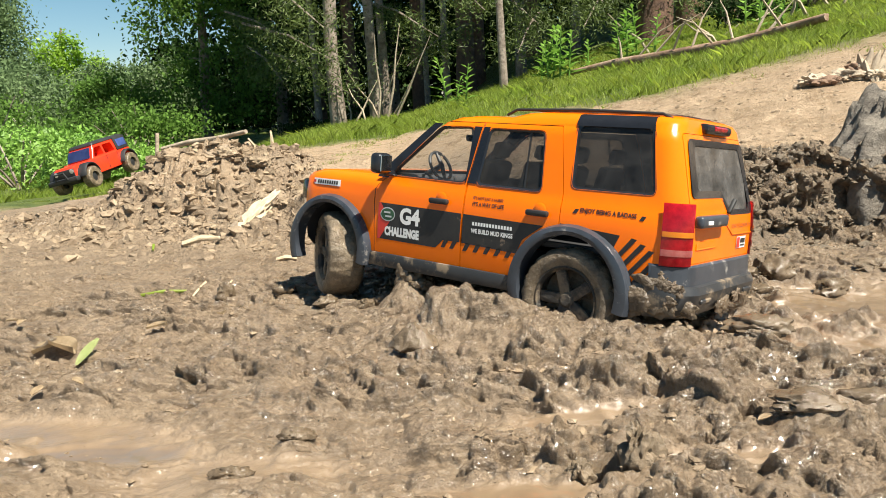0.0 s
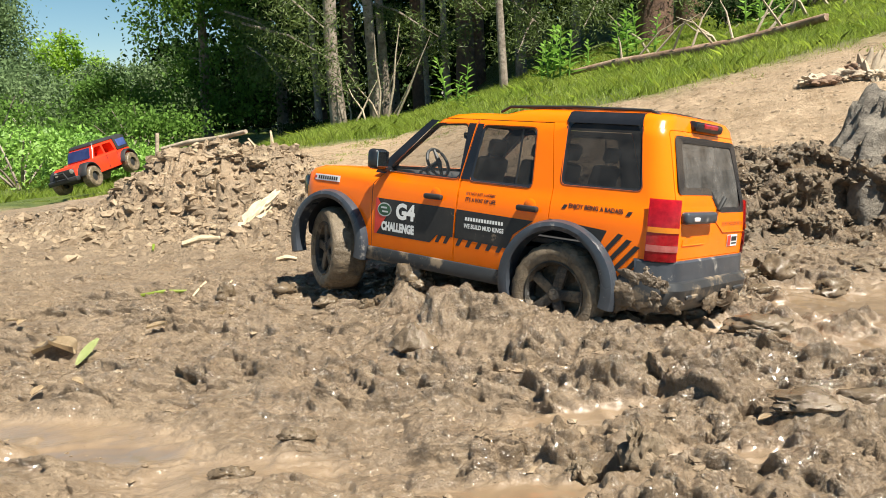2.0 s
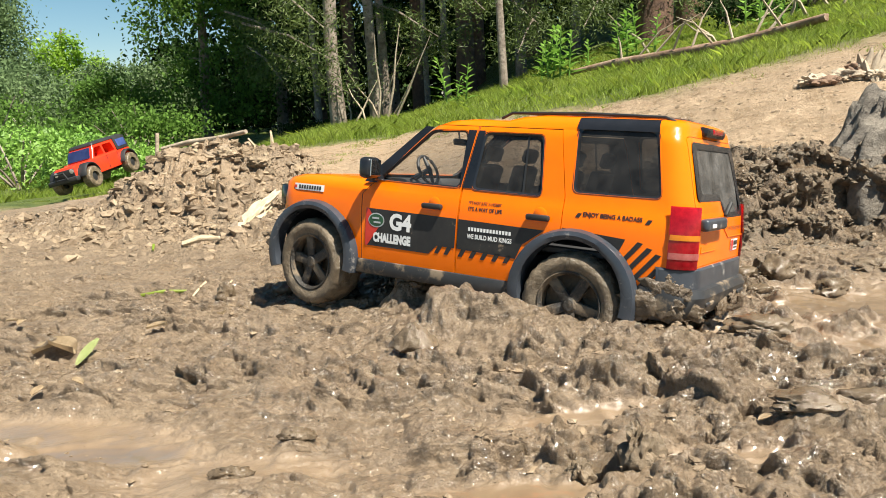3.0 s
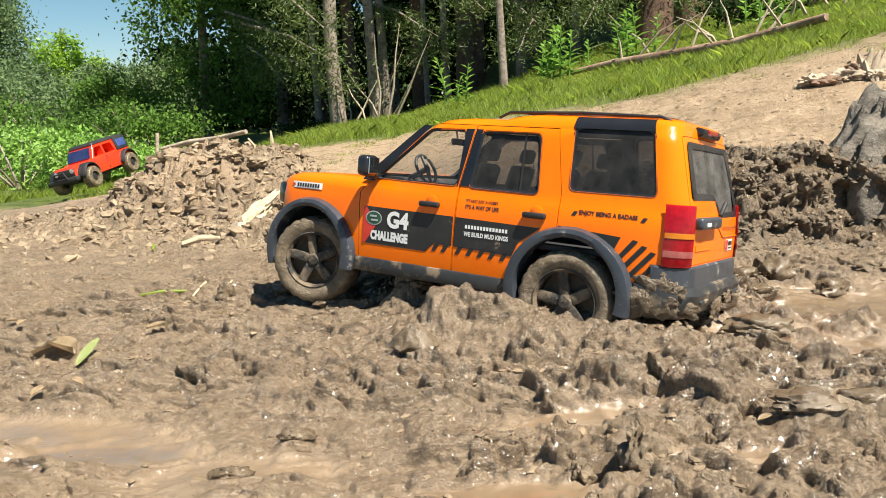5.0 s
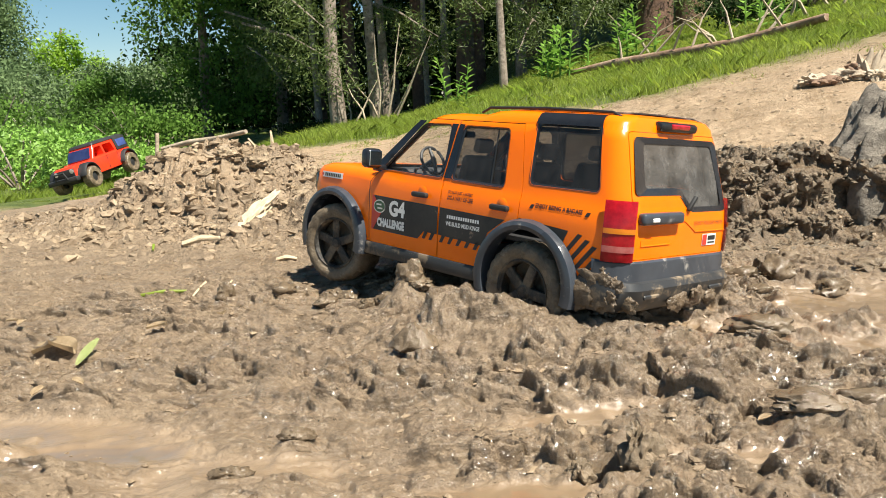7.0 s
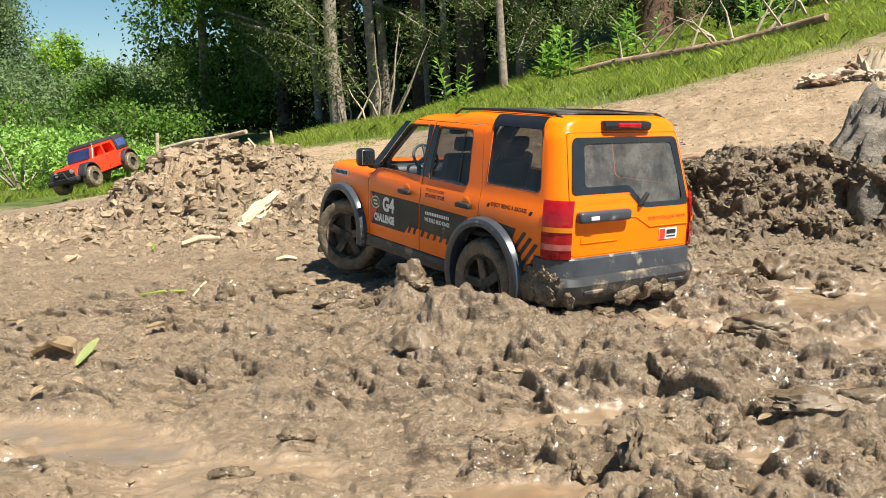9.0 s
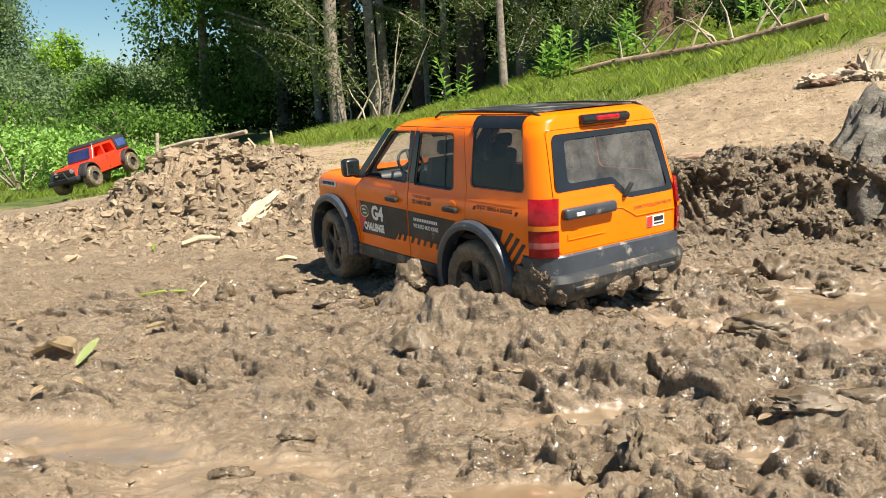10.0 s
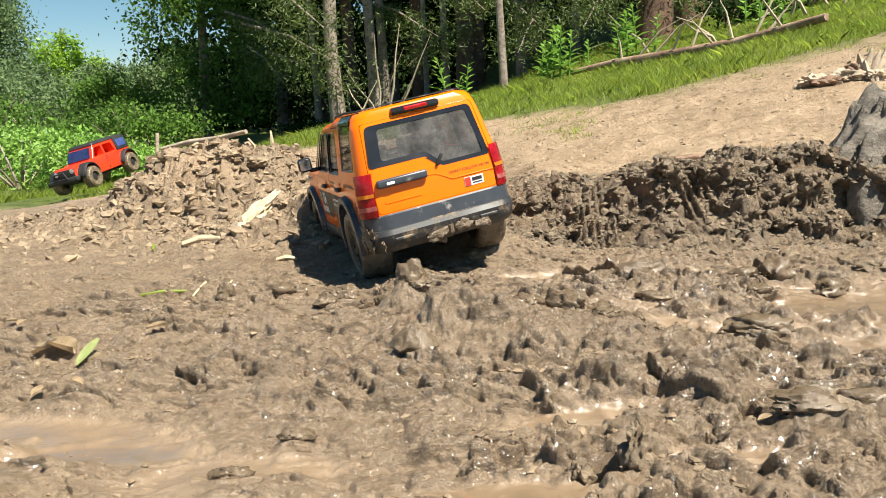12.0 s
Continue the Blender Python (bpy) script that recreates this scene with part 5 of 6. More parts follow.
# low boughs hanging into the clearing's edge
LEAFY = [
    ("leafy_tree", "broad-leaved tree thick with green leaves", (-2.75, 9.6, 0), 3.6, 0.14, [(-2.75, 9.6, 0.9, 0.75, 0.7, 0.85), (-2.45, 9.3, 1.9, 0.75, 0.7, 0.8), (-2.95, 9.8, 2.6, 0.9, 0.8, 0.9), (-2.35, 9.2, 0.7, 0.4, 0.4, 0.5)], 20000, 0.05, M_LEAF),
    # from here to the deep wood, shade is painted into the leaves
    ("leafy_tree", "broad-leaved tree with green leaves, shade put into their colour", (-1.95, 10.2, 0), 3.8, 0.15, [(-1.95, 10.2, 1.0, 0.7, 0.6, 0.95), (-1.7, 10.0, 2.2, 0.9, 0.7, 0.9), (-1.3, 10.4, 1.3, 0.6, 0.5, 0.8)], 17000, 0.052, M_LEAF_SHADED),
    ("leafy_tree", "broad-leaved tree with green leaves, shade put into their colour", (-0.6, 11.6, 0), 4.0, 0.15, [(-0.6, 11.6, 1.5, 1.0, 0.6, 1.0), (-0.9, 11.3, 2.6, 1.1, 0.7, 0.8)], 9000, 0.075, M_LEAF_SHADED),
    ("leafy_tree", "broad-leaved tree with green leaves, shade put into their colour", (1.4, 12.0, 0.3), 4.2, 0.15, [(1.4, 12.0, 1.7, 1.1, 0.6, 1.1), (0.4, 12.2, 1.6, 1.0, 0.6, 1.1)], 9000, 0.08, M_LEAF_SHADED),
    ("leafy_tree", "broad-leaved tree with green leaves, shade put into their colour", (3.6, 12.2, 0.6), 4.4, 0.15, [(3.6, 12.2, 2.1, 1.2, 0.6, 1.2), (2.6, 12.0, 2.0, 1.0, 0.6, 1.2), (5.0, 12.2, 2.3, 1.2, 0.6, 1.2), (6.6, 12.0, 2.4, 1.2, 0.6, 1.2)], 11000, 0.085, M_LEAF_SHADED),
    ("leafy_tree", "broad-leaved tree deep in the wood, shade put into its leaf colour", (-2.6, 14.0, 0), 4.4, 0.15, [(-2.6, 14.0, 1.2, 1.5, 0.6, 1.3), (-2.9, 14.2, 3.0, 1.5, 0.6, 1.0)], 5000, 0.16, M_LEAF_SHADED),
    ("leafy_tree", "broad-leaved tree deep in the wood, shade put into its leaf colour", (-0.2, 14.4, 0), 4.4, 0.15, [(-0.2, 14.4, 1.2, 1.6, 0.6, 1.3), (0.2, 14.6, 2.9, 1.6, 0.6, 1.0)], 5000, 0.16, M_LEAF_SHADED),
    ("leafy_tree", "broad-leaved tree deep in the wood, shade put into its leaf colour", (2.4, 14.4, 0.4), 4.6, 0.15, [(2.2, 14.4, 1.6, 1.6, 0.6, 1.4), (2.6, 14.6, 3.2, 1.6, 0.6, 1.0)], 5000, 0.16, M_LEAF_SHADED),
    ("leafy_tree", "broad-leaved tree deep in the wood, shade put into its leaf colour", (5.0, 14.4, 0.8), 4.8, 0.15, [(4.9, 14.4, 2.0, 1.6, 0.6, 1.5), (5.2, 14.6, 3.6, 1.6, 0.6, 1.0), (7.6, 14.4, 2.4, 1.7, 0.6, 1.6)], 7000, 0.16, M_LEAF_SHADED),
    ("willow_tree", "grey-green willow with soft drooping foliage", (-8.9, 16.0, -0.2), 4.2, 0.25, [(-8.9, 16.0, 1.3, 1.0, 0.9, 1.1), (-9.3, 16.2, 2.6, 1.3, 0.9, 1.0), (-8.25, 15.6, 1.0, 0.6, 0.6, 0.9), (-8.5, 15.8, 2.1, 0.6, 0.6, 0.55), (-8.75, 15.9, 2.9, 0.75, 0.7, 0.8), (-10.4, 16.0, 1.6, 1.2, 0.9, 1.5)], 44000, 0.07, M_WILLOW),
    ("poplar_tree", "young tree with bright yellow-green leaves", (-7.15, 15.6, -0.2), 2.1, 0.12, [(-7.15, 15.6, 1.25, 0.42, 0.4, 0.55), (-7.35, 15.6, 0.75, 0.5, 0.4, 0.5), (-6.75, 15.5, 1.05, 0.42, 0.4, 0.5), (-7.1, 15.5, 0.4, 0.45, 0.4, 0.4)], 14000, 0.065, M_LEAF_BRIGHT),
    ("willow_bush", "low grey-green willow bush", (-5.75, 14.2, -0.2), 1.2, 0.10, [(-5.75, 14.2, 0.62, 0.55, 0.5, 0.5), (-5.2, 14.0, 0.5, 0.55, 0.5, 0.5), (-6.2, 14.3, 0.35, 0.5, 0.4, 0.4), (-4.6, 13.6, 0.5, 0.5, 0.5, 0.55)], 18000, 0.06, M_WILLOW),
    ("leafy_tree", "distant tree with green leaves", (-7.4, 22.0, -0.2), 2.6, 0.15, [(-7.4, 22, 1.1, 0.8, 0.6, 0.75), (-6.6, 22, 0.9, 0.7, 0.6, 0.8)], 6000, 0.09, M_LEAF),
]
for k, (name, label, base, h, d, blobs, n, size, lm) in enumerate(LEAFY):
    b = (base[0], base[1], zt(base[0], base[1]) - 0.02)
    dz = b[2] - base[2]
    blobs = [(x, y, z + dz * 0.5, rx, ry, rz) for x, y, z, rx, ry, rz in blobs]
    tree(name, label, b, (b[0] + 0.1, b[1], b[2] + h), d, d * 0.3, blobs, n, size, lm, M_BARK, 500 + k, 0.55, 6, 0.15, 0.5, "tree" if "bush" not in name else "bush", spread=0.24)

# sunlit pine boughs hanging out of the wood
for k, (x, y, z, L, dx) in enumerate([(-1.02, 5.9, 0.62, 0.55, 0.9), (-0.95, 6.1, 0.42, 0.5, 0.8), (-0.98, 5.8, 0.86, 0.55, 0.6), (-0.25, 6.2, 0.80, 0.5, 0.7), (0.02, 6.6, 0.62, 0.5, -0.6), (0.95, 5.8, 0.95, 0.6, 0.5), (1.15, 5.7, 0.78, 0.55, -0.4), (1.30, 6.0, 1.0, 0.6, -0.7), (0.62, 6.4, 0.88, 0.5, 0.4), (0.72, 6.2, 0.66, 0.45, -0.3), (0.20, 6.0, 0.95, 0.5, 0.4), (-1.6, 7.5, 0.9, 0.6, 0.8), (-1.5, 7.2, 0.55, 0.5, 0.5), (1.85, 5.9, 0.85, 0.5, 0.4), (1.75, 6.1, 1.05, 0.5, -0.5)]):
    t = root("pine_bough", "drooping pine bough with sunlit green needles", "bough", "low boughs at the wood's edge")
    t.location = (x, y, z)
    rs = np.random.RandomState(820 + k)
    bm = bmesh.new()
    a, b = Vector((-dx * 0.5, 0.45, 0.25)), Vector((dx * 0.4, -0.25, -0.12))
    rod(bm, [a, a.lerp(b, 0.5) + Vector((0, 0, 0.05)), b], [0.012, 0.009, 0.003], 6)
    part("branch", bm, M_BARK, t)
    f = rs.rand(1700) ** 0.7
    pts = np.array(a)[None] * (1 - f)[:, None] + np.array(b)[None] * f[:, None] + rs.normal(size=(1700, 3)) * np.array([0.13, 0.12, 0.05]) * (0.4 + 0.8 * f)[:, None]
    part("needles", leaves("needles", pts, 0.036, M_NEEDLE, rs, 0.2), None, t)

# thicket closing the wood, the shade there put into its leaf colour
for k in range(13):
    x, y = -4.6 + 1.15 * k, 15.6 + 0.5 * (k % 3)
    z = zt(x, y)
    t = root("thicket_bush", "leafy bush deep in the wood, shade put into its leaf colour", "bush", "thicket in the wood")
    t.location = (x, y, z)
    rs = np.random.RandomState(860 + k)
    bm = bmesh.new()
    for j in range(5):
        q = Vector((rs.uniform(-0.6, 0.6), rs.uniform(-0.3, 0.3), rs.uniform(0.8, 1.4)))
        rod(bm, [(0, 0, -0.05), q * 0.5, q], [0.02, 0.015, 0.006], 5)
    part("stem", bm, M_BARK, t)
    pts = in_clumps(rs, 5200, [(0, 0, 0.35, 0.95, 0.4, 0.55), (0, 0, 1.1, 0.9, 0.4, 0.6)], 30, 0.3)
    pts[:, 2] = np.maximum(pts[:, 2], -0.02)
    part("foliage", leaves("foliage", pts, 0.11, M_LEAF_SHADED, rs, 0.6), None, t)

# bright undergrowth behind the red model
# last three shrubs are added, shade-coloured, to darken the gaps behind the log
for k, (x, y, w, h, lm, n, s, lab) in enumerate([(-2.05, 3.9, 0.45, 0.26, M_WEED, 9000, 0.024, "patch of bright green nettles"), (-2.6, 4.6, 0.6, 0.38, M_WEED, 11000, 0.028, "patch of bright green nettles"), (-1.75, 4.4, 0.4, 0.20, M_WEED, 8000, 0.024, "patch of bright green nettles"), (-3.2, 5.6, 0.7, 0.55, M_LEAF, 9000, 0.036, "leafy green waterside shrub"), (-2.2, 6.0, 0.6, 0.45, M_LEAF, 9000, 0.034, "leafy green waterside shrub"), (-4.6, 8.6, 1.0, 1.0, M_WILLOW, 10000, 0.042, "soft grey-green waterside shrub"), (-3.2, 8.0, 0.6, 0.75, M_LEAF, 9000, 0.036, "low green leafy shrub"), (-5.4, 9.5, 0.9, 1.3, M_WILLOW, 10000, 0.045, "soft grey-green waterside shrub"), (-1.0, 7.2, 0.5, 0.25, M_LEAF_SHADED, 4000, 0.03, "green shrub at the wood's edge, shade put into its colour"), (1.95, 5.3, 0.35, 0.30, M_LEAF_SHADED, 4000, 0.03, "green shrub at the wood's edge, shade put into its colour"), (2.45, 5.4, 0.45, 0.36, M_LEAF_SHADED, 5000, 0.03, "green shrub at the wood's edge, shade put into its colour"), (3.0, 5.5, 0.5, 0.40, M_LEAF_SHADED, 5000, 0.03, "green shrub at the wood's edge, shade put into its colour")]):
    z = zt(x, y)
    t = root("shrub", lab, "shrub")
    t.location = (x, y, z)
    rs = np.random.RandomState(700 + k)
    bm = bmesh.new()
    for j in range(7):
        a, r = rs.uniform(0, 6.28), w * rs.uniform(0.2, 0.7)
        q = Vector((math.cos(a) * r, math.sin(a) * r, h * rs.uniform(0.6, 1.0)))
        rod(bm, [(0, 0, -0.03), q * 0.5, q], [0.008, 0.006, 0.003], 5)
    part("stem", bm, M_BARK, t)
    pts = in_clumps(rs, n, [(0, 0, h * 0.45, w, w * 0.8, h * 0.55)], 30, 0.24)
    pts[:, 2] = np.maximum(pts[:, 2], 0.01)
    part("foliage", leaves("foliage", pts, s, lm, rs, 0.5), None, t)


def weed(x, y, h, n, seed, lean=0.0):
    """Upright stem with paired lance leaves."""
    rs = np.random.RandomState(seed)
    t = root("weed", "upright weed with pale green lance leaves", "weed", "weeds along the wood's edge")
    t.location = (x, y, zt(x, y))
    bm = bmesh.new()
    rod(bm, [(0, 0, -0.03), (lean * h * 0.4, 0, h * 0.5), (lean * h, 0, h)], [0.006, 0.005, 0.002], 5)
    part("stem", bm, M_WEED, t)
    cs = []
    for k in range(n):
        f = 0.15 + 0.85 * k / n
        a = k * 2.4 + rs.uniform(-0.4, 0.4)
        L = h * 0.34 * (1.15 - 0.75 * f) + 0.02
        d = np.array([math.cos(a), math.sin(a), 0.35 + 0.5 * f])
        d /= np.linalg.norm(d)
        s = np.cross(d, [0, 0, 1.0])
        s /= np.linalg.norm(s)
        p = np.array([lean * h * f, 0, h * f])
        cs.append([p, p + d * L * 0.45 + s * L * 0.17, p + d * L + [0, 0, -L * 0.2], p + d * L * 0.45 - s * L * 0.17])
    part("leaf_whorl", quads_mesh("leaf_whorl", np.array(cs), M_WEED), None, t)


rw = np.random.RandomState(11)
for k in range(15):
    weed(0.60 + 0.62 * rw.rand(), 4.35 + 0.5 * rw.rand(), rw.uniform(0.18, 0.34), 16, 900 + k, rw.uniform(-0.15, 0.15))
weed(0.07, 4.9, 0.30, 16, 930, -0.2)
weed(0.17, 4.8, 0.24, 14, 931, 0.1)
weed(0.12, 5.1, 0.18, 12, 932, 0.2)
for k in range(8):
    weed(1.3 + 0.9 * rw.rand(), 4.0 + 0.8 * rw.rand(), rw.uniform(0.15, 0.30), 12, 940 + k, rw.uniform(-0.2, 0.2))


def grass():
    """Blades over the turf, thicker away from the sand."""
    rs = np.random.RandomState(21)
    xs = np.concatenate([rs.uniform(-1.2, 2.6, 300000), rs.uniform(-2.6, -0.75, 45000)])
    ys = np.concatenate([1.9 + 4.6 * rs.rand(300000) ** 1.3, rs.uniform(2.2, 4.6, 45000)])
    h, sand, turf, pool = terrain(xs, ys)
    keep = rs.rand(len(xs)) < turf**1.5 * (0.25 + 0.75 * smooth(0.35, 0.6, fbm(xs, ys, 4, 3, 200)))
    # sparse tufts on the sand
    tuft = (fbm(xs, ys, 6, 2, 210) > 0.66) & (turf < 0.5) & (sand > 0.5) & (rs.rand(len(xs)) < 0.35)
    keep |= tuft
    keep &= ~((np.hypot(xs + 1.45, ys - 3.15) < 0.30) | (np.hypot(xs + 1.5, ys - 2.85) < 0.25))
    xs, ys, h = xs[keep], ys[keep], h[keep]
    n = len(xs)
    L = rs.uniform(0.014, 0.046, n) * (0.5 + 0.9 * fbm(xs, ys, 2.5, 2, 220)) * np.where(turf[keep] < 0.5, 0.45, 1.0) * (1 + 0.5 * smooth(3.0, 4.5, ys))
    a = rs.uniform(0, 6.28, n)
    w = 0.0007 + 0.0005 * rs.rand(n) + 0.00030 * ys
    lean = rs.normal(size=(n, 2)) * 0.33
    p = np.stack([xs, ys, h - 0.006], 1)
    s = np.stack([np.cos(a), np.sin(a), 0 * a], 1) * w[:, None] * 0.5
    d = np.stack([lean[:, 0], lean[:, 1], np.ones(n)], 1) * L[:, None]
    mid = p + d * 0.55
    tip = p + d + np.stack([lean[:, 0], lean[:, 1], -0.3 * np.hypot(lean[:, 0], lean[:, 1])], 1) * L[:, None] * 0.6
    c = np.stack([p - s, p + s, mid + s * 0.8, tip, mid - s * 0.8], 1)
    ob = new("grass", quads_mesh("grass", c, M_GRASS))
    tagged(ob, "sunlit yellow-green meadow grass on the slope", "grass", kind="stuff")


grass()


# ---- clods, wood and litter on the ground ----
def clod_template(seed, level=1):
    bm = bmesh.new()
    lump(bm, (0, 0, 0), 1.0, seed, (1, 0.8, 0.7), 1.0, level)
    v = np.array([p.co[:] for p in bm.verts])
    f = np.array([[q.index for q in t.verts] for t in bm.faces])
    bm.free()
    return v, f


def clods(name, label, pts, sizes, mat_, seed, flatten=0.75):
    """Many small lumps in one mesh, each resting half sunk."""
    rs = np.random.RandomState(seed)
    temps = [clod_template(seed + k) for k in range(7)]
    vs, fs, base = [], [], 0
    for (x, y, z), s in zip(pts, sizes):
        v, f = temps[rs.randint(7)]
        a = rs.uniform(0, 6.28)
        c, sn = math.cos(a), math.sin(a)
        k = s * rs.uniform(0.7, 1.3, 3) * [1.15, 1.0, flatten]
        q = v @ np.array(Euler(rs.uniform(0, 6.28, 3)).to_matrix()) * k
        q = np.stack([q[:, 0] * c - q[:, 1] * sn + x, q[:, 0] * sn + q[:, 1] * c + y, q[:, 2] + z - s * 0.25], 1)
        vs.append(q)
        fs.append(f + base)
        base += len(v)
    vs, fs = np.concatenate(vs), np.concatenate(fs)
    me = bpy.data.meshes.new(name)
    me.from_pydata(vs.tolist(), [], fs.tolist())
    me.materials.append(mat_)
    return tagged(new(name, me), label, "mud", kind="stuff")


def strew(n, seed, xr, yr, weight, lo, hi, power=2.5):
    rs = np.random.RandomState(seed)
    x, y = rs.uniform(*xr, n), rs.uniform(*yr, n)
    keep = rs.rand(n) < weight(x, y)
    x, y = x[keep], y[keep]
    h = terrain(x, y)[0]
    s = lo + (hi - lo) * rs.rand(len(x)) ** power
    return np.stack([x, y - bank_push(x, y, h), h], 1), s


def churned(x, y):
    pool = terrain(x, y, False)[3]
    return np.clip(0.6 + 0.6 * bell(x, y, 0.08, 0.74, 0.42, 0.15, -4) + 0.8 * bell(x, y, 0.18, 0.53, 0.32, 0.13), 0, 1) * (1 - 0.9 * pool) * smooth(0.38, 0.55, fbm(x, y, 9, 3, 300))


def on_heap(x, y):
    return np.clip(1.3 * bell(x, y, -0.445, 1.68, 0.26, 0.28, -8, 1.4) + 0.6 * bell(x, y, -0.75, 1.62, 0.4, 0.2, 8) + 0.7 * bell(x, y, -0.28, 1.42, 0.2, 0.16), 0, 1)


def on_bank(x, y):
    d = y - bank_line(x)
    return smooth(-0.07, 0.02, d) * (1 - smooth(0.17, 0.26, d)) * smooth(0.04, 0.14, x)


p, s = strew(24000, 1, (-0.7, 0.8), (0.38, 1.35), churned, 0.0007, 0.0045, 4)
clods("mud_crumbs", "crumbs of churned damp mud", p, s, M_CLOD, 31, 0.5)
p, s = strew(6000, 2, (-1.05, -0.05), (1.2, 2.1), on_heap, 0.0015, 0.015, 3.5)
clods("clay_crumbs", "pale dry clay lumps on the dug heap", p, s, M_CLAY, 41)
p, s = strew(11000, 3, (-1.05, -0.05), (1.15, 2.0), on_heap, 0.0015, 0.016, 3.5)
clods("mud_crumbs", "damp lumps on the dug heap", p, s, M_CLOD, 51)
p, s = strew(17000, 4, (0.02, 0.9), (1.0, 1.42), on_bank, 0.001, 0.0085, 3)
clods("mud_crumbs", "dark damp lumps on the cut bank", p, s, M_DAMP, 61)
p, s = strew(4500, 5, (-0.2, 1.2), (1.25, 2.1), lambda x, y: 0.5 * terrain(x, y, False)[1], 0.0012, 0.008, 4)
clods("sand_crumbs", "crumbs of dry sandy clay", p, s, M_CLAY, 71)


M_DARKCLOD = material("dark_wet_clod", [(0.10, 0.072, 0.046), (0.18, 0.132, 0.084), (0.29, 0.215, 0.14)], (0.1, 0.5), scale=60, bump=0.004, bump_scale=110)


def wet_lump(x, y, size, stretch, seed, turn, label, rough=0.42, mat_=None, sink=0.45, lift=0.0):
    bm = bmesh.new()
    lump(bm, (0, 0, 0), size, seed, stretch, rough, 4, turn)
    ob = thing("mud_clod", bm, mat_ or M_WETCLOD, label, "mud clod", "large mud clods", sharp=60)
    ob.location = (x, y, height(x, y) + size * stretch[2] * (1 - sink) * 0.6 + lift)


def cone_clod():
    """The folded wet blob with a pointed crown."""
    bm = bmesh.new()
    lump(bm, (0, 0, 0), 0.02, 8, (1, 0.8, 0.5), 0.25, 4)
    for v in bm.verts:
        k = max(0, v.co.z) / 0.010
        v.co.x *= 1 - 0.62 * min(1, k * 0.75)
        v.co.y *= 1 - 0.62 * min(1, k * 0.75)
        v.co.z *= 1.9 if v.co.z > 0 else 0.6
        v.co.z += 0.0012 * math.sin(9 * math.atan2(v.co.y, v.co.x))
    ob = thing("mud_clod", bm, M_WETCLOD, "wet pointed mud clod with shiny folds", "mud clod", "large mud clods", sharp=60)
    ob.location = (-0.029, 0.675, height(-0.029, 0.675) + 0.009)


cone_clod()
for args in ((0.255, 0.622, 0.020, (1.3, 0.8, 0.5), 12, -0.3, "smooth dark wet mud clod"), (0.235, 0.492, 0.015, (1.6, 0.8, 0.5), 14, -0.3, "dark wet slab of mud"), (0.275, 0.492, 0.016, (1.7, 0.7, 0.5), 15, -0.2, "dark wet slab of mud"), (-0.262, 0.93, 0.013, (0.9, 0.7, 1.1), 16, 0.4, "upright damp mud clod"), (0.229, 0.90, 0.022, (1.5, 0.7, 0.8), 17, 0.2, "dark wet mud clod"), (0.336, 0.905, 0.022, (1.5, 0.8, 0.8), 18, -0.3, "dark wet mud clod beside the pool"), (0.385, 0.90, 0.020, (1.2, 0.9, 0.9), 19, 0.5, "dark wet mud clod beside the pool"), (0.43, 0.86, 0.016, (1.4, 0.8, 0.7), 20, 0.5, "small wet mud clod"), (-0.195, 0.945, 0.012, (1.2, 0.8, 0.8), 23, 0.2, "small wet mud clod"), (-0.035, 0.83, 0.015, (1.0, 0.8, 1.2), 24, 0.1, "small wet mud clod"), (-0.105, 0.515, 0.009, (1.3, 0.8, 0.6), 27, 0.3, "small damp mud clod"), (-0.14, 0.47, 0.008, (1.5, 0.8, 0.6), 28, 0.0, "small damp mud clod"), (0.32, 0.79, 0.012, (1.3, 0.8, 0.6), 29, 0.3, "wet mud clod in the pool"), (0.215, 0.79, 0.012, (1.6, 0.7, 0.6), 30, -0.2, "small wet mud clod")):
    wet_lump(*args)
rc = random.Random(41)
for k in range(26):
    f = rc.random()
    x, y = (-0.135 + 0.13 * f, 0.90 + rc.uniform(-0.05, 0.05) - 0.06 * f) if k < 13 else (-0.03 + 0.26 * f, 0.765 - 0.06 * f + rc.uniform(-0.03, 0.02))
    wet_lump(x, y, rc.uniform(0.006, 0.013), (rc.uniform(1.0, 1.5), 0.85, rc.uniform(0.6, 1.1)), 70 + k, rc.uniform(-0.8, 0.8), "shiny wet lump of thrown-up mud", 0.5, M_WETCLOD, 0.45)
wet_lump(0.114, 0.452, 0.014, (0.8, 0.7, 1.2), 33, 0.2, "tall crumbling chunk of mud", 0.7, M_DARKCLOD, 0.3)
wet_lump(0.078, 0.452, 0.008, (0.9, 0.8, 1.0), 34, 0.9, "dark chunk of mud", 0.7, M_DARKCLOD, 0.3)
wet_lump(0.52, 0.93, 0.016, (1.4, 0.9, 0.7), 35, 0.2, "large clod of crumbling mud", 0.7, M_DARKCLOD, 0.6)
wet_lump(0.44, 1.0, 0.014, (1.4, 0.9, 0.7), 36, 0.7, "large clod of crumbling mud", 0.7, M_DARKCLOD, 0.6)
wet_lump(-0.545, 1.63, 0.022, (1.2, 0.9, 0.9), 37, 0.7, "grey boulder of dried mud on the heap", 0.45, M_CLOD, 0.3)
wet_lump(-0.42, 1.58, 0.017, (1.4, 0.9, 0.7), 38, 0.1, "pale boulder of dried clay on the heap", 0.5, M_CLAY, 0.3)
wet_lump(-0.36, 1.60, 0.018, (1.4, 0.9, 0.6), 39, 0.5, "pale boulder of dried clay on the heap", 0.5, M_CLAY, 0.3)


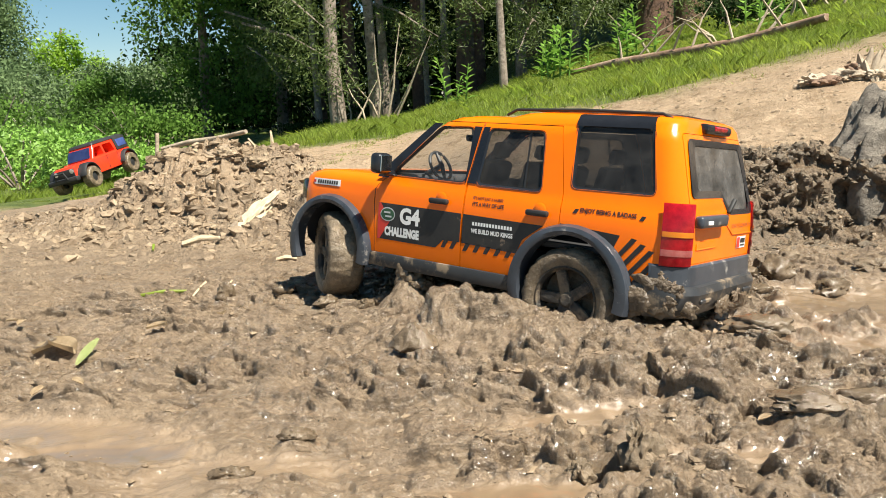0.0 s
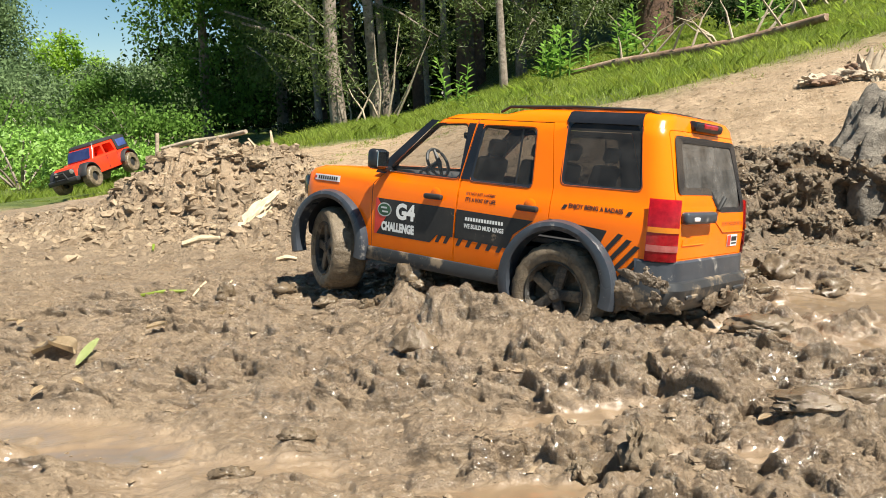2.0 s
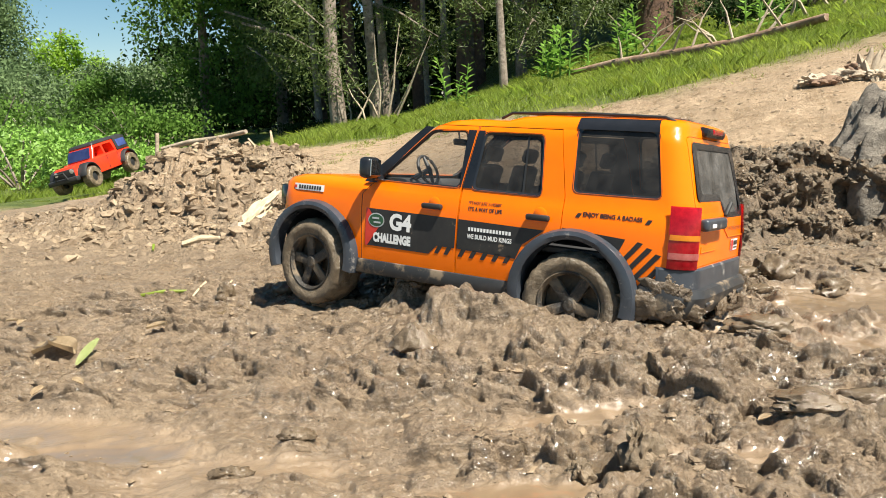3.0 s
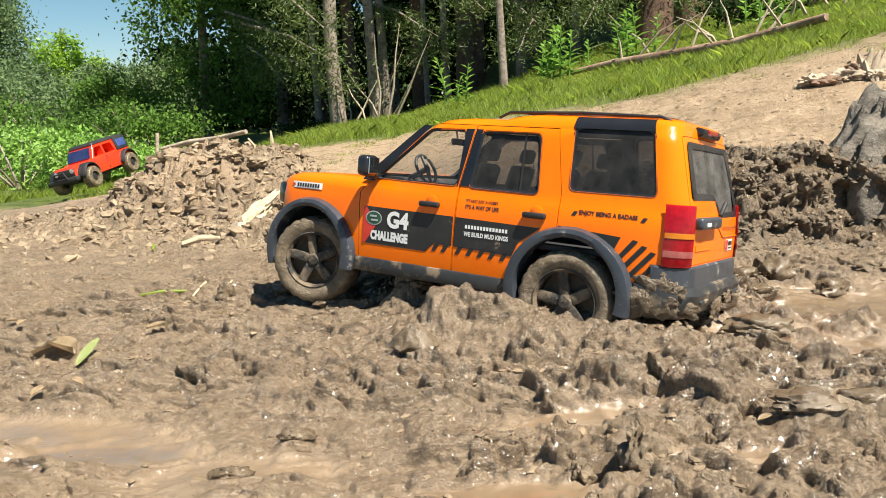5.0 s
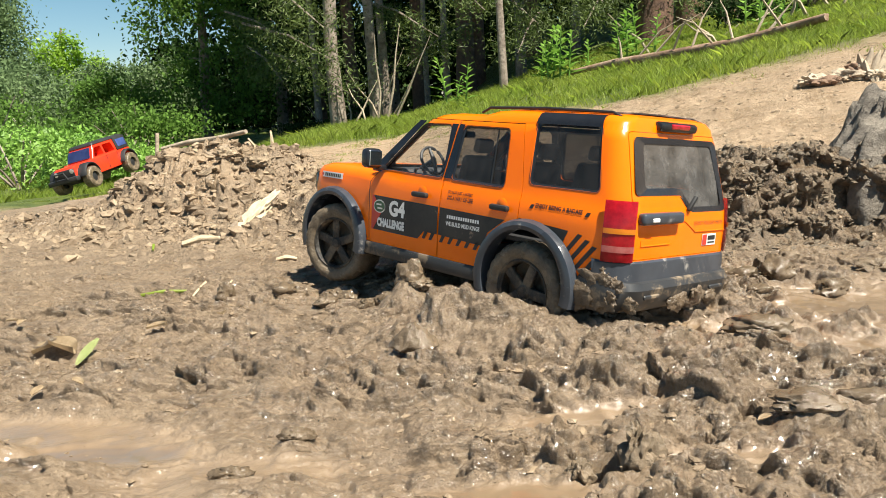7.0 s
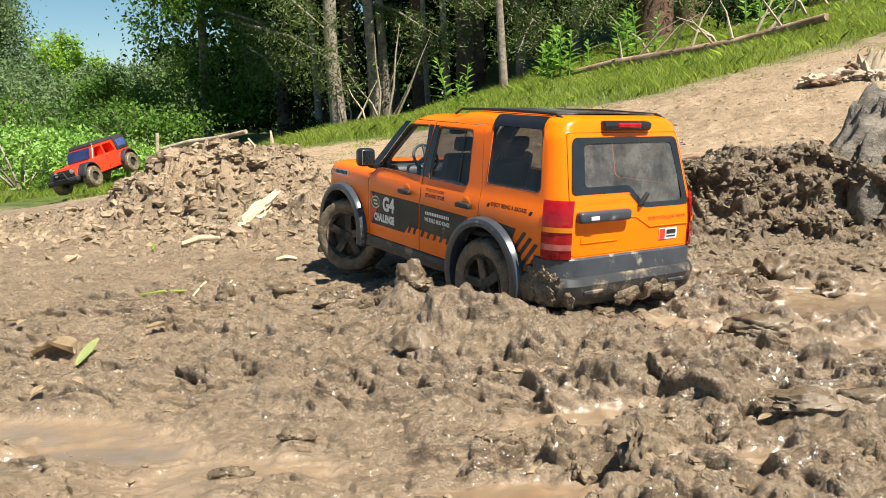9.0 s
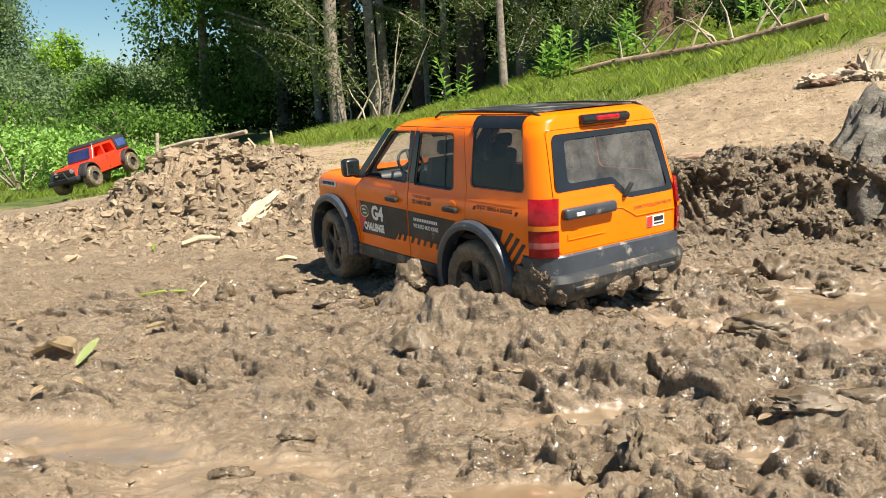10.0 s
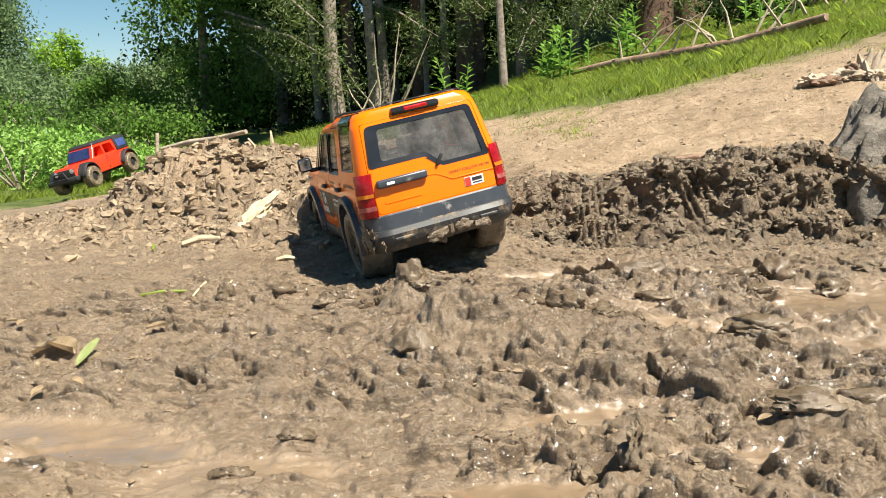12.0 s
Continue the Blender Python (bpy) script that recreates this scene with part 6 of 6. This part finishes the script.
def branch(name, label, pts, radii, mat_, category, sides=9, wobble=0.12, seed=0):
    bm = bmesh.new()
    rod(bm, pts, radii, sides, wobble, random.Random(seed))
    return thing(name, bm, mat_, label, category, sharp=60)


# the fallen trunk, bleached where its bark has gone
LOG = [(0.74, 4.55), (0.92, 4.2), (1.10, 3.92), (1.31, 3.60), (1.53, 3.20)]
log = root("fallen_log", "weathered fallen tree trunk lying in the grass", "log")
bm = bmesh.new()
rod(bm, [(x, y, zt(x, y) + 0.034 + 0.010 * math.sin(9 * x)) for x, y in LOG], [0.013, 0.018, 0.021, 0.022, 0.014], 14, 0.26, random.Random(3))
part("trunk", bm, M_LOGBARK, log, "", 60)
rl = random.Random(9)
for k in range(9):
    x = 0.95 + 0.06 * k
    y = float(np.interp(x, [p[0] for p in LOG], [p[1] for p in LOG]))
    z = zt(x, y) + 0.05
    bm = bmesh.new()
    e = Vector((rl.uniform(-0.25, 0.25), rl.uniform(-0.1, 0.2), rl.uniform(0.1, 0.24)))
    rod(bm, [(x, y, z), Vector((x, y, z)) + e * 0.5 + Vector((0, 0, 0.03)), Vector((x, y, z)) + e], [0.006, 0.004, 0.0015], 6)
    part("bare_twig", bm, M_WOOD, log)

# dead brush at the wood's edge
rb = random.Random(17)
for k in range(22):
    x, y = (rb.uniform(-0.75, -0.3), rb.uniform(5.4, 6.6)) if k < 11 else (rb.uniform(1.2, 2.3), rb.uniform(3.8, 4.8))
    z = zt(x, y)
    e = Vector((rb.uniform(-0.3, 0.3), rb.uniform(-0.1, 0.1), rb.uniform(0.25, 0.7) if k < 11 else rb.uniform(0.1, 0.3)))
    b = Vector((x, y, z - 0.02))
    branch("dead_branch", "bare grey dead branch leaning at the wood's edge", [b, b + e * 0.35 + Vector((0.02, 0, 0.02)), b + e * 0.7, b + e], [0.010, 0.008, 0.005, 0.002], M_WOOD, "branch", 6, 0.1, k)

# stake, sticks and roots about the heap
branch("stake", "short weathered wooden stake", [(-0.742, 2.1, 0.04), (-0.738, 2.1, 0.11), (-0.732, 2.1, 0.168)], [0.007, 0.006, 0.005], M_WOOD, "stake", 8, 0.12, 1)
branch("stick", "grey stick lying across the heap", [(-0.66, 1.92, 0.134), (-0.58, 1.87, 0.150), (-0.50, 1.82, 0.158), (-0.42, 1.76, 0.172)], [0.006, 0.007, 0.006, 0.005], M_WOOD, "stick", 7, 0.15, 2)
zr = height(-0.365, 1.74)
branch("root", "pale broken root sticking from the heap", [(-0.365, 1.74, zr - 0.01), (-0.360, 1.74, zr + 0.03), (-0.362, 1.74, zr + 0.055)], [0.005, 0.004, 0.002], M_PALE, "root", 6, 0.1, 3)
branch("root", "pale broken root sticking from the heap", [(-0.392, 1.74, zr - 0.01), (-0.400, 1.74, zr + 0.025), (-0.412, 1.74, zr + 0.040)], [0.004, 0.003, 0.002], M_PALE, "root", 6, 0.1, 4)
bm = bmesh.new()
lump(bm, (0, 0, 0), 0.020, 77, (3.3, 0.62, 0.6), 0.75, 4)
chunk = thing("wood_chunk", bm, M_PALE, "pale splintered log end in the mud", "wood", sharp=60)
chunk.matrix_basis = Matrix.Translation((-0.338, 1.42, height(-0.338, 1.42) + 0.010)) @ Euler((0, -0.38, 1.15)).to_matrix().to_4x4()
for k, (x, y, dx, dy, r, m_) in enumerate([(-0.246, 1.154, 0.03, 0.0, 0.003, M_PALE), (-0.43, 1.30, 0.06, 0.01, 0.005, M_PALE), (-0.50, 1.36, 0.02, -0.06, 0.0022, M_GRASS), (-0.372, 0.95, 0.05, 0.02, 0.0022, M_GRASS), (-0.30, 1.0, -0.012, -0.06, 0.0016, M_PALE), (-0.27, 0.99, 0.004, -0.05, 0.0016, M_PALE), (-0.62, 0.98, 0.05, 0.01, 0.004, M_WOOD), (-0.58, 0.9, -0.05, 0.03, 0.002, M_WOOD)]):
    a, b = Vector((x, y, height(x, y) + r)), Vector((x + dx, y + dy, height(x + dx, y + dy) + r * 1.5))
    branch("twig", "dry broken twig on the mud" if m_ != M_GRASS else "green reed stalk on the mud", [a, a.lerp(b, 0.5) + Vector((0, 0, r)), b], [r, r * 1.1, r * 0.7], m_, "twig", 6, 0.15, 20 + k)


def fallen_leaf(name, label, x, y, length, width, turn, curl, mat_, tilt=0.3):
    bm = bmesh.new()
    n = 9
    rows = []
    for k in range(n + 1):
        f = k / n
        w = width * math.sin(math.pi * (0.06 + 0.9 * f)) ** 0.7
        u = (f - 0.5) * length
        rows.append([bm.verts.new((u, w * j * 0.5, curl * (j * j) * width - curl * 0.5 * (f - 0.5) ** 2 * length + 0.15 * width * (1 - abs(j)))) for j in (-1, -0.5, 0, 0.5, 1)])
    for a, b in zip(rows, rows[1:]):
        for j in range(4):
            bm.faces.new((a[j], a[j + 1], b[j + 1], b[j]))
    bmesh.ops.solidify(bm, geom=bm.faces[:], thickness=0.0006)
    ob = thing(name, bm, mat_, label, "leaf")
    ob.matrix_basis = Matrix.Translation((x, y, height(x, y) + 0.006)) @ Euler((tilt * 0.4, -tilt, turn)).to_matrix().to_4x4()


M_FRESH = material("fresh_reed_leaf", [(0.36, 0.42, 0.15), (0.52, 0.55, 0.27)], (0.4, 0.55), scale=60, translucent=0.2)
M_DRYLEAF = material("dry_leaf", [(0.42, 0.31, 0.19), (0.68, 0.55, 0.37)], (0.6, 0.8), scale=60, bump=0.001, translucent=0.25)
fallen_leaf("green_leaf", "fresh green leaf strip lying on the mud", -0.338, 0.722, 0.038, 0.010, 1.35, 0.25, M_FRESH, 0.4)
fallen_leaf("dry_leaf", "curled dry pale leaf on the mud", -0.372, 0.742, 0.036, 0.022, -0.5, 0.5, M_DRYLEAF, -0.15)
fallen_leaf("dry_leaf", "curled dry pale leaf on the mud", -0.395, 0.752, 0.020, 0.014, 0.2, 0.5, M_DRYLEAF, 0.3)
for k, (x, y, L) in enumerate(((-0.30, 0.80, 0.022), (-0.335, 0.62, 0.014), (-0.30, 0.615, 0.014), (-0.47, 0.84, 0.015), (-0.24, 0.83, 0.02), (0.205, 0.487, 0.010), (-0.44, 0.80, 0.012))):
    fallen_leaf("dry_leaf", "scrap of dry pale leaf on the mud", x, y, L, L * 0.55, k * 1.3, 0.4, M_DRYLEAF, 0.2)


M_STUMP = material("mud_grey_bark", [(0.10, 0.084, 0.066), (0.23, 0.195, 0.155), (0.40, 0.345, 0.275)], (0.55, 0.9), scale=24, bump=0.02, bump_scale=50)


def old_stump():
    """Dark broken stump caked with grey mud, wider below, its side furrowed."""
    bm = bmesh.new()
    g = bmesh.ops.create_icosphere(bm, subdivisions=5, radius=1.0)
    for v in g["verts"]:
        a = math.atan2(v.co.y, v.co.x)
        q = v.co.copy()
        d = 1 + 0.20 * noise.noise(q * 1.4 + Vector((3, 1, 7))) + 0.16 * noise.noise(Vector((math.cos(a) * 6, math.sin(a) * 6, q.z * 1.2))) + 0.10 * noise.noise(q * 6) + 0.05 * noise.noise(q * 15) + 0.03 * noise.noise(q * 31)
        w = 1.0 - 0.28 * max(-0.3, q.z)
        v.co = Vector((q.x * 0.125 * w, q.y * 0.11 * w, max(-0.9, min(q.z, 0.74 + 0.10 * noise.noise(q * 4))) * 0.19)) * d
    ob = thing("tree_stump", bm, M_STUMP, "large dark mud-grey broken tree stump in the bank", "stump", sharp=70)
    ob.matrix_basis = pose(0.725, 1.245, 0.052, 0, 8, 20)


old_stump()

split = root("split_stump", "splintered weathered stump on top of the sand bank", "stump")
rk = random.Random(23)
for k in range(9):
    x, y = 0.86 + 0.022 * k + rk.uniform(-0.01, 0.01), 1.82 + rk.uniform(-0.03, 0.05)
    bm = bmesh.new()
    lump(bm, (x, y, height(x, y) + 0.006), rk.uniform(0.020, 0.030), 60 + k, (1.3, 0.8, rk.uniform(0.5, 0.8)), 0.7, 4, rk.uniform(-0.6, 0.6))
    part("root_knot", bm, M_LOGBARK if k % 3 else M_WOOD, split, "", 60)
for k in range(7):
    x, y = 0.965 + rk.uniform(-0.03, 0.035), 1.83 + rk.uniform(-0.01, 0.02)
    z = height(x, y)
    e = Vector((rk.uniform(-0.03, 0.02), 0, rk.uniform(0.035, 0.062)))
    bm = bmesh.new()
    rod(bm, [Vector((x, y, z)), Vector((x, y, z)) + e * 0.6, Vector((x, y, z)) + e], [0.012, 0.009, 0.002], 7, 0.3, rk)
    part("splinter", bm, M_WOOD, split, "weathered split wood", 60)

bm = bmesh.new()
rounded_box(bm, (0.105, 0.016, 0.024), pose(0.455, 1.385, height(0.455, 1.385) + 0.004, 18, -3, 6), 0.003)
bmesh.ops.subdivide_edges(bm, edges=bm.edges[:], cuts=2)
for v in bm.verts:
    v.co += noise.noise_vector(v.co * 45) * 0.008
thing("wood_plank", bm, M_LOGBARK, "broken weathered board lying in the bank", "wood")


# ---- red model in the background ----
def make_red_model():
    M_RED = material("red_paint", [(0.72, 0.035, 0.012), (0.80, 0.05, 0.016)], (0.2, 0.3), scale=15, coat=0.4)
    M_BLUEGLASS = material("blue_glass", [(0.03, 0.05, 0.16), (0.06, 0.09, 0.25)], (0.05, 0.12), scale=20, coat=0.6)
    M_DARK = material("dark_fittings", [(0.012, 0.012, 0.014), (0.03, 0.03, 0.03)], (0.5, 0.7), scale=40)
    jeep = root("model_jeep", "red radio-controlled off-road model with black top", "model car")
    low = as_mesh(loft([(0.050, -0.185, 0.115, 0.072, 0.02, 0.01), (0.075, -0.19, 0.118, 0.076, 0.02, 0.01), (0.112, -0.19, 0.115, 0.074, 0.02, 0.012), (0.117, -0.185, 0.112, 0.070, 0.02, 0.012)]))
    part("body", soften(low, M_RED), M_RED, jeep)
    hood = as_mesh(loft([(0.070, 0.09, 0.205, 0.056, 0.004, 0.010), (0.105, 0.09, 0.205, 0.056, 0.004, 0.012), (0.114, 0.088, 0.198, 0.050, 0.004, 0.015)]))
    part("bonnet", soften(hood, M_RED), M_RED, jeep)
    cab = as_mesh(loft([(0.112, -0.182, 0.090, 0.070, 0.012, 0.008), (0.150, -0.176, 0.066, 0.066, 0.012, 0.008), (0.172, -0.172, 0.052, 0.062, 0.012, 0.008)]))
    for win in ([(0.072, 0.120), (0.048, 0.160), (0.004, 0.160), (0.004, 0.120)], [(-0.008, 0.120), (-0.008, 0.160), (-0.070, 0.160), (-0.078, 0.120)]):
        cab = carve(cab, as_mesh(prism(rounded(win, 0.005), -0.1, 0.1)))
    part("cabin", soften(cab, M_RED), M_RED, jeep)
    top = as_mesh(loft([(0.1725, -0.176, 0.056, 0.065, 0.014, 0.01), (0.180, -0.174, 0.052, 0.062, 0.014, 0.012), (0.184, -0.165, 0.044, 0.052, 0.014, 0.012)]))
    part("roof", soften(top, M_DARK), M_DARK, jeep, "black hard top")
    for s in (1, -1):
        bm = bmesh.new()
        rounded_box(bm, (0.086, 0.004, 0.058), pose(-0.132, s * 0.0690, 0.146, s * 8, 0, 0), 0.002)
        part("rear_top", bm, M_DARK, jeep, "black rear hard top side")
        bm = bmesh.new()
        rounded_box(bm, (0.064, 0.003, 0.034), pose(-0.133, s * 0.0715, 0.147, s * 8, 0, 0), 0.001)
        part("rear_side_pane", bm, M_BLUEGLASS, jeep, "dark blue side glass")
        for x in (0.0, -0.0785):
            bm = bmesh.new()
            rounded_box(bm, (0.0016, 0.002, 0.058), pose(x, s * 0.0755, 0.085), 0.0004, 1)
            part("door_seam", bm, M_DARK, jeep)
        for x in (0.145, -0.135):
            bm = ribbon([(x + 0.046 * math.cos(radians(a)), 0.058 + 0.046 * math.sin(radians(a))) for a in range(5, 176, 10)], [(x + 0.054 * math.cos(radians(a)), 0.058 + 0.054 * math.sin(radians(a))) for a in range(5, 176, 10)], s * 0.05, s * 0.096)
            part("wheel_arch", bm, M_DARK, jeep, "black flat wheel arch")
            bm = bmesh.new()
            prof = [(0.022, -0.019), (0.038, -0.021), (0.044, -0.017), (0.046, 0), (0.044, 0.017), (0.038, 0.021), (0.022, 0.019), (0.022, -0.019)]
            lathe(bm, prof, 36)
            for f in [f for f in bm.faces if len(f.verts) > 6]:
                bm.faces.remove(f)
            w = part("wheel", bm, M_TYRE, jeep, "muddy knobbly tyre")
            w.location = (x, s * 0.080, 0.046)
            bm = bmesh.new()
            lathe(bm, [(0.001, s * 0.012), (0.010, s * 0.013), (0.0225, s * 0.008), (0.0225, s * -0.01), (0.001, s * -0.01)], 24)
            part("rim", bm, M_DARK, w)
        bm = bmesh.new()
        lathe(bm, [(0.001, 0.004), (0.010, 0.003), (0.010, 0), (0.001, 0)], 16)
        bmesh.ops.transform(bm, matrix=pose(0.2055, s * 0.040, 0.094, 0, 0, -90), verts=bm.verts)
        part("headlight", bm, M_SILVER, jeep, "round headlight")
    bm = bmesh.new()
    vs = [bm.verts.new(p) for p in ((0.0905, 0.060, 0.122), (0.0905, -0.060, 0.122), (0.0655, -0.056, 0.165), (0.0655, 0.056, 0.165))]
    bm.faces.new(vs)
    bmesh.ops.solidify(bm, geom=bm.faces[:], thickness=0.002)
    part("windscreen", bm, M_BLUEGLASS, jeep, "blue reflecting windscreen")
    bm = bmesh.new()
    rounded_box(bm, (0.006, 0.100, 0.036), pose(0.2050, 0, 0.087), 0.002)
    grille = part("grille", bm, M_DARK, jeep, "black slotted grille")
    bm = bmesh.new()
    rounded_box(bm, (0.026, 0.150, 0.020), pose(0.222, 0, 0.062), 0.005)
    rod(bm, [(0.234, -0.030, 0.066), (0.240, -0.024, 0.096), (0.240, 0.024, 0.096), (0.234, 0.030, 0.066)], [0.004] * 4, 8)
    part("front_bumper", bm, M_DARK, jeep, "black winch bumper with hoop")
    bm = bmesh.new()
    rounded_box(bm, (0.34, 0.06, 0.025), pose(0.0, 0, 0.047), 0.004)
    rod(bm, [(0.145, -0.07, 0.046), (0.145, 0.07, 0.046)], [0.008] * 2, 8)
    rod(bm, [(-0.135, -0.07, 0.046), (-0.135, 0.07, 0.046)], [0.008] * 2, 8)
    part("chassis", bm, M_DARK, jeep)
    jeep.matrix_basis = pose(-1.365, 3.22, -0.048, 12, 8, 257) @ Matrix.Diagonal((0.9, 0.9, 0.9, 1))
    return jeep


make_red_model()


# ---- motion ----
# the model car: seconds, place, turn
CAR_ROWS = [
    (0.0, 0.0545, 0.8613, 0.0042, 6.18, -2.85, 141.03),
    (0.5, 0.0493, 0.8564, 0.0044, 7.24, -3.26, 143.46),
    (1.0, 0.0468, 0.8397, 0.0020, 5.67, -3.45, 147.89),
    (1.5, 0.0435, 0.8434, 0.0034, 5.47, -3.39, 147.00),
    (2.0, 0.0501, 0.8704, 0.0066, 6.91, -2.85, 139.10),
    (2.5, 0.0431, 0.8479, 0.0010, 7.08, -3.16, 146.40),
    (3.0, 0.0414, 0.8477, 0.0014, 6.35, -2.96, 146.19),
    (3.2, 0.0542, 0.8817, 0.0049, 4.38, -3.00, 140.42),
    (5.0, 0.0374, 0.8520, 0.0015, 7.30, -3.09, 146.23),
    (5.5, 0.0422, 0.8764, 0.0021, 6.28, -1.71, 138.69),
    (6.0, 0.0482, 0.8988, 0.0056, 6.30, -1.53, 130.63),
    (6.5, 0.0491, 0.9023, 0.0060, 5.73, -1.78, 128.65),
    (7.0, 0.0447, 0.8963, 0.0075, 5.54, -2.85, 132.04),
    (7.2, 0.0410, 0.8891, 0.0056, 5.82, -2.44, 133.91),
    (8.8, 0.0461, 0.9450, 0.0099, 0.85, -2.03, 120.28),
    (9.0, 0.0386, 0.9425, 0.0098, 2.61, -2.78, 123.03),
    (9.5, 0.0250, 0.9322, 0.0100, -2.05, -2.15, 128.92),
    (10.0, 0.0324, 0.9448, 0.0097, -2.00, -0.75, 123.78),
    (10.5, 0.0220, 0.9565, 0.0117, 0.11, -1.79, 124.55),
    (11.0, -0.0012, 0.9530, 0.0118, -3.93, -0.32, 131.37),
    (11.5, -0.0231, 1.0093, 0.0186, -10.16, 2.26, 123.67),
    (12.0, -0.0587, 1.1995, 0.0156, -10.24, 2.52, 106.86),
]
# front wheels: seconds, steering in degrees, to the left positive
STEER_ROWS = [(0.0, -32), (0.5, 15), (1.0, 20), (1.5, -5), (2.0, -24), (2.5, 18), (3.0, -5), (3.5, 10), (4.0, -20), (4.5, 15), (5.0, 18), (5.5, -30), (6.0, -16), (6.5, -5), (7.0, 15), (7.5, -10), (8.0, 15), (8.5, -10), (9.0, 30), (9.5, 15), (10.0, -8), (10.5, 18), (11.0, 0), (11.5, 10), (12.0, 0)]


def motions():
    walk(CAR, [(t, pose(x, y, z, rx, ry, rz)) for t, x, y, z, rx, ry, rz in CAR_ROWS])
    times = [k / 10 for k in range(121)]
    for n, w in enumerate(WHEELS):
        x, y = AXLES[0] if n < 2 else AXLES[1], TRACK if n % 2 == 0 else -TRACK
        rows = []
        for t in times:
            steer = float(np.interp(t, [r[0] for r in STEER_ROWS], [r[1] for r in STEER_ROWS])) if n < 2 else 0
            spin = t * (430 if n < 2 else 560)
            rows.append((t, pose(x, y, WHEEL_Z, 0, spin, steer)))
        walk(w, rows)


motions()
